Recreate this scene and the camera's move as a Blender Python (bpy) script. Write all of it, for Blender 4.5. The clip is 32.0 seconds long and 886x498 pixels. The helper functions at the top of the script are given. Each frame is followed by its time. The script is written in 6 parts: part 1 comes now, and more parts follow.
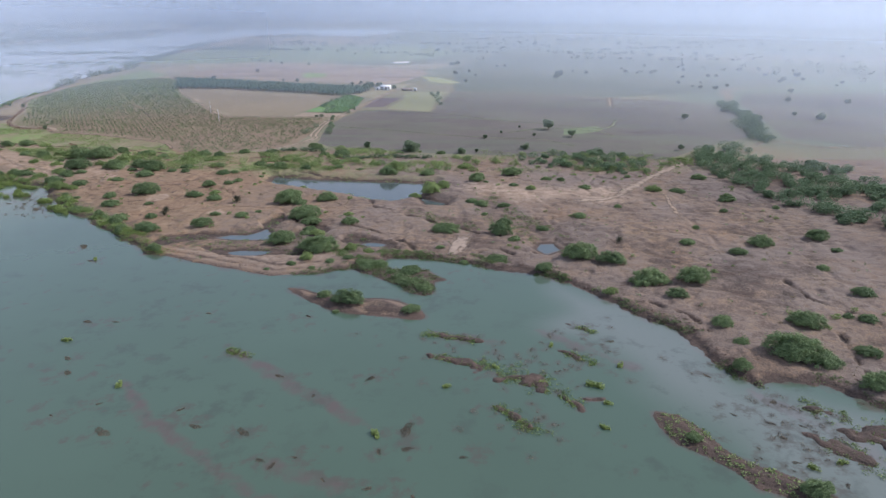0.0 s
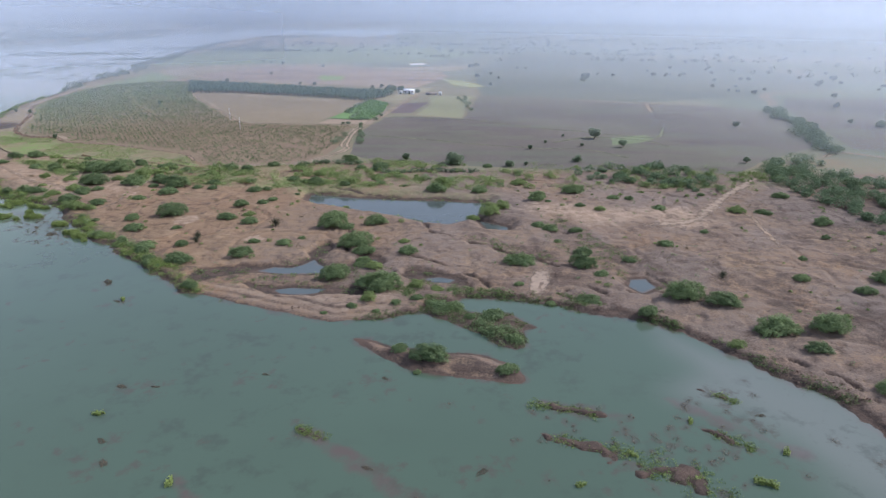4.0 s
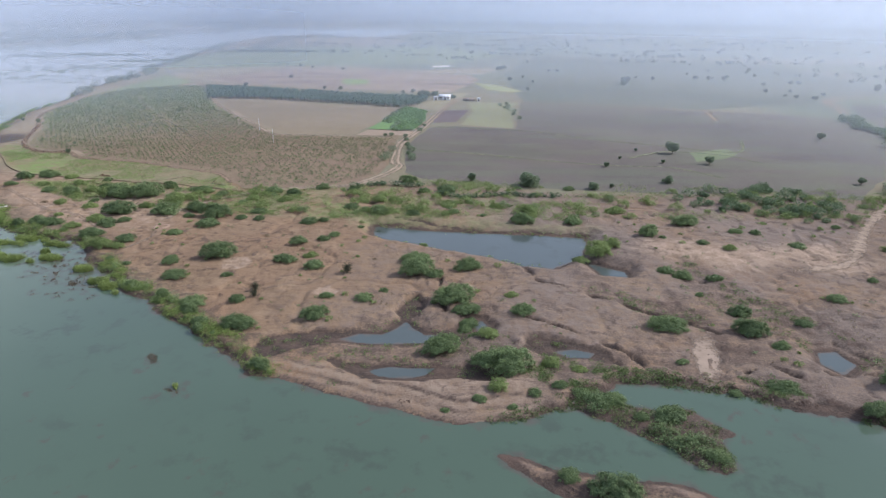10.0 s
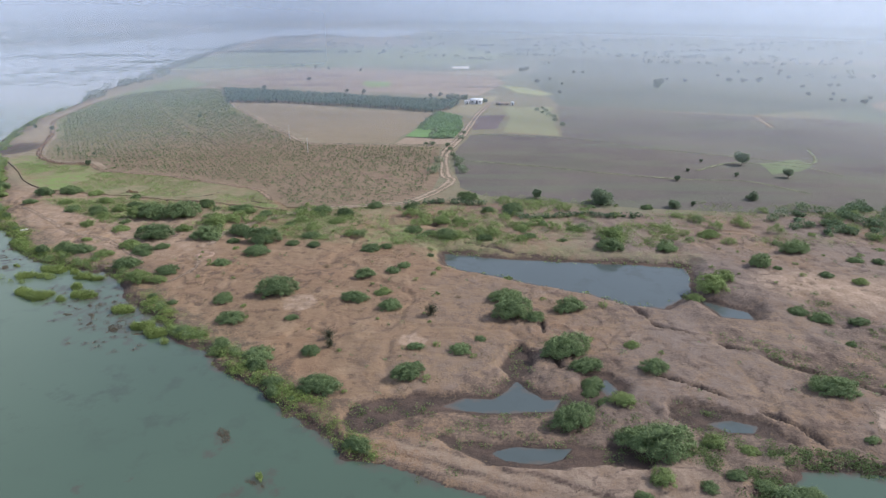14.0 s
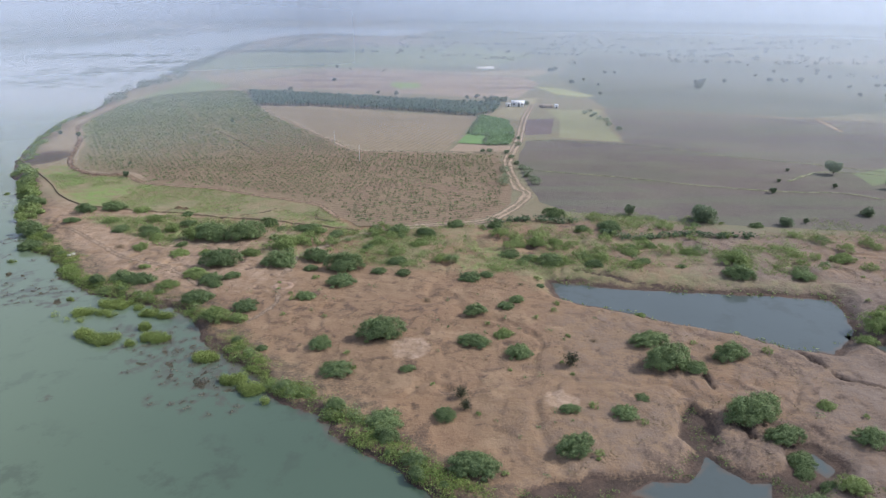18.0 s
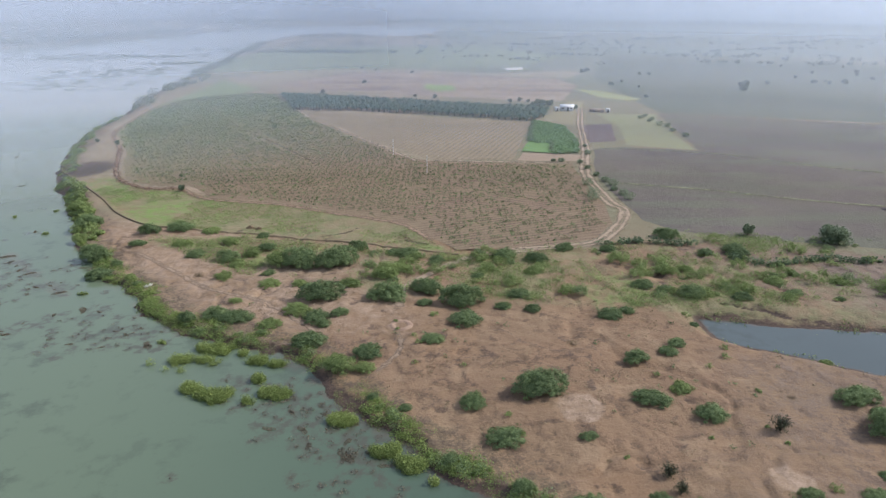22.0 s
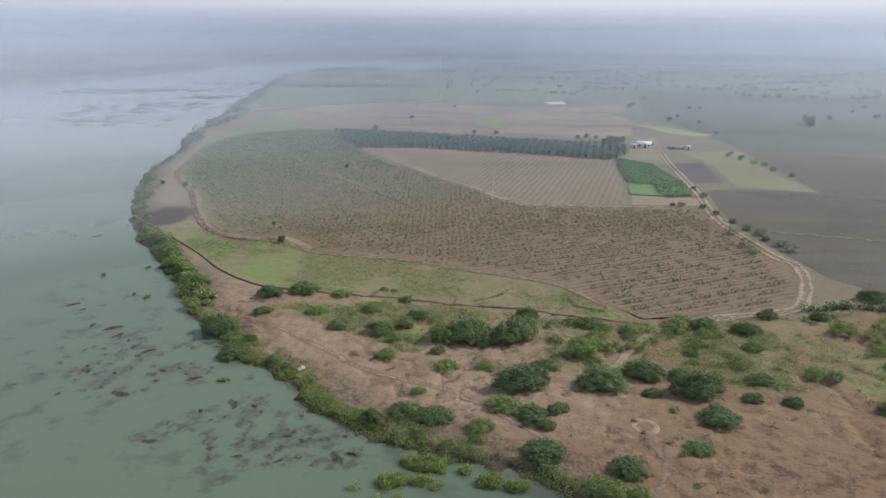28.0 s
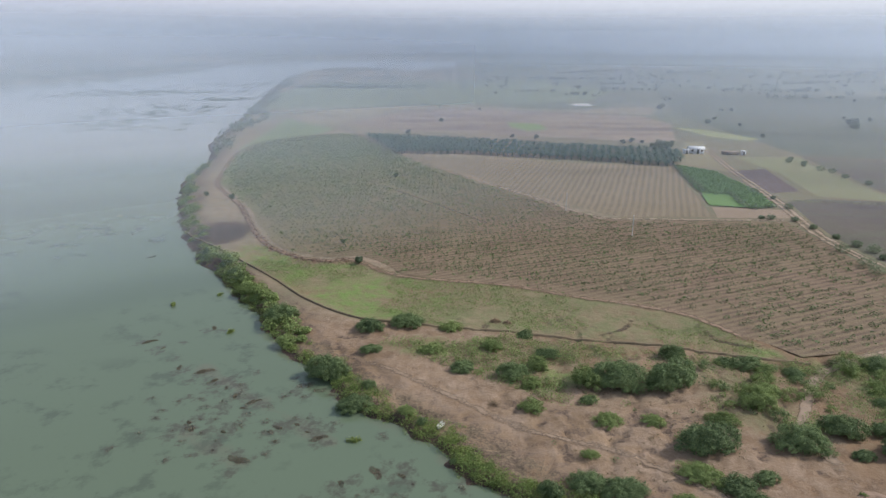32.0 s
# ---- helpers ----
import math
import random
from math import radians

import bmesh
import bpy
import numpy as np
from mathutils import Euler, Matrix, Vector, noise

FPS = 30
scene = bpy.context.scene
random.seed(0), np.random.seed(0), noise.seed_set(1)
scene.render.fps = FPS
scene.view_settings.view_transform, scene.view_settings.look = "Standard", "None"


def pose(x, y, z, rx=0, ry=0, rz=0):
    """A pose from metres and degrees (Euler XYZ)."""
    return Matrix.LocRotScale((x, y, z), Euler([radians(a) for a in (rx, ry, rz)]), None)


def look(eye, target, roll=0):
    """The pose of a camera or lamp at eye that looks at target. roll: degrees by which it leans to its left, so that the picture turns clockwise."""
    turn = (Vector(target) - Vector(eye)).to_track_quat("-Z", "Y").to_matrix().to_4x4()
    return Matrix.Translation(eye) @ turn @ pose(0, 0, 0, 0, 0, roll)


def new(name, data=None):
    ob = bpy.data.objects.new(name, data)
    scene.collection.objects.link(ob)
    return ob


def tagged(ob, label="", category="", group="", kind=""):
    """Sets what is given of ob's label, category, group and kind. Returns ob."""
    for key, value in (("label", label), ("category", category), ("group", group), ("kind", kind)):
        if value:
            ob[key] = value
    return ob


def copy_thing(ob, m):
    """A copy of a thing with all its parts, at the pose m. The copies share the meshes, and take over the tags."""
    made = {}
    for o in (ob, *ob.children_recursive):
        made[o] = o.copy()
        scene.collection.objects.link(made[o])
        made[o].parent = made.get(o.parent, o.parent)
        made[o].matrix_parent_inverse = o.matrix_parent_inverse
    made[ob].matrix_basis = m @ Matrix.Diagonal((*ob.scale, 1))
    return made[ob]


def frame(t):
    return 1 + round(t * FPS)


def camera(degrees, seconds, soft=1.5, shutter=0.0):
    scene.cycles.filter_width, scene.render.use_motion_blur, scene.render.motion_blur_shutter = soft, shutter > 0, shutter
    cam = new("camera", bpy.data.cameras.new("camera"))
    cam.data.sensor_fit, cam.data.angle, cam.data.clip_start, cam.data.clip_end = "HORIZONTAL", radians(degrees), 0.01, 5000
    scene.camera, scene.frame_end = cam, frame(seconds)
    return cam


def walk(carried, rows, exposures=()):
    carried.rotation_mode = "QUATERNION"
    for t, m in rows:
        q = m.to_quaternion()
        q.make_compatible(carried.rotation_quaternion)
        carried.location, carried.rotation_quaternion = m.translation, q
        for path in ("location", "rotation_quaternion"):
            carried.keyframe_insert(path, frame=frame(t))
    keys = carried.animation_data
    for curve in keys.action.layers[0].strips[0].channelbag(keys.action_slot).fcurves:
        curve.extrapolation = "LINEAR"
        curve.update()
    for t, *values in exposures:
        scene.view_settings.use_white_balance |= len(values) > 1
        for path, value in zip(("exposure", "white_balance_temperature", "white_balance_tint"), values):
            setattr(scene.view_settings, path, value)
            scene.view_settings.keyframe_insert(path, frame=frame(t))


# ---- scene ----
cam = camera(69.3, 32.0, soft=1.35)
METRES, EYE, TILT, LEAN, TURN = 206.6, 50.0, 0.0, 0.0, 0.0
ROWS = [
    (0.0, 0.0, 0.0, 0.0, 0.14, -20.73, -0.36),
    (0.5, -0.0091, 0.0118, -0.0004, 0.16, -20.73, -0.38),
    (1.0, -0.0176, 0.0227, -0.0007, 0.17, -20.71, -0.4),
    (1.5, -0.028, 0.036, -0.0009, 0.18, -20.71, -0.42),
    (2.0, -0.0376, 0.0486, -0.0009, 0.2, -20.72, -0.44),
    (2.5, -0.0464, 0.0604, -0.0007, 0.2, -20.72, -0.44),
    (3.0, -0.056, 0.0731, -0.0005, 0.21, -20.72, -0.44),
    (3.5, -0.0649, 0.0853, -0.0003, 0.22, -20.73, -0.43),
    (5.5, -0.0992, 0.1326, -0.0008, 0.21, -20.7, -0.39),
    (6.0, -0.1071, 0.144, -0.0011, 0.21, -20.69, -0.39),
    (6.5, -0.115, 0.1551, -0.0014, 0.21, -20.7, -0.39),
    (7.0, -0.1248, 0.1684, -0.0014, 0.2, -20.72, -0.39),
    (7.5, -0.1333, 0.1804, -0.0015, 0.22, -20.73, -0.41),
    (8.0, -0.1421, 0.1921, -0.002, 0.2, -20.7, -0.39),
    (8.5, -0.1507, 0.2042, -0.002, 0.22, -20.73, -0.4),
    (9.0, -0.1589, 0.2154, -0.0021, 0.24, -20.74, -0.41),
    (9.5, -0.1678, 0.2273, -0.0022, 0.23, -20.75, -0.42),
    (10.0, -0.1767, 0.2395, -0.0022, 0.26, -20.76, -0.44),
    (10.5, -0.1852, 0.2504, -0.0023, 0.26, -20.73, -0.47),
    (11.0, -0.1952, 0.2632, -0.0022, 0.27, -20.75, -0.47),
    (11.5, -0.2057, 0.2757, -0.0021, 0.28, -20.75, -0.48),
    (12.0, -0.2175, 0.2887, -0.0021, 0.27, -20.76, -0.47),
    (12.5, -0.2272, 0.2993, -0.0022, 0.27, -20.77, -0.45),
    (13.0, -0.2372, 0.3094, -0.0022, 0.27, -20.79, -0.44),
    (13.5, -0.2474, 0.3194, -0.0026, 0.25, -20.8, -0.41),
    (14.0, -0.2587, 0.3299, -0.0028, 0.23, -20.82, -0.41),
    (14.5, -0.2696, 0.34, -0.003, 0.2, -20.83, -0.38),
    (16.5, -0.3178, 0.3826, -0.0051, 0.2, -20.84, -0.33),
    (17.0, -0.332, 0.3938, -0.0055, 0.21, -20.87, -0.33),
    (17.5, -0.3437, 0.4025, -0.0059, 0.17, -20.86, -0.35),
    (18.0, -0.3581, 0.4133, -0.0059, 0.17, -20.92, -0.32),
    (18.5, -0.3726, 0.4238, -0.0063, 0.15, -20.93, -0.3),
    (19.0, -0.3873, 0.4342, -0.0064, 0.12, -20.94, -0.31),
    (19.5, -0.4018, 0.4444, -0.0062, 0.12, -20.99, -0.3),
    (20.0, -0.4145, 0.453, -0.0063, 0.1, -20.99, -0.29),
    (20.5, -0.4284, 0.4622, -0.0061, 0.06, -21.0, -0.27),
    (21.0, -0.442, 0.471, -0.0059, 0.06, -21.01, -0.24),
    (21.5, -0.4561, 0.4797, -0.0058, 0.02, -21.0, -0.26),
    (22.0, -0.4688, 0.4873, -0.0059, 0.01, -20.98, -0.27),
    (22.5, -0.4837, 0.497, -0.0056, -0.05, -19.75, -0.28),
    (23.0, -0.4969, 0.5045, -0.0064, -0.09, -18.41, -0.31),
    (23.5, -0.5109, 0.5129, -0.0067, -0.13, -18.39, -0.31),
    (24.0, -0.5236, 0.5206, -0.0068, -0.14, -18.38, -0.33),
    (24.5, -0.5374, 0.5286, -0.0069, -0.17, -18.37, -0.32),
    (25.0, -0.5503, 0.5359, -0.0067, -0.18, -18.39, -0.32),
    (25.5, -0.5657, 0.5454, -0.0067, -0.19, -18.38, -0.32),
    (27.5, -0.6164, 0.5792, -0.0096, -0.24, -18.24, -0.27),
    (28.0, -0.6291, 0.5882, -0.0103, -0.24, -18.23, -0.28),
    (28.5, -0.6419, 0.5971, -0.0106, -0.24, -18.22, -0.29),
    (29.0, -0.6545, 0.6059, -0.0108, -0.21, -18.21, -0.27),
    (29.5, -0.6682, 0.615, -0.0104, -0.2, -18.23, -0.27),
    (30.0, -0.6811, 0.6235, -0.0102, -0.18, -18.24, -0.25),
    (30.5, -0.6951, 0.6325, -0.0098, -0.18, -18.24, -0.24),
    (31.0, -0.7091, 0.6414, -0.0094, -0.17, -18.24, -0.2),
    (31.5, -0.7213, 0.6491, -0.0089, -0.24, -18.27, -0.18),
    (32.0, -0.7355, 0.6581, -0.0084, -0.85, -18.27, -0.22),
]
EXPOSURES = [(0.0, 0.99, 6120, 15), (10.0, 1.05, 6250, 14), (14.0, 1.03, 6340, 13), (17.0, 1.06, 6400, 13), (22.0, 1.0, 6480, 12), (23.0, 0.82, 6560, 11), (32.0, 0.70, 6640, 10)]
walk(cam, [(t, pose(0, 0, EYE, TILT, LEAN, TURN) @ pose(METRES * x, METRES * y, METRES * z, 90 + pitch, roll, yaw)) for t, x, y, z, yaw, pitch, roll in ROWS],
     exposures=EXPOSURES)

# ---------------------------------------------------------------- world, sun
SUN_FROM = Vector((0.80, 0.16, 0.72)).normalized()
world = bpy.data.worlds.new("hazy_sky")
scene.world = world
world.use_nodes = True
wn, wl = world.node_tree.nodes, world.node_tree.links
wn.clear()
sky = wn.new("ShaderNodeTexSky")
sky.sky_type = "NISHITA"
sky.sun_disc = False
sky.sun_elevation = math.asin(SUN_FROM.z)
sky.sun_rotation = math.atan2(SUN_FROM.x, SUN_FROM.y)
sky.air_density, sky.dust_density, sky.ozone_density = 1.0, 1.5, 2.0
bg = wn.new("ShaderNodeBackground")
bg.inputs["Strength"].default_value = 0.138
wo = wn.new("ShaderNodeOutputWorld")
veil = wn.new("ShaderNodeMix")  # dust haze whitens the whole dome
veil.data_type = "RGBA"
veil.inputs[0].default_value = 0.72
veil.inputs[7].default_value = (2.45, 2.80, 3.50, 1)
wl.new(sky.outputs["Color"], veil.inputs[6])
wl.new(veil.outputs[2], bg.inputs["Color"])
wl.new(bg.outputs["Background"], wo.inputs["Surface"])

sun = new("sun", bpy.data.lights.new("sun", "SUN"))
sun.data.energy, sun.data.angle, sun.data.color = 2.5, radians(1.5), (1.0, 0.96, 0.90)
sun.matrix_world = look(SUN_FROM * 300, (0, 0, 0))


# ---------------------------------------------------------------- materials
def material(name, rough=0.9):
    m = bpy.data.materials.new(name)
    m.use_nodes = True
    n = m.node_tree.nodes
    b = n["Principled BSDF"]
    b.inputs["Roughness"].default_value = rough
    b.inputs["Specular IOR Level"].default_value = 0.25
    return m, n, m.node_tree.links, b


def coords(n, l, scale=(1, 1, 1), turn=0.0):
    g = n.new("ShaderNodeNewGeometry")
    v = n.new("ShaderNodeMapping")
    v.inputs["Scale"].default_value = scale
    v.inputs["Rotation"].default_value = (0, 0, radians(turn))
    l.new(g.outputs["Position"], v.inputs["Vector"])
    return v.outputs["Vector"]


def noisy(n, l, vec, scale, detail=4, rough=0.6, lo=0.35, hi=0.65):
    """A noise stretched so that lo..hi becomes 0..1."""
    t = n.new("ShaderNodeTexNoise")
    t.inputs["Scale"].default_value, t.inputs["Detail"].default_value, t.inputs["Roughness"].default_value = scale, detail, rough
    l.new(vec, t.inputs["Vector"])
    r = n.new("ShaderNodeMapRange")
    r.inputs["From Min"].default_value, r.inputs["From Max"].default_value = lo, hi
    l.new(t.outputs["Fac"], r.inputs["Value"])
    return r.outputs["Result"]


def mixed(n, l, fac, a, b):
    x = n.new("ShaderNodeMix")
    x.data_type = "RGBA"
    for key, v in (("Factor", fac), ("A", a), ("B", b)):
        s = [i for i in x.inputs if i.name == key and i.enabled][0]
        if isinstance(v, (tuple, float, int)):
            s.default_value = (*v, 1) if isinstance(v, tuple) else v
        else:
            l.new(v, s)
    return [o for o in x.outputs if o.enabled][0]


def calc(n, l, op, a, b=0.0):
    x = n.new("ShaderNodeMath")
    x.operation = op
    for i, v in enumerate((a, b)):
        if isinstance(v, (float, int)):
            x.inputs[i].default_value = v
        else:
            l.new(v, x.inputs[i])
    return x.outputs[0]


def ranged(n, l, v, lo, hi, a=0.0, b=1.0):
    r = n.new("ShaderNodeMapRange")
    for key, k in (("From Min", lo), ("From Max", hi), ("To Min", a), ("To Max", b)):
        r.inputs[key].default_value = k
    l.new(v, r.inputs["Value"])
    return r.outputs["Result"]


def bumped(n, l, b, height, strength=0.5, dist=0.1):
    x = n.new("ShaderNodeBump")
    x.inputs["Strength"].default_value, x.inputs["Distance"].default_value = strength, dist
    l.new(height, x.inputs["Height"])
    l.new(x.outputs["Normal"], b.inputs["Normal"])


def attribute(n, name):
    a = n.new("ShaderNodeAttribute")
    a.attribute_name = name
    return a.outputs["Fac"]


def ground_material():
    m, n, l, b = material("bare_soil_and_grass", 0.95)
    v = coords(n, l)
    broad = noisy(n, l, v, 0.035, 5, 0.6, 0.42, 0.62)
    big, mid, fine = noisy(n, l, v, 0.07), noisy(n, l, v, 0.45, 5), noisy(n, l, v, 2.6, 6, 0.7)
    soil = mixed(n, l, big, (0.178, 0.121, 0.074), (0.212, 0.148, 0.093))
    soil = mixed(n, l, calc(n, l, "MULTIPLY", mid, 0.42), soil, (0.118, 0.079, 0.050))
    soil = mixed(n, l, calc(n, l, "MULTIPLY", fine, 0.22), soil, (0.135, 0.088, 0.057))
    soil = mixed(n, l, calc(n, l, "MULTIPLY", broad, 0.6), soil, (0.165, 0.101, 0.062))
    grit = noisy(n, l, v, 0.9, 6, 0.75, 0.60, 0.70)
    soil = mixed(n, l, calc(n, l, "MULTIPLY", grit, 0.35), soil, (0.120, 0.086, 0.048))
    blot = noisy(n, l, v, 0.30, 9, 0.70, 0.54, 0.59)
    soil = mixed(n, l, calc(n, l, "MULTIPLY", blot, 0.5), soil, (0.082, 0.055, 0.037))
    dust = noisy(n, l, v, 0.13, 9, 0.7, 0.54, 0.61)
    soil = mixed(n, l, calc(n, l, "MULTIPLY", dust, 0.45), soil, (0.255, 0.180, 0.115))
    speck = noisy(n, l, v, 1.7, 7, 0.78, 0.60, 0.66)
    soil = mixed(n, l, calc(n, l, "MULTIPLY", speck, calc(n, l, "MULTIPLY", noisy(n, l, v, 0.10, 3, 0.5, 0.42, 0.60), 0.8)), soil, (0.075, 0.053, 0.035))
    strata = noisy(n, l, coords(n, l, (0.06, 0.06, 7.0)), 1.0, 5, 0.65, 0.46, 0.60)  # washed-out layers
    soil = mixed(n, l, calc(n, l, "MULTIPLY", strata, 0.16), soil, (0.150, 0.092, 0.061))
    vs = n.new("ShaderNodeTexVoronoi")
    vs.inputs["Scale"].default_value, vs.voronoi_dimensions = 0.55, "2D"
    l.new(v, vs.inputs["Vector"])
    spot = calc(n, l, "MULTIPLY", ranged(n, l, vs.outputs["Distance"], 0.10, 0.16, 1.0, 0.0), noisy(n, l, v, 0.09, 4, 0.6, 0.52, 0.62))
    soil = mixed(n, l, calc(n, l, "MULTIPLY", spot, 0.6), soil, (0.085, 0.060, 0.039))
    ochre = noisy(n, l, v, 0.055, 6, 0.65, 0.52, 0.66)
    soil = mixed(n, l, calc(n, l, "MULTIPLY", ochre, 0.5), soil, (0.180, 0.111, 0.064))
    edge = calc(n, l, "ADD", calc(n, l, "MULTIPLY", calc(n, l, "ADD", mid, -0.5), 0.5), calc(n, l, "MULTIPLY", calc(n, l, "ADD", fine, -0.5), 0.45))

    def zone(base, name, colour, soft=0.25):
        a = attribute(n, name)
        f = ranged(n, l, calc(n, l, "ADD", a, edge), 0.5 - soft, 0.5 + soft)
        f = calc(n, l, "MULTIPLY", f, ranged(n, l, a, 0.03, 0.28))
        return mixed(n, l, f, base, colour)
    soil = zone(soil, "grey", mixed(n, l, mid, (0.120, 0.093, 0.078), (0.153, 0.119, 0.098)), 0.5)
    soil = zone(soil, "meadow", mixed(n, l, big, mixed(n, l, fine, (0.172, 0.138, 0.092), (0.138, 0.118, 0.078)), (0.138, 0.134, 0.086)), 0.4)
    plots = n.new("ShaderNodeTexVoronoi")  # a patchwork of far plots
    plots.distance, plots.voronoi_dimensions = "CHEBYCHEV", "2D"
    plots.inputs["Scale"].default_value, plots.inputs["Randomness"].default_value = 1.0, 0.8
    l.new(coords(n, l, (0.006, 0.014, 1), 12), plots.inputs["Vector"])
    ps = n.new("ShaderNodeSeparateColor")
    l.new(plots.outputs["Color"], ps.inputs[0])
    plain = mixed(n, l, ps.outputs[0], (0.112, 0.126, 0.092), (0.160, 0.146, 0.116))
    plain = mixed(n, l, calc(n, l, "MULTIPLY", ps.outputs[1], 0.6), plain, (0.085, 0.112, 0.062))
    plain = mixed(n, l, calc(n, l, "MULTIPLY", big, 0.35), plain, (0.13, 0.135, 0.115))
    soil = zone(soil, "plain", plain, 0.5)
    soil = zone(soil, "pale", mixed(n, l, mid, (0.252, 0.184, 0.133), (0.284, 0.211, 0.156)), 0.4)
    green = mixed(n, l, fine, (0.112, 0.132, 0.056), (0.165, 0.145, 0.084))
    patchy = noisy(n, l, v, 0.24, 7, 0.7, 0.44, 0.58)
    green = mixed(n, l, calc(n, l, "MULTIPLY", patchy, 0.6), green, (0.215, 0.160, 0.105))
    soil = zone(soil, "grass", green, 0.4)
    soil = zone(soil, "lush", mixed(n, l, calc(n, l, "MULTIPLY", patchy, 0.85), (0.128, 0.195, 0.055), (0.160, 0.145, 0.076)), 0.4)
    # wet mud colour; creases take it too, for bare earth and painted shade
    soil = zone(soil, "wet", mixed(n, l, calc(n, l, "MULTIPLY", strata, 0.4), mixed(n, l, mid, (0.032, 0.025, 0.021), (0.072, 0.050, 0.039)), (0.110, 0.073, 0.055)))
    l.new(soil, b.inputs["Base Color"])
    bumped(n, l, b, calc(n, l, "ADD", calc(n, l, "MULTIPLY", mid, 1.0), calc(n, l, "SUBTRACT", calc(n, l, "MULTIPLY", fine, 0.4), calc(n, l, "MULTIPLY", blot, 0.25))), 0.5, 0.25)
    return m


def water_material(name, deep, shoal):
    m, n, l, b = material(name, 0.09)
    v = coords(n, l)
    big = noisy(n, l, v, 0.022, 3)
    c = mixed(n, l, calc(n, l, "MULTIPLY", big, 0.35), deep, tuple(k * 0.72 for k in deep))
    f = ranged(n, l, calc(n, l, "ADD", attribute(n, "shoal"), calc(n, l, "MULTIPLY", calc(n, l, "ADD", noisy(n, l, v, 0.35, 5), -0.5), 0.5)), 0.3, 0.85)
    c = mixed(n, l, f, c, shoal)
    c = mixed(n, l, calc(n, l, "MULTIPLY", attribute(n, "silt_haze"), 0.6), c, (0.138, 0.172, 0.112))
    # muddy shallows tinted pale grey, with the sky's reflection painted in
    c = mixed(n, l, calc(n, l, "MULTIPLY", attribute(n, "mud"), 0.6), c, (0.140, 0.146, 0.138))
    # far water whitened in its colour, in place of haze and sky sheen
    c = mixed(n, l, ranged(n, l, attribute(n, "silt_haze"), 0.86, 1.0), c, (0.205, 0.220, 0.195))
    murk = calc(n, l, "MULTIPLY", noisy(n, l, v, 0.20, 6, 0.66, 0.53, 0.64), noisy(n, l, v, 0.035, 3, 0.5, 0.40, 0.56))  # drowned weed beds
    c = mixed(n, l, calc(n, l, "MULTIPLY", murk, 0.45), c, (0.036, 0.044, 0.034))
    w = ranged(n, l, calc(n, l, "ADD", attribute(n, "weed"), calc(n, l, "MULTIPLY", calc(n, l, "ADD", noisy(n, l, v, 0.9, 6, 0.7), -0.5), 0.9)), 0.36, 0.95)
    c = mixed(n, l, calc(n, l, "MULTIPLY", w, 0.8), c, (0.060, 0.056, 0.043))
    l.new(c, b.inputs["Base Color"])
    b.inputs["IOR"].default_value = 1.33
    b.inputs["Specular IOR Level"].default_value = 0.5
    rip = noisy(n, l, coords(n, l, (1.0, 0.6, 1.0)), 1.1, 3, 0.6, 0.2, 0.8)
    bumped(n, l, b, rip, 0.025, 0.08)
    return m


def field_material(name, a, c, stripe=None, turn=0.0, width=4.0, amount=0.5, patch=None, lean=None):
    m, n, l, b = material(name, 0.95)
    v = coords(n, l)
    big, mid, fine = noisy(n, l, v, 0.018, 4), noisy(n, l, v, 0.12, 5), noisy(n, l, v, 1.3, 5, 0.7)
    col = mixed(n, l, big, a, c)
    if lean:  # greener towards one corner
        s = n.new("ShaderNodeSeparateXYZ")
        l.new(v, s.inputs[0])
        g = calc(n, l, "ADD", calc(n, l, "MULTIPLY", s.outputs["Y"], 0.8), calc(n, l, "MULTIPLY", s.outputs["X"], -0.9))
        col = mixed(n, l, calc(n, l, "MULTIPLY", ranged(n, l, g, 360, 500), 0.8), col, lean)
    if patch:
        col = mixed(n, l, calc(n, l, "MULTIPLY", mid, 0.6), col, patch)
    col = mixed(n, l, calc(n, l, "MULTIPLY", fine, 0.25), col, tuple(k * 0.6 for k in a))
    if turn == "streak":
        col = mixed(n, l, calc(n, l, "MULTIPLY", noisy(n, l, coords(n, l, (0.022, 0.13, 1), -12), 1.0, 4, 0.6, 0.45, 0.62), amount), col, stripe)
    elif stripe:
        w = n.new("ShaderNodeTexWave")
        w.inputs["Scale"].default_value, w.inputs["Distortion"].default_value, w.inputs["Detail"].default_value = 1.0, 2.2, 3.0
        w.inputs["Detail Scale"].default_value = 0.4
        l.new(coords(n, l, (math.pi / 10 / width * 1.0, ) * 3, turn), w.inputs["Vector"])
        col = mixed(n, l, calc(n, l, "MULTIPLY", ranged(n, l, w.outputs["Fac"], 0.3, 0.7), calc(n, l, "MULTIPLY", ranged(n, l, noisy(n, l, v, 0.25, 5, 0.7), 0.0, 1.0, 0.15, 1.0), amount)), col, stripe)
    l.new(col, b.inputs["Base Color"])
    bumped(n, l, b, fine, 0.5, 0.25)
    return m


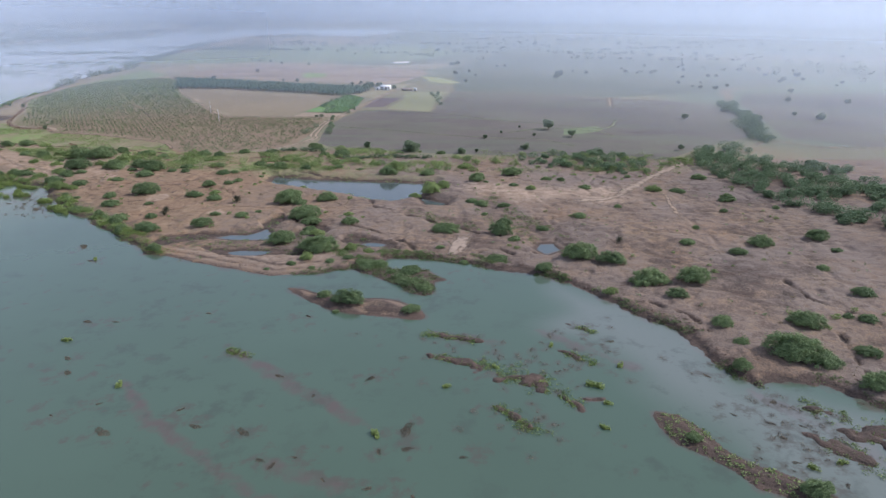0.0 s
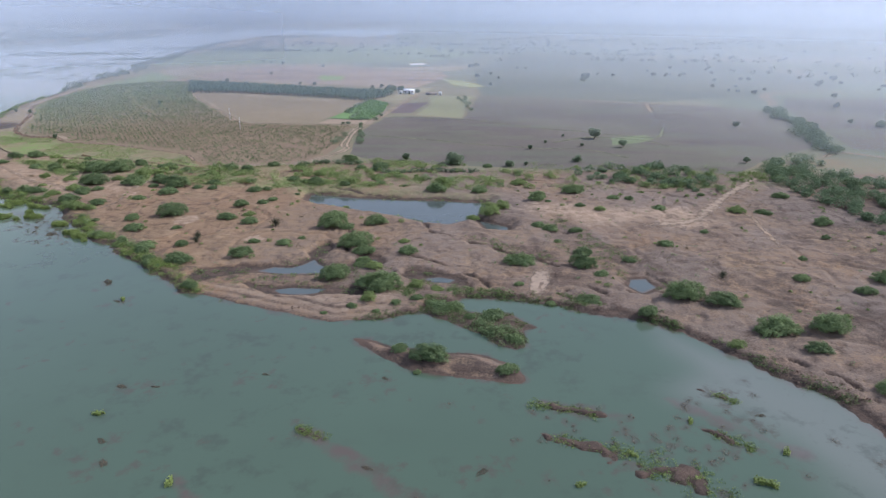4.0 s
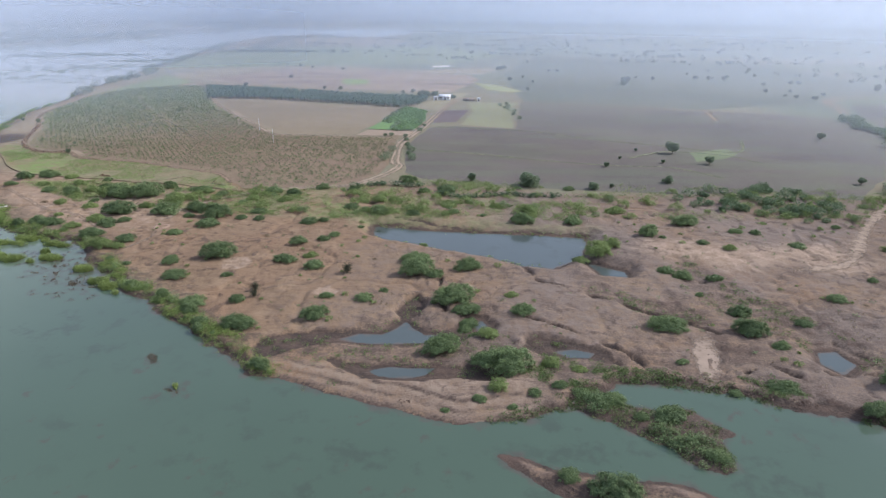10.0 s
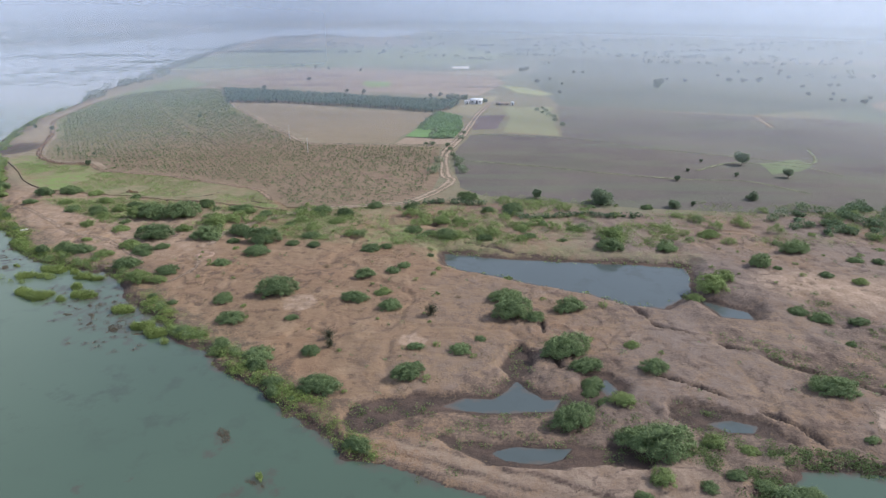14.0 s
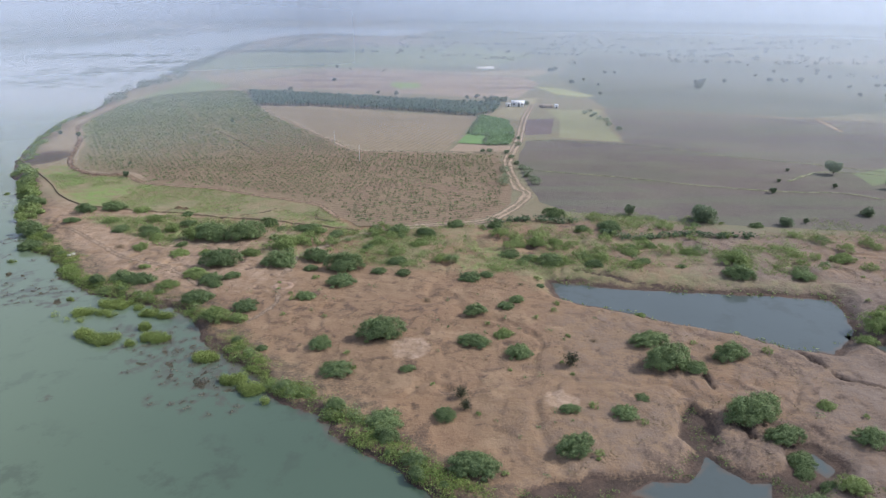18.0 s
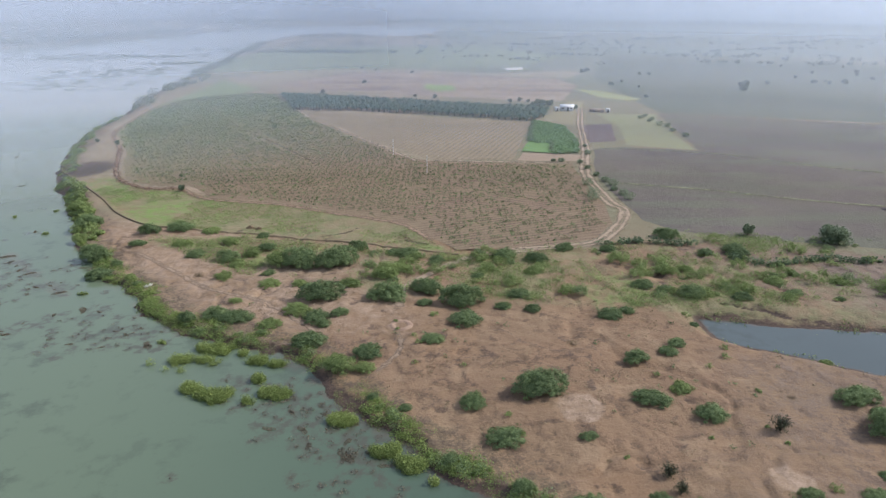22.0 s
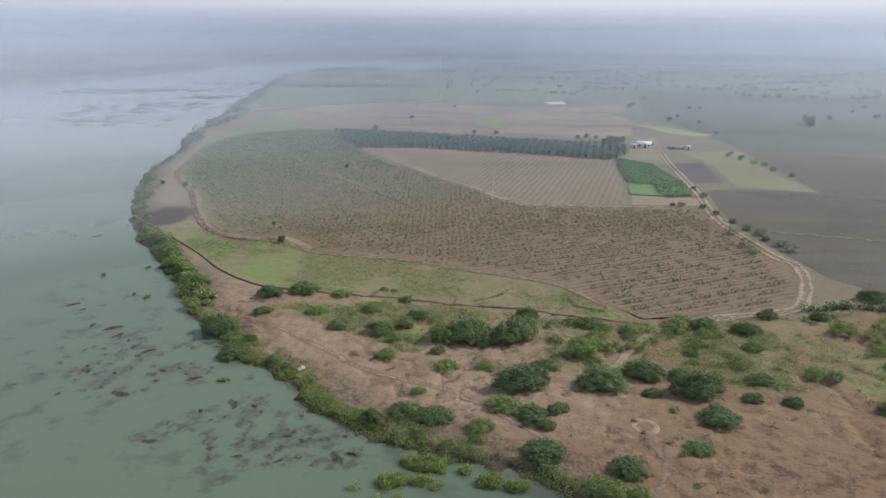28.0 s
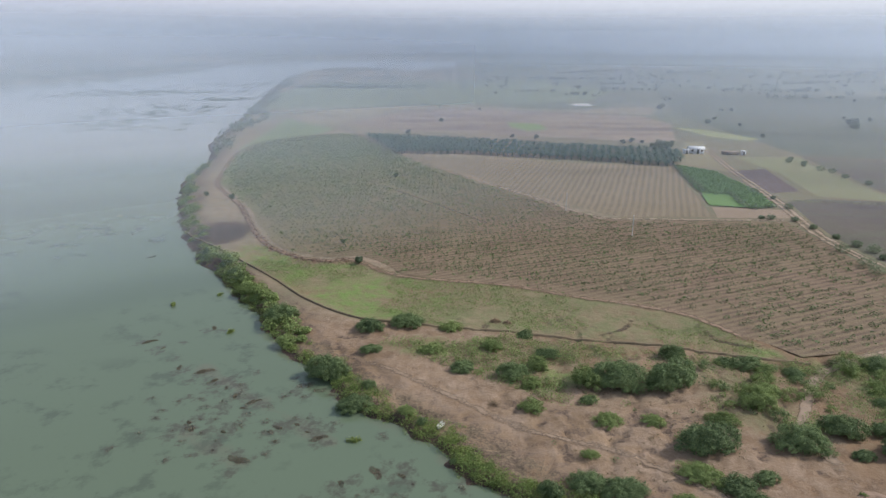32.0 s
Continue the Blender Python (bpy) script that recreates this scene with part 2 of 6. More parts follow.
def leaf_material(name, a, c, tip=None):
    m, n, l, b = material(name, 0.65)
    g = n.new("ShaderNodeNewGeometry")
    o = n.new("ShaderNodeObjectInfo")
    col = mixed(n, l, g.outputs["Random Per Island"], a, c)
    col = mixed(n, l, calc(n, l, "MULTIPLY", o.outputs["Random"], 0.45), col, tip or tuple(k * 1.3 for k in c))
    tc = n.new("ShaderNodeNewGeometry")
    col = mixed(n, l, calc(n, l, "MULTIPLY", noisy(n, l, tc.outputs["Position"], 0.9, 3), 0.3), col, tuple(k * 0.7 for k in a))
    l.new(col, b.inputs["Base Color"])
    t = n.new("ShaderNodeBsdfTranslucent")
    l.new(col, t.inputs["Color"])
    x = n.new("ShaderNodeMixShader")
    x.inputs["Fac"].default_value = 0.30
    l.new(b.outputs["BSDF"], x.inputs[1])
    l.new(t.outputs["BSDF"], x.inputs[2])
    l.new(x.outputs["Shader"], n["Material Output"].inputs["Surface"])
    return m


def plain_material(name, a, c, scale=1.0, rough=0.85):
    m, n, l, b = material(name, rough)
    v = coords(n, l)
    l.new(mixed(n, l, noisy(n, l, v, scale, 5), a, c), b.inputs["Base Color"])
    bumped(n, l, b, noisy(n, l, v, scale * 4, 4), 0.3, 0.05)
    return m


GROUND = ground_material()
RIVER = water_material("turbid_green_river_water", (0.055, 0.085, 0.060), (0.074, 0.060, 0.050))
POND = water_material("still_pond_water", (0.060, 0.075, 0.074), (0.095, 0.076, 0.060))
def track_material(name, a, c, scale=0.5):
    m, n, l, b = material(name, 0.95)
    v = coords(n, l)
    l.new(mixed(n, l, noisy(n, l, v, scale, 5), a, c), b.inputs["Base Color"])
    bumped(n, l, b, noisy(n, l, v, 2.0, 4), 0.3, 0.05)
    f = calc(n, l, "ADD", attribute(n, "worn"), calc(n, l, "MULTIPLY", calc(n, l, "ADD", noisy(n, l, v, 0.7, 6, 0.7), -0.5), 0.7))
    t, x = n.new("ShaderNodeBsdfTransparent"), n.new("ShaderNodeMixShader")
    l.new(ranged(n, l, f, 0.22, 0.95), x.inputs["Fac"])
    l.new(t.outputs["BSDF"], x.inputs[1])
    l.new(b.outputs["BSDF"], x.inputs[2])
    l.new(x.outputs["Shader"], n["Material Output"].inputs["Surface"])
    return m


TRACK = track_material("worn_dirt_track", (0.268, 0.210, 0.153), (0.235, 0.182, 0.134), 0.4)
PALE_TRACK = track_material("dusty_pale_track", (0.255, 0.194, 0.145), (0.215, 0.162, 0.120), 0.5)
RAMP = track_material("bare_pale_ramp", (0.262, 0.202, 0.156), (0.220, 0.168, 0.128), 0.5)
PATH = track_material("trodden_soil", (0.238, 0.178, 0.130), (0.205, 0.150, 0.108), 0.35)
RIM = track_material("sandy_rim_soil", (0.215, 0.155, 0.110), (0.175, 0.122, 0.086), 0.8)
VERGE = track_material("weedy_strip", (0.155, 0.175, 0.095), (0.19, 0.185, 0.12), 0.3)
BUND_EARTH = plain_material("dark_earth_bund", (0.19, 0.145, 0.095), (0.12, 0.095, 0.063), 0.9, 0.95)
BARK = plain_material("grey_brown_bark", (0.11, 0.085, 0.06), (0.17, 0.135, 0.10), 3.0)
DRY_WOOD = plain_material("bleached_dead_wood", (0.09, 0.075, 0.06), (0.05, 0.04, 0.035), 3.0)
THORN_LEAF = leaf_material("thorn_bush_leaves", (0.052, 0.092, 0.043), (0.196, 0.260, 0.110))
PALE_LEAF = leaf_material("willow_green_leaves", (0.098, 0.152, 0.050), (0.252, 0.312, 0.115))
TREE_LEAF = leaf_material("field_tree_leaves", (0.078, 0.122, 0.072), (0.190, 0.235, 0.140))
# leaf colour lightened to carry the haze over distant trees
HAZED_LEAF = leaf_material("hazed_far_leaves", (0.125, 0.160, 0.120), (0.185, 0.215, 0.16))
PALM_LEAF = leaf_material("palm_fronds", (0.036, 0.070, 0.048), (0.072, 0.118, 0.076))
CROP_LEAF = leaf_material("crop_leaves", (0.058, 0.088, 0.042), (0.110, 0.145, 0.066))
MARSH_LEAF = leaf_material("marsh_plants", (0.078, 0.132, 0.036), (0.205, 0.265, 0.080))
SHORE_LEAF = leaf_material("dark_shore_plants", (0.048, 0.085, 0.030), (0.145, 0.195, 0.066))
REED_LEAF = leaf_material("yellow_green_reeds", (0.110, 0.158, 0.042), (0.225, 0.280, 0.084))
WEED = leaf_material("brown_water_weed", (0.085, 0.072, 0.052), (0.15, 0.125, 0.088))
DRY_LEAF = leaf_material("dry_twigs", (0.16, 0.125, 0.08), (0.22, 0.18, 0.11))
WHITE = plain_material("whitewashed_wall", (0.66, 0.66, 0.65), (0.56, 0.56, 0.55), 0.8)
ROOF = plain_material("pale_sheet_roof", (0.58, 0.59, 0.60), (0.48, 0.49, 0.50), 0.6, 0.6)
SHED = plain_material("rusty_shed_sheet", (0.26, 0.20, 0.155), (0.20, 0.155, 0.12), 0.8)
DARK_OPENING = plain_material("dark_door_paint", (0.08, 0.07, 0.06), (0.05, 0.05, 0.05), 2.0)

# ---------------------------------------------------------------- plan: shores, ponds, islands
rng = np.random.default_rng(7)
SHORE_NEAR = [(2600, -300), (400, -20), (200, 30), (110, 58), (75, 70), (60.5, 74), (57, 78.6), (52.4, 80.3), (46.4, 79.9), (42.8, 82.9),
              (41.6, 86.5), (40.8, 92.7), (39.2, 97.6), (36, 99.7), (32.5, 105.2), (29.5, 110), (25.2, 116), (20.4, 119.5), (13.8, 121.8),
              (8.3, 124), (4.6, 125), (1, 127), (-4, 128.2), (-10, 128.6), (-17, 126), (-19.5, 122.5), (-24.5, 120.7), (-34.6, 118.6),
              (-39.4, 120.9), (-46, 123.3), (-53.1, 126.2), (-59.7, 129.3), (-64.5, 130.9), (-70.7, 136), (-76.6, 142), (-83.6, 148)]
SHORE_BEND = [(-90.5, 155.5), (-99.6, 162.5), (-105, 168), (-114, 177.8), (-119, 184), (-124, 187), (-131, 188.7), (-138.5, 192), (-147, 199),
              (-152.7, 205.5), (-160.5, 211.3), (-168, 221), (-175, 230), (-183, 242.5), (-196.5, 264), (-205, 275), (-215.5, 295), (-224, 313),
              (-232, 335), (-240.7, 362), (-243, 385), (-249, 419), (-259, 444), (-265, 497), (-274, 552), (-283, 606), (-291, 674)]
SHORE_FAR = [(-303, 740), (-314, 815), (-330, 941), (-338, 1060), (-340, 1180), (-290, 1270), (-215, 1180), (-150, 1190), (-112, 1300), (-104, 1500), (-140, 1700), (-60, 1760), (2600, 2000)]
LAND = SHORE_NEAR + SHORE_BEND + SHORE_FAR
FAR_BANK = [(-2600, 560), (-1200, 690), (-585, 803), (-570, 850), (-560, 943), (-545, 1050), (-532, 1180), (-512, 1300), (-480, 1450), (-420, 1580), (-300, 1650), (-60, 1700), (2600, 1850), (2600, 4800), (-2600, 4800)]
ISLAND = [(-30.9, 113.7), (-26.4, 112.2), (-23, 110), (-19.8, 109.6), (-14.8, 108.5), (-9.6, 108), (-5.6, 105.8), (-3.6, 102.6), (-3, 101), (-4.1, 100.1), (-8.4, 100.6), (-15.3, 101.9), (-19.8, 103.5), (-23.8, 106.7), (-27.5, 110.5)]
GREEN_SPIT = [(-19.1, 122.9), (-17.1, 125.2), (-13.3, 125.3), (-10.9, 123), (-7.4, 122.5), (-2.9, 122.5), (-1.2, 119.6), (0.7, 117.4), (-1.9, 116.3), (-1.9, 113.2), (-1.8, 110.5), (-3.3, 109.9), (-6, 111.2), (-8.2, 114.1), (-10.9, 116.1), (-14.1, 119.4), (-16.7, 120.5)]
SOUTH_SPIT = [(28.8, 73.2), (31.6, 72.5), (34, 68.9), (34.8, 65.5), (37.2, 62.9), (40.7, 60.5), (43.4, 58.2), (52, 50), (66, 38), (60, 34), (47, 48), (40, 56.2), (36.2, 58.6), (34.4, 61.9), (31.8, 64.2), (29.6, 66.4), (28.6, 69.8)]
BARS = [  # low mud bars: x, y, length, width, turn
    (3.6, 85.9, 10, 1.4, -18), (12.4, 80.9, 11, 3.2, -24), (18, 75.6, 4, 1.2, -60), (1, 93.8, 11, 1.0, -14), (10, 71.3, 9, 1.3, -48), (51.4, 74, 5, 2.2, -35),
    (56, 68.2, 7, 4, -40), (50.3, 64.3, 8, 2.4, -60), (24.2, 96.4, 3.5, 0.8, -40), (21.5, 87, 6, 1.0, -40), (-32.2, 88, 5, 0.9, -30)]
PONDS = [
    [(-53.3, 197.8), (-46.8, 196.8), (-39.5, 195), (-27.8, 193.6), (-13.3, 192.1), (-3.5, 190.7), (-6.5, 178.7), (-14, 171.3), (-20, 173), (-26.2, 177.3), (-32.5, 180), (-41.6, 184.8), (-49, 188), (-52.6, 190.5)],
    [(-6.2, 174.8), (0.4, 170.4), (0.2, 167.6), (-4.7, 168.4)],
    [(-53.4, 141.2), (-50.4, 142.9), (-46.4, 142.8), (-44.8, 144.6), (-42.8, 147.6), (-41.4, 145), (-39.6, 142.9), (-37, 143), (-38.6, 140.3), (-44.6, 139.8), (-49.6, 140)],
    [(-47.9, 131.6), (-45.1, 132.7), (-37.7, 132.5), (-39.3, 130.6), (-41.7, 129.8), (-45.8, 130.3)],
    [(-19.2, 137.8), (-15.9, 138.6), (-12.9, 137.3), (-13.9, 135.7), (-17.2, 136.2)],
    [(-9.8, 127.4), (-4, 127.8), (-3.4, 124), (-8.8, 122.9)],
    [(22.2, 138.2), (25.4, 138.6), (26.2, 134.3), (22.8, 131.4), (21, 134.8)],
    [(-31.8, 146.4), (-29.9, 148.0), (-28.9, 145.2), (-30.4, 144.0)]]
SHALLOWS = [(20, 119), (45, 100), (46, 82), (60, 74), (64, 46), (46, 50), (37, 61), (31, 75), (18, 96)]
SHORE_SHALLOWS = [(-132.1, 188.2), (-123.0, 183.5), (-113.8, 174.8), (-108.2, 167.4), (-100.7, 159.1), (-106.4, 159.0), (-113.2, 164.1), (-121.0, 170.3), (-130.3, 171.8), (-136.7, 178.1)]
SHOALS = [(-32, 88, -9, 69), (-37, 70, -20, 56), (-46, 80, -37, 69), (-2, 95, 10, 92), (-20, 62, -12, 58), (16, 96, 30, 84), (44, 78, 56, 60), (-188, 226, -165, 206), (-184, 208, -175, 202)]
SCARPS = [[(-21.6, 175.7), (-18.5, 163.5), (-12.0, 158.7), (-6.0, 155.0), (-1.6, 150.6), (5.0, 146.6), (8.2, 142.1)], [(-22.3, 147.7), (-17.4, 144.6), (-12.2, 141.0), (-7.9, 136.4), (-5.7, 131)],
          [(-22.3, 139.4), (-18.3, 140), (-11.7, 136.9), (-10.1, 133.2)], [(-65.4, 136.1), (-63.3, 139.5), (-58.8, 141.0), (-52.4, 140.4)],
          [(66.9, 115.0), (67.9, 108.5), (69.8, 102.6), (74.5, 100.4)], [(65.9, 94.1), (63.1, 83.5), (62.9, 78.1)], [(-40.4, 128.6), (-36.9, 127.3), (-34.4, 126.8), (-31.3, 128.9)], [(-49.2, 201.2), (-41.6, 198.6), (-38.6, 196.7), (-32.5, 195.4)],
          [(-36, 150), (-37.5, 157), (-37, 164)], [(20, 131), (27, 130.5), (28.5, 135), (26, 140)], [(8, 131), (12, 133), (15, 130)], [(38, 106), (43, 101), (44.5, 95)]]
MUD = [[(-66.8, 140.7), (-61.1, 141.9), (-52.0, 140.9), (-43.9, 148.2), (-42.7, 157.6), (-39.7, 154.9), (-40.5, 145.8), (-26.2, 141.4), (-25.4, 134.0), (-29.2, 128.3), (-35.5, 130.0), (-39.9, 129.1), (-49.3, 131.7), (-63.8, 134.4)], [(-22.7, 142.6), (-17.4, 139.3), (-12.0, 133.3), (-14.7, 130.7), (-21.8, 131.6)], [(8.8, 175.0), (8.4, 157.2), (13.2, 148.0), (18.2, 142.2), (21.0, 134.8), (26.9, 131.6), (30.8, 132.0), (27.9, 145.8), (21.4, 156.0), (18.1, 166.5), (14.5, 175.1)], [(-11.4, 161.2), (-5.8, 159.8), (1.7, 152.9), (7.2, 149.1), (10.3, 145.5), (5.8, 144.2), (-0.5, 147.7), (-6.8, 154.1)]]  # low damp ground round the pools
CHANNELS = [  # wet hollows washed out between the pools
    [(-66.3, 137.9), (-65.7, 140.3), (-62.1, 142.0), (-56.8, 143.1), (-51.4, 143.2), (-51.1, 140.8), (-56.2, 139.5), (-60.2, 137.7), (-62.3, 135.6), (-65.3, 135.6)],
    [(-53.6, 134.3), (-49.3, 133.2), (-45.2, 133.2), (-38.5, 133), (-32.8, 132.4), (-28.4, 130.5), (-29.8, 129.0), (-35.3, 129.0), (-41.7, 128.8), (-48.1, 129.6), (-52.4, 131.9)],
    [(-23.0, 141.0), (-18.9, 141.4), (-13.9, 139.7), (-11.0, 136.7), (-10.6, 133.6), (-13.3, 134.6), (-16.3, 135.6), (-20.5, 136.4), (-23, 138.6)],
    [(-43.4, 147), (-44.6, 150.5), (-43.6, 155), (-41.2, 157), (-40.2, 153), (-41.2, 149)],
    [(-37.5, 143), (-33.6, 146), (-31.5, 149.5), (-29, 148.5), (-29.6, 144), (-33.4, 140.6), (-37.5, 140.4)]]
WATER_Z = -1.0


def lattice(ix, iy, seed):
    h = (ix.astype(np.int64) * 374761393 + iy.astype(np.int64) * 668265263 + seed * 1442695041) & 0x7FFFFFFF
    h = ((h ^ (h >> 13)) * 1274126177) & 0x7FFFFFFF
    return ((h ^ (h >> 16)) & 0xFFFF) / 65535.0


def vnoise(x, y, size, seed):
    x, y = x / size, y / size
    ix, iy = np.floor(x), np.floor(y)
    fx, fy = x - ix, y - iy
    fx, fy = fx * fx * (3 - 2 * fx), fy * fy * (3 - 2 * fy)
    a, b = lattice(ix, iy, seed), lattice(ix + 1, iy, seed)
    c, d = lattice(ix, iy + 1, seed), lattice(ix + 1, iy + 1, seed)
    return (a + (b - a) * fx) * (1 - fy) + (c + (d - c) * fx) * fy - 0.5


def inside_by(poly, x, y):
    """Metres inside the outline (negative: outside)."""
    p = np.array(poly, float)
    q = np.roll(p, -1, axis=0)
    best, odd = np.full(x.shape, 1e18), np.zeros(x.shape, bool)
    for (ax, ay), (bx, by) in zip(p, q):
        dx, dy = bx - ax, by - ay
        t = np.clip(((x - ax) * dx + (y - ay) * dy) / (dx * dx + dy * dy + 1e-9), 0, 1)
        best = np.minimum(best, (x - ax - t * dx) ** 2 + (y - ay - t * dy) ** 2)
        if ay != by:
            odd ^= ((ay > y) != (by > y)) & (x < (bx - ax) * (y - ay) / (by - ay) + ax)
    return np.where(odd, 1, -1) * np.sqrt(best)


def along(pts, x, y):
    """Distance to a polyline."""
    best = np.full(x.shape, 1e18)
    for (ax, ay), (bx, by) in zip(pts[:-1], pts[1:]):
        dx, dy = bx - ax, by - ay
        t = np.clip(((x - ax) * dx + (y - ay) * dy) / (dx * dx + dy * dy + 1e-9), 0, 1)
        best = np.minimum(best, (x - ax - t * dx) ** 2 + (y - ay - t * dy) ** 2)
    return np.sqrt(best)


def smooth(v, a, b):
    t = np.clip((v - a) / (b - a), 0, 1)
    return t * t * (3 - 2 * t)


def bar_shape(bar, x, y):
    bx, by, length, width, turn = bar
    c, s = math.cos(radians(turn)), math.sin(radians(turn))
    u, v = (x - bx) * c + (y - by) * s, -(x - bx) * s + (y - by) * c
    return 1 - np.sqrt((u / (length / 2)) ** 2 + (v / (width / 2)) ** 2)


FIELD_Z = 0.55
BUND = [(-222, 309), (-214.2, 294), (-198.6, 276.5), (-185.8, 262.2), (-176.2, 250.1), (-166.4, 242.6), (-152.8, 238.5), (-146.3, 237.2), (-137.9, 235.5), (-125.7, 232.3), (-116, 230), (-106.8, 227.1), (-99.7, 225.1), (-93.4, 224.1)]
LAWN = [(-97, 227), (-104.4, 240.2), (-113, 246), (-123.9, 250.5), (-137.9, 257.1), (-158.1, 262.4), (-170, 272), (-176, 271.5), (-185, 275.5), (-192, 284), (-197, 283), (-198.6, 277.5), (-185.8, 263.2), (-176.2, 251.1), (-166.4, 243.6), (-152.8, 239.5), (-137.9, 236.5), (-125.7, 233.3), (-116, 231), (-106.8, 228.1), (-99.7, 226)]
BANK_EDGE = [(-97, 227), (-104.4, 240.2), (-113, 246), (-123.9, 250.5), (-137.9, 257.1), (-158.1, 262.4), (-170, 273), (-176, 272.4), (-185, 276.7), (-193.4, 286.2), (-200.1, 300), (-210, 323), (-224, 348), (-229, 368), (-236, 413), (-233, 447)]
SCRUB = [(-100, 224), (-60, 228), (-40, 236), (30, 232), (95, 226), (90, 200), (60, 202), (20, 200), (-10, 199), (-52, 200), (-66, 199), (-100, 204), (-135, 214), (-160, 232), (-140, 234)]


def terrain(x, y):
    """Ground height and the zones of the soil."""
    wig = 2.0 * vnoise(x, y, 5.0, 11) + 1.5 * vnoise(x, y, 1.9, 12) + 0.8 * vnoise(x, y, 0.9, 10)
    tip = smooth(x, -68, -60) * (1 - smooth(x, -26, -20)) * (1 - smooth(y, 133, 137))
    land = inside_by(LAND, x, y) + wig * smooth(y, -200, 60) * (1 - 0.7 * tip)
    far = inside_by(FAR_BANK, x, y)
    rough = 0.55 * vnoise(x, y, 23.0, 1) + 0.24 * vnoise(x, y, 8.0, 2) + 0.14 * vnoise(x, y, 3.2, 3) + 0.14 * vnoise(x, y, 1.6, 4) + 0.09 * vnoise(x, y, 0.8, 48)
    gully = -0.38 * smooth(0.07 - np.abs(vnoise(x, y, 17.0, 5) + 0.25 * vnoise(x, y, 4.0, 6)), 0.0, 0.07)
    flat = np.maximum(smooth(y - np.where(x < -60, 226 - 0.32 * (x + 60), 232 - 9 * smooth(x, -45, 5)), -5, 4), smooth(y, 236, 250))
    level = np.maximum(smooth(y - np.where(x < -60, 226 - 0.32 * (x + 60), 232 - 9 * smooth(x, -45, 5)), -12, -4), smooth(y, 236, 250))
    crack = smooth(0.030 - np.abs(vnoise(x, y, 10.0, 7) + 0.35 * vnoise(x, y, 2.6, 8)), 0.0, 0.030)
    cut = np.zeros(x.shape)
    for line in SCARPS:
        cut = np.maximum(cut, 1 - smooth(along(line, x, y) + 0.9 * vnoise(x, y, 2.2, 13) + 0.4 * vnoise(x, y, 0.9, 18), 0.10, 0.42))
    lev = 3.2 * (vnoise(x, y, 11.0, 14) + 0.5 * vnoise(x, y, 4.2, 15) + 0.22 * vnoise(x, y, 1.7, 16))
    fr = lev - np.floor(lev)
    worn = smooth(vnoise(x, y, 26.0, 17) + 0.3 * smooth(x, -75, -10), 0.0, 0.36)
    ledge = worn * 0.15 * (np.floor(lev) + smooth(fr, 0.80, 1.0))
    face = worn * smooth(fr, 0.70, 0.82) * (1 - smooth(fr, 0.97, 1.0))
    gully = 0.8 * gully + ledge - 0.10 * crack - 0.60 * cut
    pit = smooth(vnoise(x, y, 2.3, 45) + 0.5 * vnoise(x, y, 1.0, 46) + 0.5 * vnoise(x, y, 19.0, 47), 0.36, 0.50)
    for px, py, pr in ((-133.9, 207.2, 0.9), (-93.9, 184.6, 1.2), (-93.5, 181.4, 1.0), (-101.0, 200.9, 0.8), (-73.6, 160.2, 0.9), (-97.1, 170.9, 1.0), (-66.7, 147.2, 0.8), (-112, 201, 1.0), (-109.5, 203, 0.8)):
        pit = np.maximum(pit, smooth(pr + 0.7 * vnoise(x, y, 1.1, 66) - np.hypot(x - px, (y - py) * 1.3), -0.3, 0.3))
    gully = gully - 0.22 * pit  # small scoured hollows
    bank = WATER_Z + 0.80 * smooth(land, 0, 2.2) + 0.40 * smooth(land, 3, 22) + 0.4 * smooth(land, 18, 60)
    shelf = WATER_Z + sum(0.31 * smooth(land + 0.8 * vnoise(x, y, 3.5, 63), a, a + 0.9) for a in (0.0, 2.0, 4.2)) + 0.06 * smooth(land, 4, 20)
    bank = bank * (1 - tip) + shelf * tip  # the washed tip falls in low steps
    h = np.where(land > 0, bank + (rough + gully) * smooth(land, 0.5, 5) * (1 - 0.6 * tip), WATER_Z - 1.6 * smooth(-land, 0, 7) - 0.5 * smooth(-land, 6, 30))
    h = np.where((land > 0), h * (1 - level) + FIELD_Z * level * smooth(land, 0, 6) + (bank * level) * (1 - smooth(land, 0, 6)), h)
    wet = np.where(land > 0, (1 - smooth(land, 0.4, 2.6)) * (1 - 0.55 * tip), 1.0)
    wet = np.maximum(wet, 0.5 * tip * sum(np.exp(-((land + 0.8 * vnoise(x, y, 3.5, 63) - a - 0.3) / 0.45) ** 2) for a in (0.0, 2.0, 4.2)) * (1 + vnoise(x, y, 2.0, 64)))
    for poly, top, reach in ((ISLAND, 0.75, 2.6), (GREEN_SPIT, 0.45, 2.5), (SOUTH_SPIT, 0.65, 2.8)):
        d = inside_by(poly, x, y) + 0.3 * wig
        isle = WATER_Z + np.where(d > 0, (top + 0.9 * rough) * smooth(d, 0, reach) + 0.05, -1.2 * smooth(-d, 0, 4))
        wet = np.where(d > 0, np.minimum(wet, 1 - smooth(d, 0.1, 1.3)), wet)
        h = np.maximum(h, isle)
    wet = np.maximum(wet, 0.85 * smooth(inside_by(GREEN_SPIT, x, y), -0.5, 0.3))
    wet = np.where(inside_by(SOUTH_SPIT, x, y) > 0.2, np.maximum(wet, 0.85), wet)
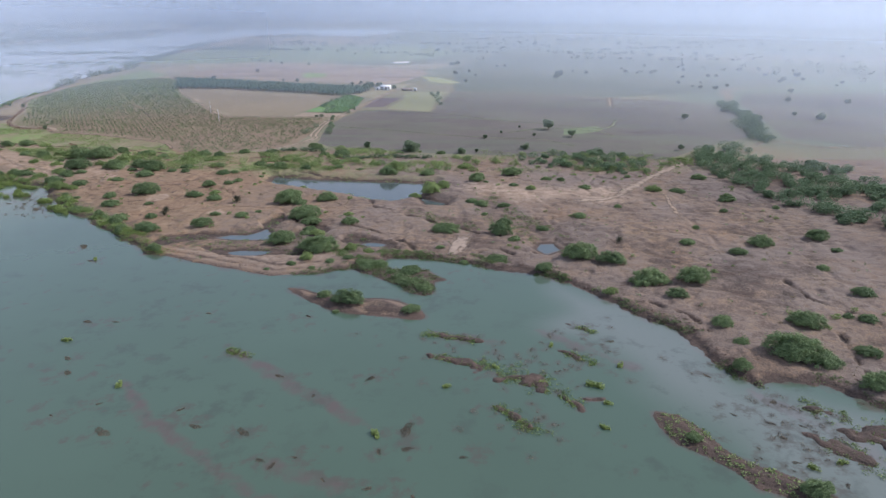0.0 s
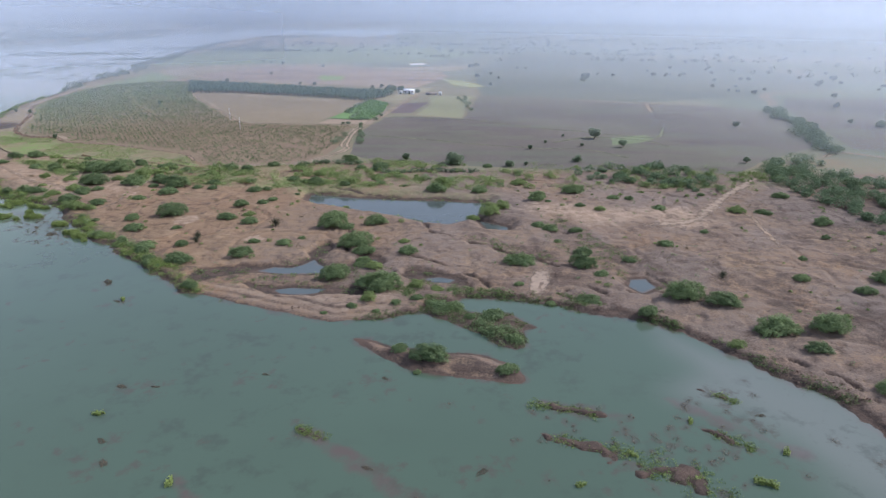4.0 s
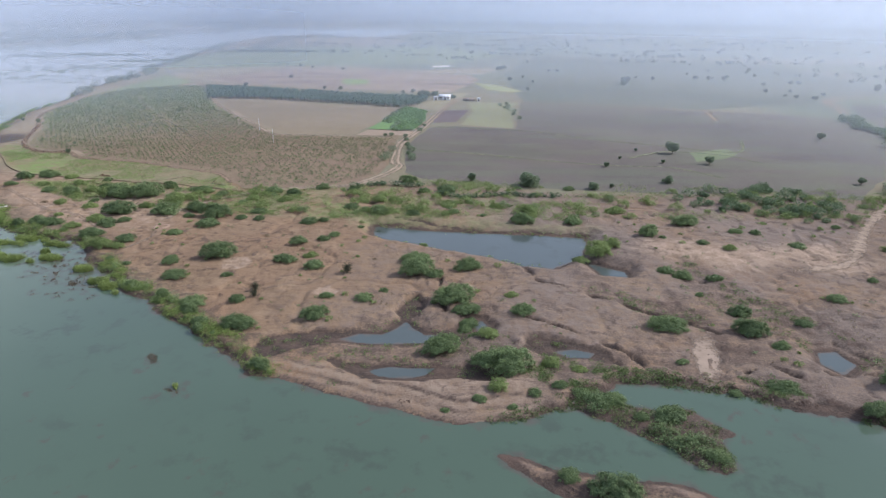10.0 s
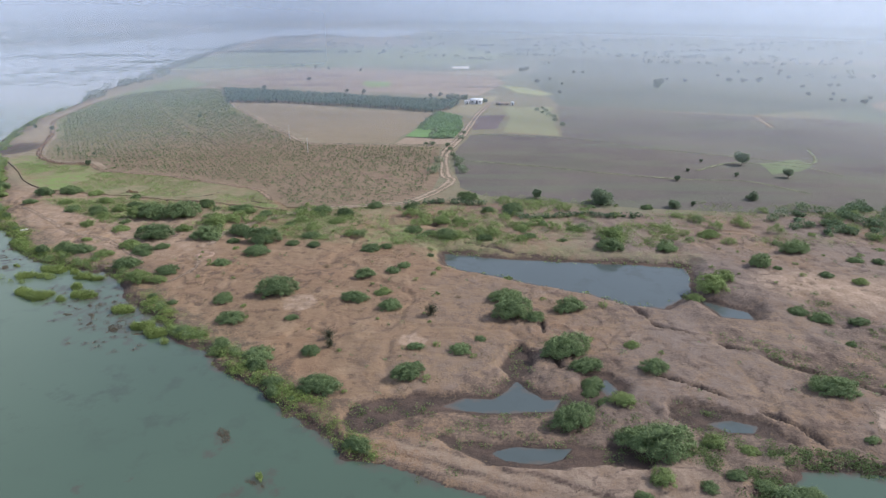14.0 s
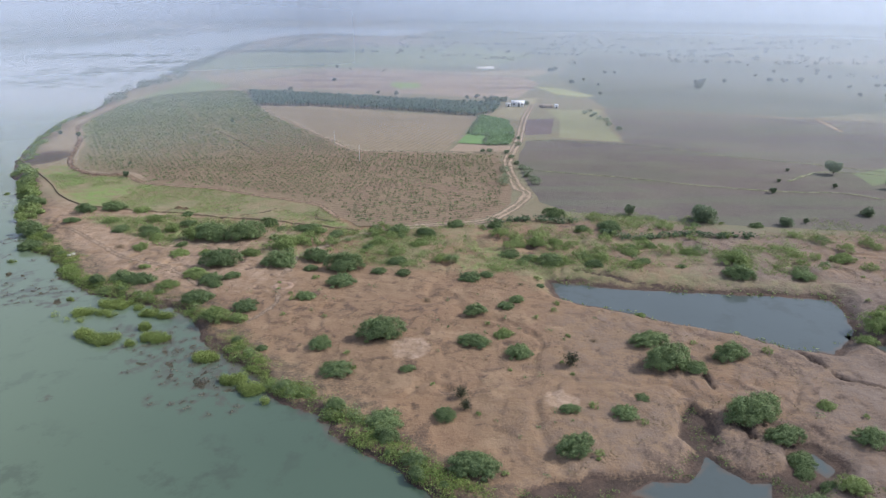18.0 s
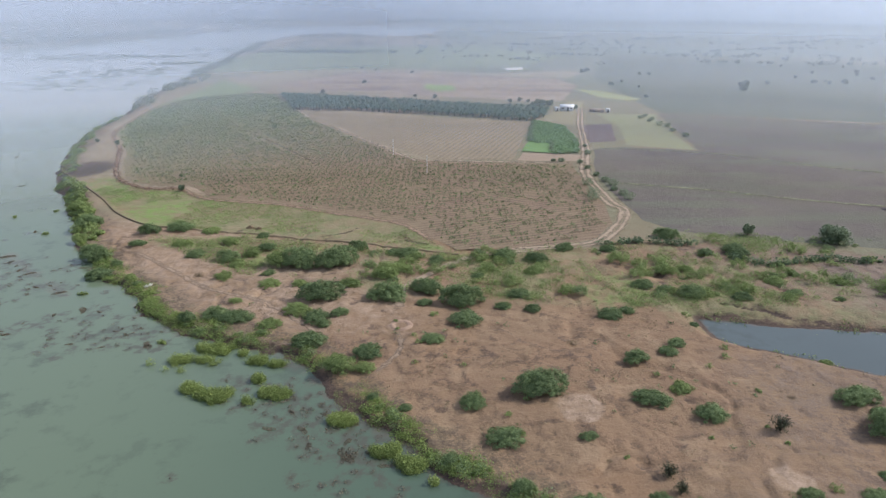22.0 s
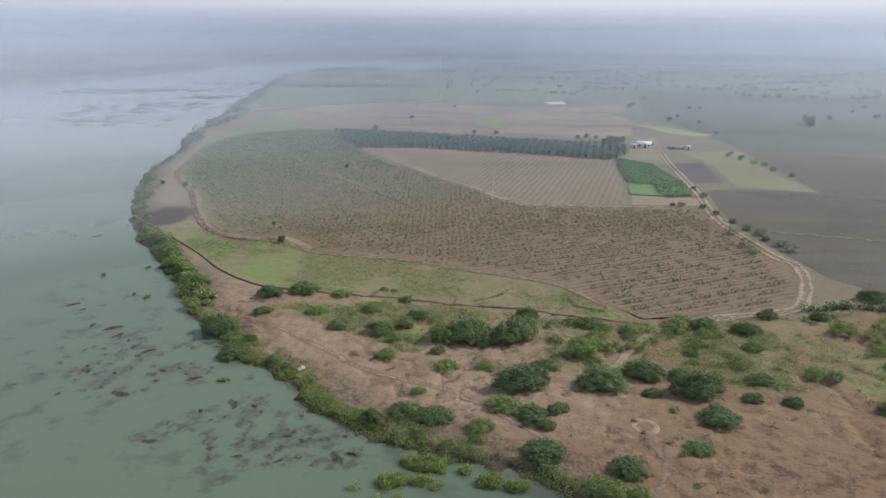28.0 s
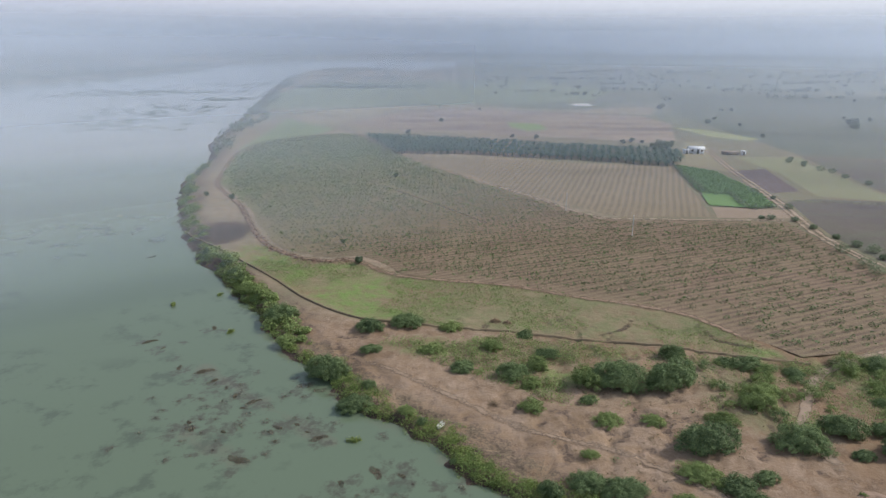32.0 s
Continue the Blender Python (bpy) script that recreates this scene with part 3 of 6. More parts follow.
    wet = np.maximum(wet, smooth(inside_by(ISLAND, x, y), -0.5, 0.5) * (0.50 + 1.1 * vnoise(x + 1.6 * y, y - 0.4 * x, 4.5, 41) + 0.5 * vnoise(x, y, 1.4, 42)))
    for bar in BARS:
        d = bar_shape(bar, x, y) + 2.3 * vnoise(x, y, 2.0, 21) + 1.4 * vnoise(x, y, 0.95, 22) - 0.18
        h = np.maximum(h, WATER_Z + np.where(d > 0, 0.30 * smooth(d, 0, 0.5), -1.0 * smooth(-d, 0, 1.5)))
    pond = np.full(x.shape, -1e9)
    for poly in PONDS:
        pond = np.maximum(pond, inside_by(poly, x, y) + (0.4 if poly is PONDS[0] else 0.16) * wig)
    bowl = np.where(pond > 0, WATER_Z - 0.75 * smooth(pond, 0, 2), WATER_Z + 0.9 * smooth(-pond, 0, 2.6))
    blend = 1 - smooth(-pond, 1.4, 4.2)
    h = np.where(pond > -4.2, h * (1 - blend) + np.minimum(h, bowl) * blend, h)
    wet = np.maximum(wet, smooth(pond + 1.2 * vnoise(x, y, 3.0, 23), -2.4, -0.2))
    for poly in CHANNELS:
        d = inside_by(poly, x, y) + 0.45 * wig
        floor_z = WATER_Z + 0.16 + 0.25 * vnoise(x, y, 2.5, 43)
        h = np.where((d > -1.1) & (pond < -0.3), np.minimum(h, floor_z + 1.3 * smooth(-d, 0.0, 1.1)), h)
        wet = np.maximum(wet, 0.95 * smooth(d, -0.9, 0.2))
    # scarps, ledge faces, pits, cracks: exposed earth, darkened further as painted crease shade
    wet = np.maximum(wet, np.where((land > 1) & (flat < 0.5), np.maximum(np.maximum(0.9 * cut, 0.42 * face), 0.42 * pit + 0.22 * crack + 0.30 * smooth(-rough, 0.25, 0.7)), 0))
    h = np.maximum(h, np.where(far > 0, WATER_Z + 1.6 * smooth(far, 0, 25), -9))
    lawn = smooth(inside_by(LAWN, x, y), -3, 2)
    dip = smooth(inside_by(LAWN, x, y), 0.8, 7)
    h = h - 0.45 * (dip + (lawn - dip) * smooth(-x, 150, 165)) * smooth(land, 0, 8)
    shore = smooth(land, 0.3, 1.2) * (1 - smooth(land, 4.5, 8))
    marsh = shore * np.maximum(smooth(-x, 62, 72) * smooth(y, 120, 130) * (1 - smooth(y, 400, 420)), 0.35)
    scrub = smooth(inside_by(SCRUB, x, y), -5, 4)
    grass = np.clip(scrub * (0.36 - 0.34 * smooth(x, -45, -15) + 0.75 * vnoise(x, y, 9, 35) + 0.35 * vnoise(x, y, 3, 34)) + 0.35 * marsh + 0.45 * smooth(inside_by(GREEN_SPIT, x, y), 0, 1.2) + 0.55 * smooth(inside_by(PONDS[0], x, y), -9, -3) * smooth(y, 186, 196) + lawn * (0.85 + 0.9 * vnoise(x, y, 12, 36) + 0.5 * vnoise(x, y, 4, 38)), 0, 1)
    lush = np.clip(0.9 * lawn * (0.36 + 1.2 * vnoise(x, y, 14, 31) + 1.0 * vnoise(x, y, 5, 32)) + 0.5 * scrub * (1 - smooth(x, -60, -40)) * smooth(vnoise(x, y, 11, 67) + 0.5 * vnoise(x, y, 3, 68), 0.05, 0.3), 0, 1)
    # greyer soil eastward, also darkened to offset the haze-bright west
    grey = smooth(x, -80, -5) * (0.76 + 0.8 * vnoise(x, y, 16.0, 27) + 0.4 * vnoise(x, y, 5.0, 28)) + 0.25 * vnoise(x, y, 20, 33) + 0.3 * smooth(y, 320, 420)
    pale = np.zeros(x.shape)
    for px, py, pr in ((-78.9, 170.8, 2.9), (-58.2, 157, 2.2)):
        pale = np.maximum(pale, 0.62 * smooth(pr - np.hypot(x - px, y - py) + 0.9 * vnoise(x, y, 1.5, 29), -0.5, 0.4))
    # paler western soil, lifted further for the haze brightness over it
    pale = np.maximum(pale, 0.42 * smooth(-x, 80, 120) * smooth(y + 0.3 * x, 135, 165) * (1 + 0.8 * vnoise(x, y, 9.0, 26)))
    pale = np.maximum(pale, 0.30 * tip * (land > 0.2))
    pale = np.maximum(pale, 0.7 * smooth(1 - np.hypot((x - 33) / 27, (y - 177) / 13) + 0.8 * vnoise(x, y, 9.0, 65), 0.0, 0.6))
    wet = np.maximum(wet, np.where(land > 0, 0.40 * (1 - 0.8 * tip) * (1 - smooth(land, 4, 13)) * (1 + 0.8 * vnoise(x, y, 7.0, 30)), 0))
    wet = np.maximum(wet, 0.45 * marsh)
    # blotchy brown near bank, also darkened against the brighter hazed ground
    darkened_bank = smooth(x, -78, -50) * (1 - smooth(y - 0.25 * x, 160, 195)) * (land > 0)
    wet = np.maximum(wet, darkened_bank * (1 - 0.8 * tip) * (0.24 + 0.75 * vnoise(x, y, 8.0, 54) + 0.4 * vnoise(x, y, 2.6, 55)))
    for poly in MUD:
        low = smooth(inside_by(poly, x, y) + 2.4 * vnoise(x, y, 5.0, 24) + 1.4 * vnoise(x, y, 1.8, 25), -1.8, 1.6)
        wet = np.maximum(wet, 0.44 * low)
        h = np.where((h > WATER_Z + 0.25) & (pond < -0.7), np.maximum(h - 0.3 * low, WATER_Z + 0.22), h)
    h = np.where((land > 1.2) & (pond < -0.4), np.maximum(h, WATER_Z + 0.10), h)
    wet = wet * (1 - smooth(far, 0, 10))
    wet = np.maximum(wet, 0.9 * smooth(8.5 - np.hypot(x + 207, (y - 294) * 0.8), -3, 3))
    meadow = flat * smooth(land, 2, 7) * (1 - lawn) + smooth(far, -5, 10)
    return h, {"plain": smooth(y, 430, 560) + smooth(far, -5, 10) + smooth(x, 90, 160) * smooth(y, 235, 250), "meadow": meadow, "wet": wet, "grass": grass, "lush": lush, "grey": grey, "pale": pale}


def height(x, y):
    return terrain(np.atleast_1d(np.asarray(x, float)), np.atleast_1d(np.asarray(y, float)))[0]


def steps(start, stop, fine0, fine1, step, growth):
    mid = list(np.arange(fine0, fine1 + 1e-6, step))
    s, lo = step, [fine0]
    while lo[-1] > start:
        s *= growth
        lo.append(lo[-1] - s)
    s, hi = step, [fine1]
    while hi[-1] < stop:
        s *= growth
        hi.append(hi[-1] + s)
    return np.array(lo[:0:-1] + mid + hi[1:])


def mesh_np(name, verts, faces, mat, smooth_faces=False):
    """A mesh from arrays; all faces have the same number of corners."""
    verts, faces = np.asarray(verts, np.float32), np.asarray(faces, np.int32)
    me = bpy.data.meshes.new(name)
    k = faces.shape[1]
    me.vertices.add(len(verts))
    me.vertices.foreach_set("co", verts.ravel())
    me.loops.add(faces.size)
    me.loops.foreach_set("vertex_index", faces.ravel())
    me.polygons.add(len(faces))
    me.polygons.foreach_set("loop_start", np.arange(len(faces), dtype=np.int32) * k)
    if smooth_faces:
        me.polygons.foreach_set("use_smooth", np.ones(len(faces), bool))
    me.update(calc_edges=True)
    me.materials.append(mat)
    return me


def give(me, name, values):
    a = me.attributes.new(name, "FLOAT", "POINT")
    a.data.foreach_set("value", np.asarray(values, np.float32))


gx = steps(-2700, 2700, -190, 88, 0.38, 1.06)
gy = steps(-280, 4700, 58, 236, 0.38, 1.045)
GX, GY = np.meshgrid(gx, gy)
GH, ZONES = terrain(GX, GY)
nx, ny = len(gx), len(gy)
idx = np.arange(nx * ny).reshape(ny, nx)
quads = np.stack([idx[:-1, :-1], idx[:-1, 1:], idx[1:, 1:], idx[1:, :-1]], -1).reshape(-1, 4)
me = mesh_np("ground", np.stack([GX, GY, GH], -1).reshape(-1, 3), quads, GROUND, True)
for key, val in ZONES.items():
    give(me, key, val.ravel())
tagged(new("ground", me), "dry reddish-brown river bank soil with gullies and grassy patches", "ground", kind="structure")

WEEDS_SOUTH = [(-80.7, 134.7), (-74.9, 126.2), (-73.5, 125.6), (-60.9, 98.3), (-56.1, 98.3), (-57.6, 86.1), (-55.4, 82), (-51.8, 71.5), (-46.8, 74.2), (-43.3, 68), (-35.2, 73), (-31.9, 69.3), (-25.4, 68.2), (-21.8, 62.8), (-17.8, 63.4), (-13.7, 59.5), (-20.2, 61.8), (-7.7, 64.5), (-4.5, 69), (-4.3, 65.1), (-8.4, 58.1), (-3.2, 56.8), (-10.5, 81), (-23.6, 101), (-41.3, 101.8), (27.4, 92.6), (24.2, 97.4), (39.2, 82.4), (46, 75.7), (39.2, 72.6), (43.3, 70.8), (47.1, 70.2), (43.3, 67.8), (48.9, 65.6), (42.6, 63), (46.5, 59.1), (2.6, 63.6), (-32.2, 88), (-24, 81.5), (-18, 76.5), (22.6, 85.4), (21, 87.9)]
WEEDS_SHORE = [(-142.5, 188.1), (-142.1, 192.5), (-123.2, 178.7), (-118.4, 167.4), (-114.1, 167.2), (-111.8, 170.3), (-108.2, 165.0), (-105.2, 163.1), (-112.8, 164.1), (-108.1, 162.3), (-103.3, 160.6), (-116.3, 170.9), (-107.6, 168.6), (-127.1, 178.2)]
WEEDS_NORTH = [(-187.4, 224.9), (-182.5, 219.9), (-178.5, 214.4), (-177.4, 216.2), (-183.9, 209.4), (-179.5, 208.7), (-170.2, 210.3), (-166.8, 207.2), (-158.8, 200.2), (-155.7, 199.6), (-166.1, 195.3), (-167.9, 192.5), (-162.7, 198.3), (-149.5, 192.6), (-147.3, 191.5), (-149.4, 187.5), (-154.7, 188.4), (-142.4, 188), (-190.9, 240.5), (-200.1, 235.2), (-196.9, 232.8), (-175.9, 202.8), (-191.7, 226), (-166.8, 191.4), (-185, 222), (-180.5, 217.5), (-172.5, 209.6), (-168.5, 208.6), (-184.8, 211), (-242.2, 315.8), (-237.2, 312.5), (-230.4, 297.3), (-218.1, 279.5), (-297.5, 361), (-282.7, 342.3)]

rng = np.random.default_rng(23)
scum = np.concatenate([rng.normal((-104, 163), (6, 3.5), (60, 2)), rng.normal((-118, 174), (4, 3), (30, 2)), rng.normal((47, 68), (4.5, 4.5), (70, 2)), rng.normal((-112, 170), (4, 3), (40, 2)), rng.normal((12, 88), (9, 5), (70, 2)), rng.normal((10, 72), (4, 4), (20, 2)), rng.normal((-178, 213), (7, 6), (60, 2)), rng.normal((-150, 192), (7, 3), (50, 2))])

# water: the river, and each pond in its own hollow
def water_sheet(name, mat, label, x0, x1, y0, y1, step, growth=1.0, pond=None):
    if pond is None:
        wx, wy = steps(x0, x1, -215, 70, 0.8, 1.07), steps(y0, y1, 50, 240, 0.8, 1.07)
    else:
        wx, wy = np.arange(x0, x1, step), np.arange(y0, y1, step)
    X, Y = np.meshgrid(wx, wy)
    H = terrain(X, Y)[0]
    shoal = smooth(H, WATER_Z - 0.30, WATER_Z + 0.05) * 0.6
    silt_haze, mud = np.zeros(X.shape), np.zeros(X.shape)
    if pond is None:
        # mask for the calm shallows that get the painted sky reflection
        mud = smooth(inside_by(SHALLOWS, X, Y) + 5 * vnoise(X, Y, 7.0, 37), -4, 9)
        silt_haze = np.maximum(silt_haze, 0.4 * smooth(inside_by(SHORE_SHALLOWS, X, Y) + 5 * vnoise(X, Y, 6.0, 39), -2, 6))
        for ax, ay, bx, by in SHOALS:
            shoal = np.maximum(shoal, 0.72 * (1 - smooth(along([(ax, ay), (bx, by)], X, Y) + 1.5 * vnoise(X, Y, 3.0, 44), 0.2, 2.2)))
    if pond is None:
        # far reach paled for haze and grazing sky reflection; west reach brighter green
        silt_haze = np.maximum(silt_haze, np.maximum(1.0 * smooth(Y - 0.25 * X, 260, 520), 0.85 * smooth(-X, 90, 150)))
    ids = np.arange(X.size).reshape(X.shape)
    q = np.stack([ids[:-1, :-1], ids[:-1, 1:], ids[1:, 1:], ids[1:, :-1]], -1).reshape(-1, 4)
    low = (H < WATER_Z + 0.12).ravel()
    if pond is None:
        p = np.full(X.shape, -1e9)
        for poly in PONDS[:5] + PONDS[6:]:
            p = np.maximum(p, inside_by(poly, X, Y))
        low &= (p < -2.5).ravel()
    else:
        low &= (inside_by(pond, X, Y) > -3).ravel()
    q = q[low[q].any(axis=1)]
    me = mesh_np(name, np.stack([X, Y, np.full(X.shape, WATER_Z)], -1).reshape(-1, 3), q, mat, True)
    weed = np.zeros(X.shape)
    if pond is None:
        near = (X > -215) & (X < 70) & (Y > 50) & (Y < 240)
        nx_, ny_, spots = X[near], Y[near], np.zeros(int(near.sum()))
        bits = [(ax, ay, 1.0) for ax, ay in scum]
        for ax, ay in WEEDS_SOUTH + WEEDS_SHORE + WEEDS_NORTH:
            bits += [(ax + rng.normal(0, 1.7), ay + rng.normal(0, 1.3), rng.uniform(0.4, 1.7)) for k in range(5)]
        for k in range(420):
            ax, ay = rng.uniform(-95, 45), rng.uniform(48, 128)
            if vnoise(np.array([ax]), np.array([ay]), 12.0, 40)[0] > -0.03:
                bits.append((ax, ay, rng.uniform(0.15, 0.7)))
        for ax, ay, size in bits:
            spots = np.maximum(spots, 0.92 * np.exp(-((nx_ - ax) ** 2 + (ny_ - ay) ** 2) / size))
        weed[near] = np.maximum(weed[near], spots)
    give(me, "weed", weed.ravel())
    give(me, "silt_haze", silt_haze.ravel())
    give(me, "mud", mud.ravel())
    give(me, "shoal", shoal.ravel())
    return tagged(new(name, me), label, "water", kind="structure")


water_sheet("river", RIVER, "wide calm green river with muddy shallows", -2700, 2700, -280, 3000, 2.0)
for poly in PONDS[:5] + PONDS[6:]:
    px, py = [p[0] for p in poly], [p[1] for p in poly]
    water_sheet("pond", POND, "still shallow pond in a sandy hollow", min(px) - 3, max(px) + 3, min(py) - 3, max(py) + 3, 0.8, pond=poly)


# ---------------------------------------------------------------- fields and tracks
def outline(pts, step=4.0, amp=0.5, seed=3):
    out = []
    for (ax, ay), (bx, by) in zip(pts, pts[1:] + pts[:1]):
        k = max(1, int(math.hypot(bx - ax, by - ay) / step))
        for i in range(k):
            x, y = ax + (bx - ax) * i / k, ay + (by - ay) * i / k
            d = np.array([x]), np.array([y])
            out.append((x + 2 * amp * float(vnoise(*d, 6.0, seed)[0]), y + 2 * amp * float(vnoise(*d, 6.0, seed + 1)[0])))
    return out


def field(name, pts, mat, label, z=0.03, amp=0.6):
    bm = bmesh.new()
    vs = [bm.verts.new((x, y, FIELD_Z + z)) for x, y in outline(pts, 5.0, amp)]
    bmesh.ops.triangulate(bm, faces=[bm.faces.new(vs)])
    bmesh.ops.recalc_face_normals(bm, faces=bm.faces)
    me = bpy.data.meshes.new(name)
    bm.to_mesh(me)
    bm.free()
    if me.polygons[0].normal.z < 0:
        me.flip_normals()
    me.materials.append(mat)
    return tagged(new(name, me), label, "field", kind="structure")


def bezier(pts, step=1.5):
    """Points on a smooth curve through pts."""
    p = [Vector(q) for q in pts]
    p = [p[0] * 2 - p[1]] + p + [p[-1] * 2 - p[-2]]
    out = []
    for a, b, c, d in zip(p, p[1:], p[2:], p[3:]):
        k = max(2, int((c - b).length / step))
        for i in range(k):
            t = i / k
            out.append(0.5 * (2 * b + (c - a) * t + (2 * a - 5 * b + 4 * c - d) * t * t + (3 * b - a - 3 * c + d) * t ** 3))
    return out + [p[-2]]


def ribbon(name, pts, width, mat, label, rise=0.06, category="track", ridge=None, ruts=False, on_field=False, bare=0.85):
    """A strip along a curve, laid on the ground; worn: how bare it is across its width."""
    pts = bezier([(x, y, 0) for x, y in pts], 0.8)
    if ridge:
        offs = ridge
    elif ruts:
        offs = [(-0.75, 0, 0.0), (-0.5, 0, 0.45), (-0.3, 0, 1.0), (0.0, 0, 0.42), (0.3, 0, 1.0), (0.5, 0, 0.45), (0.75, 0, 0.0)]
    else:
        offs = [(-0.75, 0, 0.0), (-0.4, 0, bare * 0.7), (0.0, 0, bare), (0.4, 0, bare * 0.7), (0.75, 0, 0.0)]
    rows = []
    for i, q in enumerate(pts):
        d = (pts[min(i + 1, len(pts) - 1)] - pts[max(i - 1, 0)]).normalized()
        side = Vector((d.y, -d.x, 0))
        wob = 1 + 0.5 * float(vnoise(np.array([q.x]), np.array([q.y]), 5.0, 9)[0])
        rows.append([q + side * width * wob * o[0] for o in offs])
    xy = np.array([[(p.x, p.y) for p in r] for r in rows])
    lump = 0.5 * vnoise(xy[..., 0], xy[..., 1], 2.5, 19) if ridge else 0.0
    z = height(xy[:, :, 0].ravel(), xy[:, :, 1].ravel()).reshape(xy.shape[:2]) + rise + np.array([o[1] for o in offs]) * (1 + lump)
    if on_field:
        z = np.maximum(z, FIELD_Z + rise + 0.02)
    w = np.concatenate([xy, z[..., None]], -1).reshape(-1, 3)
    ids = np.arange(len(w)).reshape(-1, len(offs))
    q = np.stack([ids[:-1, :-1], ids[:-1, 1:], ids[1:, 1:], ids[1:, :-1]], -1).reshape(-1, 4)[:, ::-1]
    me = mesh_np(name, w, q, mat, True)
    ends = np.minimum(np.arange(len(pts)), np.arange(len(pts))[::-1]) / 9.0
    ends = 1.0 if on_field or ridge else np.clip(ends, 0, 1)[:, None]
    give(me, "worn", (np.tile([o[2] for o in offs], (len(pts), 1)) * ends).ravel())
    return tagged(new(name, me), label, category, kind="structure")


ORCHARD = [(-223.9, 350), (-229, 368), (-236, 413), (-233, 447), (-220, 464), (-199, 473), (-190, 467), (-167, 412), (-151.4, 379), (-122.8, 334.4), (-109, 313), (-101, 306), (-55, 303.5), (-55.5, 273.7), (-55, 256), (-56.5, 244), (-63, 233.5), (-71, 229), (-94, 225.6), (-100.3, 234.5), (-104.4, 241.2), (-113, 247), (-123.9, 251.5), (-137.9, 258.1), (-158.1, 263.4), (-168, 276), (-176, 274.4), (-185, 278.7), (-192, 287.5), (-198.1, 301), (-208, 324)]
field("orchard_field", ORCHARD, field_material("orchard_soil", (0.182, 0.128, 0.090), (0.165, 0.130, 0.080), (0.080, 0.052, 0.044), 68.5, 1.5, 0.62, (0.200, 0.160, 0.098), (0.118, 0.180, 0.066)), "reddish-brown field planted with rows of young bushes")
field("stubble_field", [(-166, 408), (-147.7, 403), (-58, 383.3), (-73.5, 308.8), (-100, 309.3), (-121, 336.4), (-144, 375.4)], field_material("stubble", (0.235, 0.184, 0.128), (0.188, 0.150, 0.104), (0.125, 0.102, 0.072), 19.2, 2.0, 0.9, (0.18, 0.150, 0.092)), "pale striped stubble field beside the palm grove")
field("green_field", [(-56.1, 385.8), (-46.1, 371.8), (-45.9, 342), (-50, 320.4), (-58, 318.1), (-69.1, 321.6), (-65, 338)], field_material("green_crop", (0.115, 0.20, 0.070), (0.10, 0.175, 0.062), None, patch=(0.13, 0.215, 0.075)), "bright green crop plot edged with dark plants", 0.25)
field("stubble_yard", [(-54, 388), (-30, 445), (-22, 445), (-40, 372)], field_material("dry_yard", (0.22, 0.195, 0.12), (0.19, 0.165, 0.105)), "dry straw-coloured yard by the farmhouse")
field("pale_strip", [(-69, 319.5), (-49.5, 317), (-47.5, 307), (-72, 308)], field_material("dry_strip", (0.27, 0.205, 0.15), (0.23, 0.175, 0.128)), "bare pale strip along the crop plot")
field("straw_field", [(-22.2, 371), (-25, 404), (4, 405), (-1.5, 391), (-7, 326), (-18, 329), (-29.4, 334)], field_material("straw", (0.205, 0.208, 0.118), (0.180, 0.186, 0.105), patch=(0.175, 0.155, 0.10)), "yellow-green straw field", 0.04)
field("plum_plot", [(-39.7, 374.2), (-23.7, 378), (-31.5, 340.6), (-42, 338), (-40.5, 356)], field_material("plum_soil", (0.125, 0.094, 0.090), (0.10, 0.078, 0.078)), "purplish ploughed plot beside the road", 0.05)
DARK_SOIL = field_material("dark_ploughed_soil", (0.083, 0.069, 0.069), (0.134, 0.114, 0.100), (0.108, 0.122, 0.080), "streak", 30.0, 0.45, (0.118, 0.108, 0.082))
field("ploughed_field", [(-49, 257), (-50.5, 272), (-50, 292), (-43.5, 326), (-32, 330), (-6, 325), (4, 403), (98, 379), (130, 371), (154, 350), (131, 268), (93, 237), (78, 219), (62, 227), (45, 225.5), (30, 223.5), (10, 226), (-12, 230), (-27, 232.5), (-43, 238.5), (-49, 246)], DARK_SOIL, "dark grey ploughed field with faint weedy strips", 0.02)
field("far_ploughed_field", [(165, 365), (185, 405), (420, 420), (420, 235), (160, 246), (140, 262)], DARK_SOIL, "dark grey ploughed field across the creek", 0.02)
PINK_EARTH = field_material("plum_earth", (0.262, 0.195, 0.145), (0.215, 0.165, 0.135), (0.140, 0.108, 0.100), "streak", 13.0, 0.8, (0.27, 0.222, 0.150))
field("plum_field", [(-205, 508), (-190, 545), (-165, 590), (-128, 594), (-61, 570), (-18, 553), (-12, 515), (-34, 446), (-52, 443), (-73, 455), (-104, 463), (-129, 475), (-162, 482), (-188, 494)], PINK_EARTH, "pinkish-brown fallow field behind the palms", 0.02)
field("fallow_strip", [(-240, 545), (-214, 600), (-168, 618), (-128, 612), (-62, 590), (2, 612), (8, 596), (-10, 560), (-62, 575), (-128, 598), (-168, 594), (-195, 548), (-208, 512), (-225, 512)], field_material("fallow_straw", (0.27, 0.225, 0.150), (0.22, 0.190, 0.130), (0.17, 0.14, 0.11), "streak", 13.0, 0.7), "straw-coloured fallow strip edging the pink field", 0.03)
field("green_patch", [(-109, 500), (-101, 483), (-88, 490), (-91, 513), (-108, 520)], field_material("fresh_green", (0.16, 0.225, 0.085), (0.19, 0.225, 0.10)), "small fresh green plot in the fallow field", 0.05)
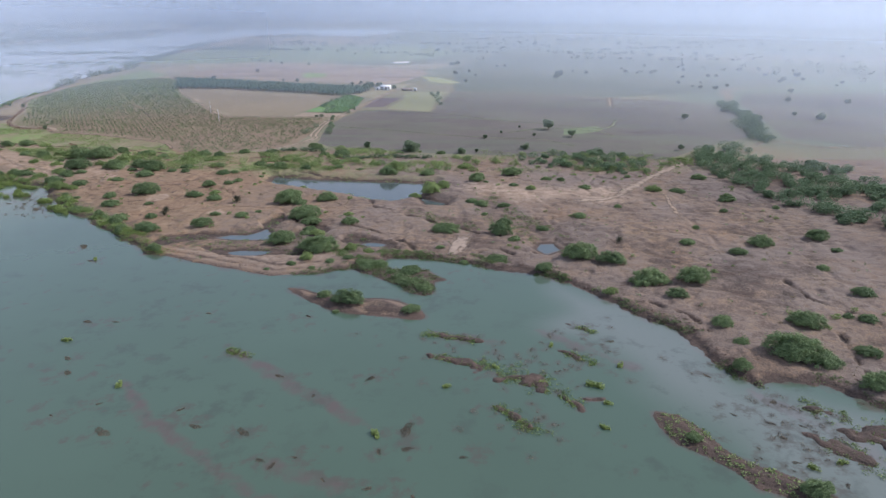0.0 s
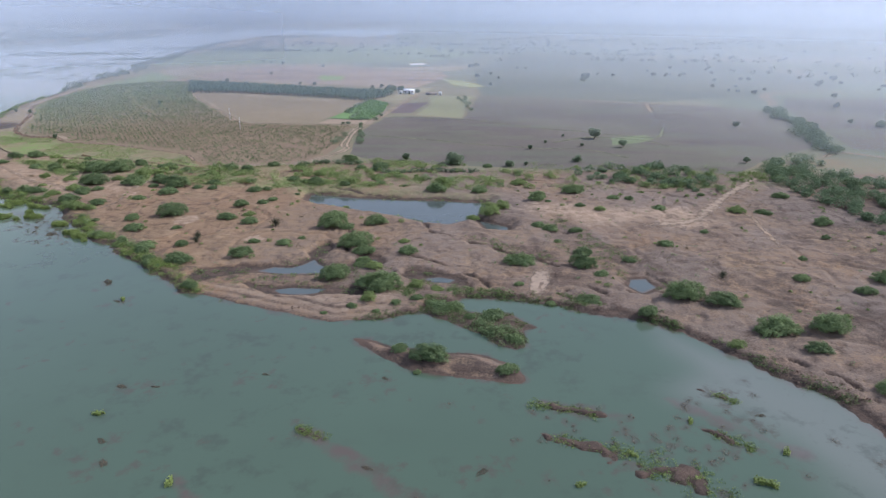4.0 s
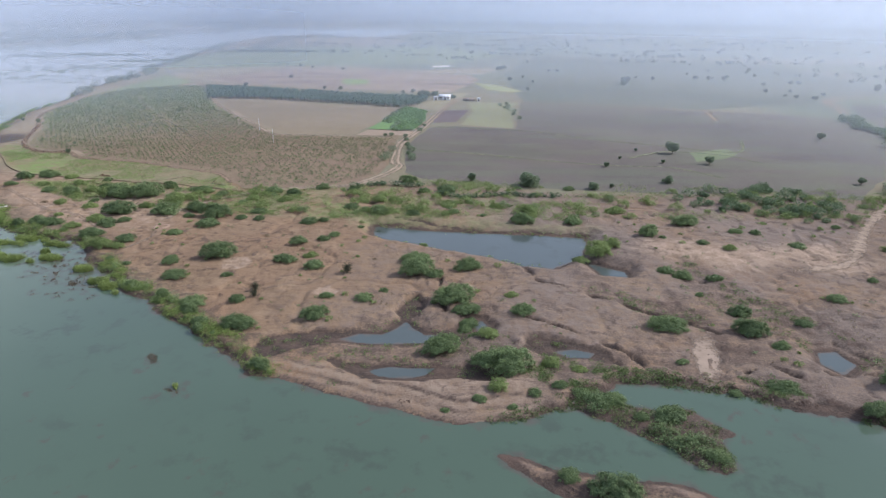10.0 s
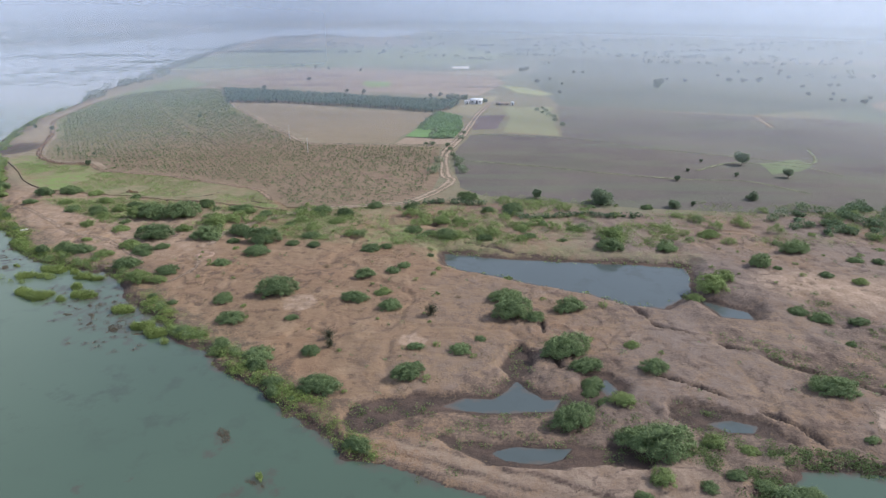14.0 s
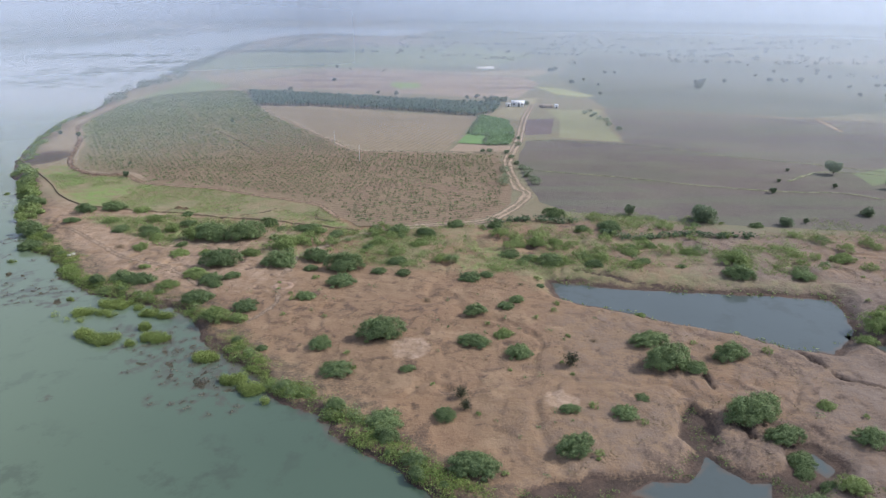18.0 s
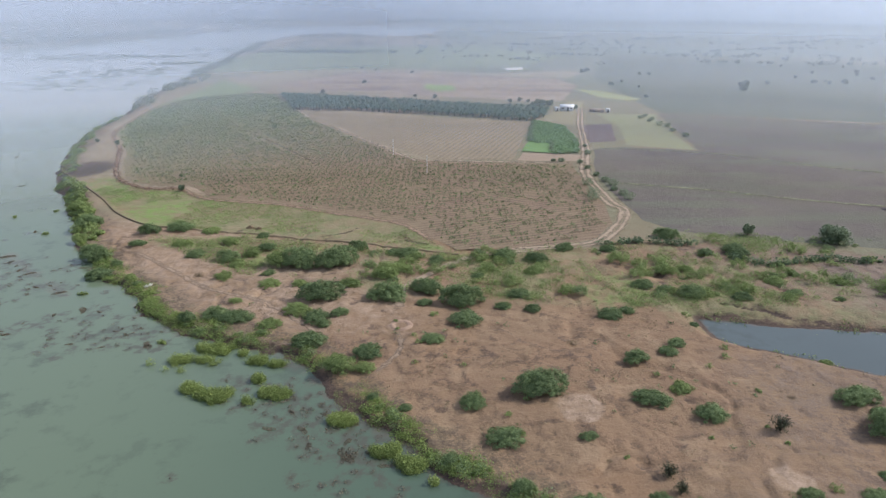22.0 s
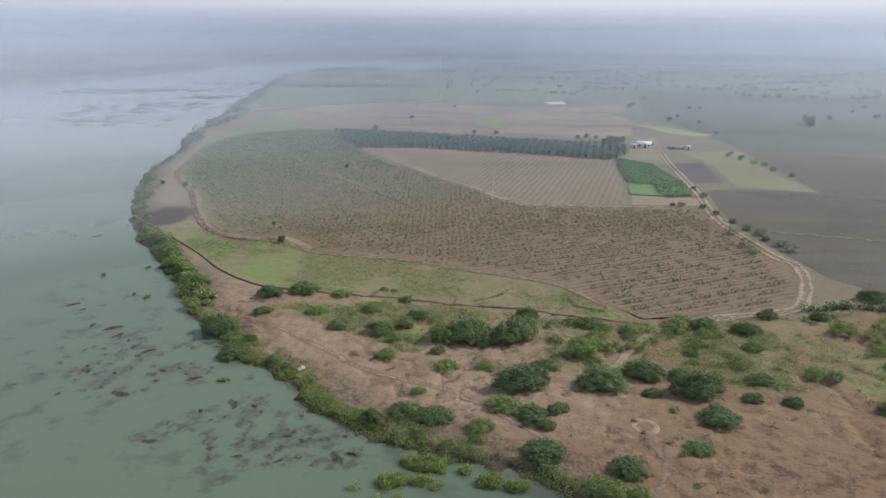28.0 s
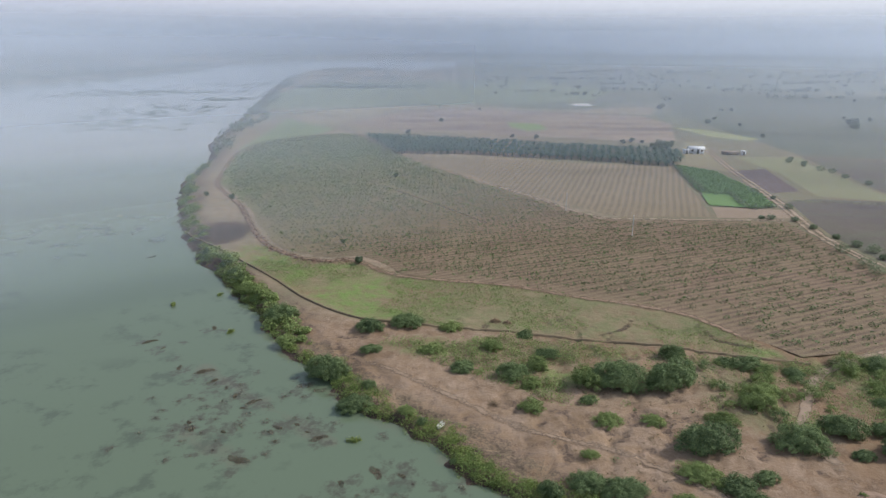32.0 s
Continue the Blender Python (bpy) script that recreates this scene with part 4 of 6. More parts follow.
field("yellow_strip", [(-17, 498), (-3, 490), (12, 455), (3, 449), (-10, 462)], field_material("yellow_crop", (0.25, 0.255, 0.125), (0.22, 0.22, 0.11)), "yellow-green crop strip beyond the farmhouse", 0.05)
field("salt_patch", [(-49, 632), (-33, 640), (-34, 617), (-47, 617)], field_material("pale_salt_soil", (0.52, 0.49, 0.46), (0.46, 0.43, 0.40)), "pale bare patch in a far field", 0.05)
field("long_crop", [(-286, 800), (-182, 792), (-150, 830), (-250, 842)], field_material("dark_far_crop", (0.085, 0.115, 0.075), (0.10, 0.13, 0.085)), "long dark green crop by the river bend", 0.05)
field("grey_green_field", [(6, 406), (97, 384.5), (178, 420), (260, 470), (260, 700), (60, 760), (8, 560)], field_material("grey_green_crop", (0.112, 0.116, 0.092), (0.092, 0.104, 0.078), (0.075, 0.090, 0.064), "streak", 20.0, 0.6, (0.125, 0.120, 0.092)), "grey-green field beyond the ploughed land", 0.02)
field("far_green_field", [(-268, 590), (-220, 600), (-30, 650), (20, 760), (-40, 930), (-280, 860), (-288, 690)], field_material("far_crop", (0.175, 0.192, 0.115), (0.155, 0.178, 0.105), (0.125, 0.145, 0.095), 10, 30.0, 0.5), "pale green fields along the river bend", 0.015)

field("north_plot", [(-238.4, 420.6), (-241.3, 534.1), (-205.0, 490.9), (-210.4, 472.7), (-232.3, 426.5)], field_material("young_crop", (0.16, 0.195, 0.10), (0.145, 0.175, 0.09), None, patch=(0.18, 0.19, 0.11)), "pale green plot between orchard and river bank", 0.02)
ribbon("footpath", [(-208, 417), (-190, 381), (-170, 350), (-152, 325), (-137.3, 302.4)], 1.1, PATH, "pale worn line between the orchard rows", 0.06, on_field=True, bare=0.6)
field("weedy_patch", [(52.7, 279.1), (68.0, 286.9), (68.8, 278.9), (60.9, 268.6), (49.7, 265.0)], field_material("weedy_green", (0.125, 0.165, 0.085), (0.14, 0.165, 0.09), None, patch=(0.13, 0.13, 0.09)), "small green weedy patch in the ploughed field", 0.05, 1.5)
PLOUGH_STRIPS = [[(-46, 280), (-24.4, 273.5), (-6.9, 266), (10, 260), (24, 257), (38, 255.5), (49.6, 242)], [(-40.3, 328), (-1.9, 319), (22.1, 302.5), (45.6, 291), (69.2, 280), (81, 303)], [(27, 268.6), (44, 280), (63.8, 274), (70.4, 262)]]
ROAD = [(-29, 421), (-32, 405), (-38.3, 374), (-46.1, 325.7), (-53, 293.3), (-53.5, 271.5), (-53, 259.7), (-51.3, 254.5), (-54.3, 244.9), (-60.6, 234), (-66, 229.3), (-78, 226.6), (-90, 223)]
ribbon("dirt_road", ROAD, 3.0, TRACK, "pale dirt road between the fields", 0.10, ruts=True, on_field=True)
ribbon("footpath", [(-104.8, 195), (-103, 186), (-106, 180), (-110, 176)], 0.9, PATH, "faint footpath across bare soil")
ribbon("footpath", [(-112, 186), (-121, 187.5), (-128, 190.6)], 0.9, PATH, "faint footpath across bare soil")
ribbon("dirt_track", [(-70, 228.4), (-78, 226.4), (-90, 223), (-95.2, 219.4), (-98.8, 214.8), (-102.4, 209.7), (-104, 207.3), (-104.1, 200.9), (-104.8, 195)], 1.4, PALE_TRACK, "trodden dirt track through the scrub", bare=1.35)
ribbon("footpath", [(-165.3, 228.5), (-154.3, 220.1), (-144.6, 212), (-137.6, 206.4), (-127, 201), (-112, 186)], 1.0, PATH, "faint footpath across bare soil")
ribbon("dirt_track", [(113.9, 243.5), (89.5, 220.3), (75.7, 207.3), (65.0, 196.0), (57.2, 185.5), (48.2, 173.7), (41, 170), (32, 169)], 3.0, PALE_TRACK, "pale dirt track winding down to the river", bare=0.95)
ribbon("footpath", [(58, 187), (62.5, 176), (61.1, 166), (59.8, 151.5)], 1.4, PATH, "faint footpath across bare soil")
ribbon("dirt_ramp", [(6.6, 144), (6.1, 142.1), (4.4, 137.9), (2.8, 132.2), (1.1, 125.6)], 3.2, RAMP, "worn dirt ramp down to the water", bare=1.3)
ribbon("dirt_road", [(420, 244), (168.7, 242.5), (144.6, 244.8), (131, 254), (120, 246)], 2.4, TRACK, "pale dirt road between the fields", 0.10, ruts=True, on_field=True)
ribbon("dirt_road", [(163.4, 374.3), (172, 395), (176, 413), (189.7, 429), (209.7, 436), (260, 440)], 5, TRACK, "pale dirt road between the fields", 0.10, ruts=True, on_field=True)
ribbon("field_edge", [(-10, 408), (8.9, 404), (50, 392), (91, 382), (129, 374)], 2.0, PALE_TRACK, "straw-coloured strip along the field edge", 0.10, on_field=True, bare=1.0)
ribbon("field_edge", [(97, 384), (93, 366), (89, 349)], 3.0, TRACK, "straw-coloured strip along the field edge", 0.10, on_field=True)
ribbon("field_edge", [(-190, 470), (-167, 413.5), (-151.4, 381), (-122.8, 336), (-108, 311), (-100, 307), (-55, 305)], 1.8, TRACK, "pale path between field and grove", 0.10, on_field=True)
ribbon("field_edge", [(-234.9, 418.9), (-228.3, 438.5), (-209.7, 470.3), (-202.3, 488.3), (-189.6, 466.2), (-178.9, 440.1)], 2.0, TRACK, "pale path round the head of the orchard", 0.10, on_field=True)
ribbon("field_edge", BANK_EDGE, 1.5, RIM, "bare sandy rim of the field", 0.12)
ribbon("earth_bund", BUND, 0.42, BUND_EARTH, "low dark earth bund along the grass", 0.0, "bund", [(-0.6, -0.1, 1), (-0.3, 0.28, 1), (0.25, 0.32, 1), (0.6, -0.1, 1)])
FURROW = track_material("dug_dark_earth", (0.105, 0.078, 0.058), (0.075, 0.056, 0.043), 0.8)
for pts in ([(-127, 233.4), (-124.9, 233.7), (-119.3, 236.6), (-114.7, 242.9)], [(-106, 238), (-105.2, 236.6), (-104.7, 232.5), (-100.9, 229.9), (-97, 228.6)]):
    ribbon("dug_furrow", pts, 1.0, FURROW, "dark dug furrow across the grass", 0.05, "furrow", bare=0.95)
for strip in PLOUGH_STRIPS:
    ribbon("weed_strip", strip, 1.2, VERGE, "thin weedy strip across the ploughed field", 0.10, "strip", on_field=True)

# ---------------------------------------------------------------- foliage builders
def leaf_quads(centres, sizes, up=0.5, slim=0.5):
    """One bent-free leaf spray (a quad) at each centre; up: how far the sprays lie flat."""
    c, s = np.asarray(centres, float), np.asarray(sizes, float)
    k = len(c)
    nrm = rng.normal(size=(k, 3))
    nrm[:, 2] = np.abs(nrm[:, 2]) + up
    nrm /= np.linalg.norm(nrm, axis=1, keepdims=True)
    t = np.cross(nrm, rng.normal(size=(k, 3)))
    t /= np.linalg.norm(t, axis=1, keepdims=True) + 1e-9
    b = np.cross(nrm, t)
    t, b = t * s[:, None] * 0.5, b * (s * slim)[:, None] * 0.5
    v = np.stack([c - t, c + b, c + t, c - b], 1).reshape(-1, 3)
    return v, np.arange(4 * k).reshape(-1, 4)


def tube(points, radii, sides=6):
    """A tapered tube along points."""
    v, f = [], []
    pts = [Vector(p) for p in points]
    for i, (p, r) in enumerate(zip(pts, radii)):
        d = (pts[min(i + 1, len(pts) - 1)] - pts[max(i - 1, 0)]).normalized()
        a = d.cross(Vector((0.3, 1, 0.2))).normalized()
        b = d.cross(a)
        for j in range(sides):
            w = 2 * math.pi * j / sides
            v.append(p + (a * math.cos(w) + b * math.sin(w)) * r)
    for i in range(len(pts) - 1):
        for j in range(sides):
            f.append((i * sides + j, i * sides + (j + 1) % sides, (i + 1) * sides + (j + 1) % sides, (i + 1) * sides + j))
    return np.array([tuple(q) for q in v]), np.array(f)


def part(name, verts, faces, mat, parent, label="", soft=False):
    ob = new(name, mesh_np(name, verts, faces, mat, soft))
    ob.parent = parent
    return tagged(ob, label)


def thing(name, label, category, group=""):
    ob = new(name)
    ob.empty_display_size = 0.3
    return tagged(ob, label, category, group)


def crown_points(lobes, per):
    """Points thick near the skin of overlapping lobes (x, y, z, rx, ry, rz)."""
    out = []
    for x, y, z, rx, ry, rz in lobes:
        d = rng.normal(size=(per, 3))
        d /= np.linalg.norm(d, axis=1, keepdims=True)
        r = rng.uniform(0.25, 1.0, per) ** 0.45 * (1 + 0.10 * rng.normal(size=per))
        out.append(np.stack([x + d[:, 0] * r * rx, y + d[:, 1] * r * ry, z + d[:, 2] * r * rz], 1))
    p = np.concatenate(out)
    return p[p[:, 2] > 0.06]


def spray_quads(centres, normals, sizes, slim=0.5, loose=0.55):
    """Leaf sprays that face outwards, each a little askew."""
    c, s = np.asarray(centres, float), np.asarray(sizes, float)
    nrm = normals + rng.normal(0, loose, c.shape)
    nrm /= np.linalg.norm(nrm, axis=1, keepdims=True) + 1e-9
    t = np.cross(nrm, rng.normal(size=c.shape))
    t /= np.linalg.norm(t, axis=1, keepdims=True) + 1e-9
    b = np.cross(nrm, t)
    t, b = t * s[:, None] * 0.5, b * (s * slim)[:, None] * 0.5
    v = np.stack([c - t, c + b, c + t, c - b], 1).reshape(-1, 3)
    return v, np.arange(4 * len(c)).reshape(-1, 4)


def thorn_bush(mat, tall, spread, label, leaves=17000, lobes=26, dens=1.0):
    """A bush 5 m across: stems fanning from the root, and many small tufted heads heaped into an uneven dome."""
    ob = thing("thorn_bush", label, "bush", "thorn bushes on the river bank")
    heads = []
    mounds = [(0.0, 0.0, 1.0)] + [(rng.uniform(0.7, 1.25) * math.cos(w), rng.uniform(0.7, 1.25) * math.sin(w), rng.uniform(0.55, 0.95)) for w in np.arange(4) * 1.57 + rng.uniform(0, 6.28)]
    for mx, my, mh in mounds:
        for i in range(lobes):
            a, e = 2.4 * i + rng.uniform(-0.6, 0.6), math.asin((i + rng.uniform(0, 1)) / lobes)
            r = rng.uniform(0.85, 1.1)
            q = (mx + 1.25 * r * math.cos(a) * math.cos(e) * spread, my + 1.25 * r * math.sin(a) * math.cos(e) * spread, tall * mh * (0.16 + 0.84 * r * math.sin(e)))
            heads.append((*q, rng.uniform(0.22, 0.46)))
    heads = np.array(heads)
    grow = 2.3 / np.percentile(np.hypot(heads[:, 0], heads[:, 1]), 95)
    heads[:, :2] *= grow
    per = max(8, int(leaves / len(heads)))
    k = np.repeat(heads, per, axis=0)
    d = rng.normal(size=(len(k), 3))
    d[:, 2] += 0.35
    d /= np.linalg.norm(d, axis=1, keepdims=True)
    p = k[:, :3] + d * k[:, 3:4] * (rng.uniform(0.3, 1, len(k)) ** 0.5 * (1 + 0.25 * rng.normal(size=len(k)) ** 2))[:, None] * (1.25, 1.25, 0.9)
    out = np.column_stack([k[:, 0], k[:, 1], 1.4 * k[:, 2]])
    out /= np.linalg.norm(out, axis=1, keepdims=True) + 1e-6
    ok = p[:, 2] > 0.05
    v, f = spray_quads(p[ok], (d + 0.5 * out)[ok], rng.uniform(0.09, 0.24, int(ok.sum())) * dens, 0.45)
    part("crown", v, f, mat, ob)
    for i in range(5):
        e = heads[(i * 17 + 5) % len(heads)]
        q = [(0.1 * e[0], 0.1 * e[1], -0.25), (e[0] * 0.4, e[1] * 0.4, e[2] * 0.5), (e[0] * 0.9, e[1] * 0.9, e[2])]
        v, f = tube(q, (0.10, 0.07, 0.02))
        part("stem", v, f, BARK, ob)
    return ob


def tree(name, mat, tall, wide, label, leaves=4200, lobes=14, size=0.5, category="tree", group=""):
    ob = thing(name, label, category, group)
    v, f = tube([(0, 0, -0.3), (0.12, 0.05, tall * 0.2), (0.0, 0.1, tall * 0.45)], (0.28, 0.22, 0.14), 8)
    part("trunk", v, f, BARK, ob)
    ls = []
    for i in range(lobes):
        a, r = rng.uniform(0, 2 * math.pi), math.sqrt(rng.uniform(0, 1)) * wide * 0.33
        z = tall * rng.uniform(0.26, 0.74)
        rr = wide * rng.uniform(0.18, 0.28)
        ls.append((r * math.cos(a), r * math.sin(a), z, rr, rr, rr * 0.8))
    for i in range(4):
        e = ls[i]
        v, f = tube([(0.02, 0.08, tall * 0.36), (e[0] * 0.5, e[1] * 0.5, e[2] * 0.8), (e[0], e[1], e[2])], (0.12, 0.08, 0.03), 5)
        part("limb", v, f, BARK, ob)
    p = crown_points(ls, leaves // lobes)
    v, f = leaf_quads(p, rng.uniform(0.6, 1.4, len(p)) * size, 0.4, 0.6)
    part("crown", v, f, mat, ob)
    return ob


def settle(ob, proto_used, x, y, s, turn, z=None, sz=None, wide=1.0):
    """Place the prototype the first time, copies after that."""
    m = Matrix.Translation((x, y, z)) @ Matrix.Rotation(turn, 4, "Z") @ Matrix.Diagonal((s * wide, s / wide, sz or s, 1))
    if ob.name in proto_used:
        return copy_thing(ob, m)
    proto_used.add(ob.name)
    ob.matrix_basis = m
    return ob


USED = set()
DEEP, LIGHT = "dark green thorn bush with a low spreading crown", "light green feathery thorn bush on bare soil"
rng = np.random.default_rng(31)
FLAT = "low wide thorn bush with drooping edges"
BUSHES = [thorn_bush(THORN_LEAF, 2.1, 1.0, DEEP, 19000, 24), thorn_bush(THORN_LEAF, 1.9, 1.1, DEEP, 18000, 22), thorn_bush(THORN_LEAF, 2.4, 0.95, "rounded dark green thorn bush, densely leaved", 19000, 24),
          thorn_bush(THORN_LEAF, 1.7, 1.15, FLAT, 16000, 20), thorn_bush(THORN_LEAF, 2.2, 1.0, DEEP, 17000, 18), thorn_bush(THORN_LEAF, 1.5, 1.1, FLAT, 15000, 22),
          thorn_bush(PALE_LEAF, 1.95, 1.05, LIGHT, 13000, 18), thorn_bush(PALE_LEAF, 2.2, 0.98, LIGHT, 12500, 16), thorn_bush(PALE_LEAF, 1.6, 1.1, LIGHT, 11000, 18)]
SPARSE = thorn_bush(DRY_LEAF, 1.9, 1.0, "thin half-dry bush with bare twigs", 2600, 8, 0.8)
BUSH_WEST = [(-179.4, 242.8, 5.3), (-176.5, 233.4, 3.3), (-168.0, 223.2, 5.7), (-163.0, 214.4, 4.3), (-163.0, 237.5, 3.5), (-162.1, 229.3, 2.7), (-155.6, 211.7, 2.5), (-152.5, 229.0, 2.9), (-148.8, 237.3, 5.1), (-147.5, 223.1, 3.1), (-143.6, 214.0, 1.7), (-142.4, 229.8, 3.9), (-140.1, 221.2, 2.9), (-138.4, 212.7, 3.9), (-137.5, 218.9, 3.4), (-136.5, 234.2, 2.3), (-135.9, 223.9, 4.0), (-134.5, 196.4, 3.1), (-133.7, 227.6, 2.9), (-132.9, 202.0, 2.6), (-130.7, 195.3, 6.2), (-130.2, 214.3, 3.5), (-129.5, 218.7, 6.2), (-128.8, 209.2, 3.2), (-124.7, 192.9, 4.2), (-124.7, 218.5, 5.7), (-123.0, 208.6, 3.4), (-188.6, 255.2, 5.2), (-194.5, 265.0, 5.1), (-156.6, 239.2, 5.0)]
BUSH_MID_WEST = [(-121.1, 197.7, 5.8), (-118.1, 203.1, 4.9), (-117.5, 195.2, 4.2), (-117.5, 217.9, 5.1), (-117.3, 187.7, 4.6), (-116.0, 193.1, 3.7), (-114.4, 226.0, 2.4), (-113.9, 196.7, 2.4), (-113.7, 208.7, 4.5), (-111.6, 180.2, 5.5), (-107.9, 184.4, 4.2), (-107.9, 180.0, 3.3), (-107.4, 212.4, 6.1), (-106.9, 223.9, 2.8), (-106.5, 202.9, 4.9), (-104.9, 215.0, 4.4), (-103.9, 222.9, 3.8), (-101.5, 170.9, 2.6), (-99.9, 200.9, 2.1), (-99.5, 206.1, 3.5), (-98.2, 187.8, 4.1), (-97.9, 220.7, 2.8), (-94.2, 205.8, 5.4), (-93.4, 201.3, 4.5), (-93.0, 194.5, 5.2), (-92.8, 171.7, 5.8), (-90.0, 212.5, 3.4), (-89.1, 164.6, 3.9), (-86.4, 199.2, 3.2), (-84.1, 222.5, 5.9)]
BUSH_MIDDLE = [(-83.6, 174.3, 4.5), (-83.3, 203.9, 4.5), (-81.6, 197.8, 3.0), (-81.3, 152.9, 4.5), (-79.1, 214.5, 4.3), (-79.0, 164.9, 1.3), (-77.8, 220.2, 2.5), (-77.4, 160.9, 1.5), (-77.1, 145.3, 2.1), (-76.9, 187.0, 4.0), (-73.6, 153.8, 4.8), (-71.1, 226.6, 3.7), (-70.5, 144.0, 5.6), (-69.3, 172.2, 4.7), (-69.0, 195.7, 6.0), (-68.6, 181.8, 2.9), (-65.8, 197.4, 4.8), (-64.4, 174.7, 4.1), (-63.7, 131.9, 2.5), (-63.3, 183.7, 5.2), (-62.7, 168.8, 4.3), (-62.2, 225.9, 4.3), (-61.3, 186.0, 3.5), (-60.4, 207.4, 5.2), (-58.4, 147.1, 3.3), (-57.7, 154.7, 2.2), (-56.6, 205.9, 3.1), (-56.2, 192.8, 2.8), (-54.2, 214.8, 5.5), (-52.8, 203.6, 3.4)]
BUSH_POND = [(-50.8, 153.9, 3.5), (-50.8, 172.4, 2.8), (-49.8, 215.5, 4.5), (-47.6, 157.5, 1.9), (-47.2, 234.4, 3.8), (-44.3, 202.1, 2.4), (-42.5, 172.0, 4.8), (-42.2, 224.6, 4.6), (-41.8, 165.8, 4.4), (-41.0, 181.6, 2.4), (-38.3, 164.5, 5.6), (-32.2, 146.2, 3.8), (-31.4, 141.8, 3.2), (-41.2, 169, 3.6), (-36.8, 137.0, 3.6), (-36.2, 121.4, 1.4), (-35.9, 225.1, 6.5), (-35.2, 209.3, 5.3), (-34.8, 154.0, 4.6), (-34.0, 204.3, 2.5), (-32.6, 149.8, 3.9), (-31.7, 168.0, 3.6), (-33.0, 144.2, 3.6), (-31.5, 123.5, 1.7), (-29.4, 141.0, 3.9), (-29.9, 213.3, 2.6), (-29.9, 133.2, 5.7), (-28.8, 125.9, 3.7), (-27.0, 131.4, 4.9), (-27.1, 122.2, 1.6), (-26.8, 202.6, 3.0), (-24.1, 156.0, 2.7), (-23.8, 125.1, 2.0)]
BUSH_SPIT = [(-22.8, 148.9, 3.4), (-22.8, 209.7, 4.7), (-22.0, 108.6, 2.7), (-20.4, 132.9, 3.4), (-20.1, 126.9, 2.7), (-19.0, 102.6, 1.5), (-17.2, 126.0, 2.6), (-17.5, 198.2, 4.9), (-17.3, 105.9, 4.6), (-16.4, 131.9, 3.0), (-15.3, 204.8, 6.4), (-13.3, 124.2, 4.6), (-8.0, 173.6, 4.2), (-6.5, 120.4, 5.6), (-5.6, 102.6, 3.2), (-5.1, 198.1, 6.2), (-3.6, 177.4, 8.2), (-0.9, 227.3, 2.9), (-0.6, 133.5, 1.6), (-0.1, 180.8, 5.5), (0.7, 144.2, 5.9), (7.2, 206.6, 6.6), (7.8, 168.0, 3.6), (10.1, 187.6, 3.5), (10.2, 165.1, 2.9), (10.5, 156.9, 2.7), (11.6, 127.0, 4.3), (-3.6, 112.6, 2.6), (-10.5, 120.2, 3.4), (4.5, 126.4, 1.8), (31.7, 67.0, 2.0), (42.0, 57.4, 2.4)]
BUSH_EAST = [(12.7, 185.6, 2.8), (13.4, 142.3, 3.7), (15.0, 149.9, 3.4), (16.1, 164.3, 2.9), (16.3, 137.8, 3.6), (20.6, 121.3, 2.5), (20.6, 182.5, 2.7), (21.3, 196.2, 4.2), (23.9, 145.8, 3.8), (25.3, 179.3, 3.7), (29.3, 128.1, 5.0), (31.6, 110.2, 4.2), (31.6, 191.3, 5.9), (34.4, 154.6, 3.7), (35.2, 124.9, 4.7), (35.7, 190.3, 2.6), (38.6, 152.8, 2.3), (40.5, 115.4, 6.3), (41.5, 182.3, 4.0), (43.6, 108.4, 3.1), (44.8, 83.6, 5.5), (46.3, 163.4, 3.6), (47.3, 97.2, 7.0), (47.8, 90.7, 4.5), (48.8, 114.9, 4.6), (54.1, 86.9, 6.0), (55.1, 135.7, 6.3), (57.2, 97.1, 2.3), (57.6, 195.7, 3.9), (58.0, 85.2, 5.9)]
BUSH_FAR_EAST = [(60.5, 179.2, 5.8), (61.1, 147.1, 3.3), (61.7, 97.4, 4.4), (62.3, 78.6, 4.0), (63.9, 129.7, 3.4), (65.0, 108.4, 2.3), (66.5, 88.0, 3.8), (67.2, 178.6, 3.9), (70.4, 100.0, 2.3), (71.4, 135.3, 4.5), (72.9, 98.5, 4.2), (73.0, 159.7, 2.6), (77.6, 121.1, 5.2), (78.1, 170.3, 3.7), (78.2, 108.7, 4.2), (78.9, 193.6, 4.2), (86.1, 139.0, 3.9), (86.4, 131.6, 3.0), (88.8, 164.2, 3.6)]
PALE_SPOTS = [(-3.6, 177.4), (-0.1, 180.8), (-8, 173.6), (-15.3, 204.8), (-35.2, 209.3), (-22.8, 209.7), (7.2, 206.6), (-64.4, 174.7), (-24.1, 156), (-29.4, 141), (-20.4, 132.9), (-16.4, 131.9), (-28.8, 125.9), (-54.2, 214.8), (-79.1, 214.5), (-107.4, 212.4), (-49.8, 215.5), (31.6, 110.2), (25.3, 179.3), (-105, 215), (60.5, 179.2), (-142.4, 229.8), (-41, 181.6)]
DRY_SPOTS = [(-76.9, 187), (57.2, 97.1), (65, 108.4), (38.6, 152.8), (-50.8, 172.4), (-77.4, 160.9), (-143.6, 214)]
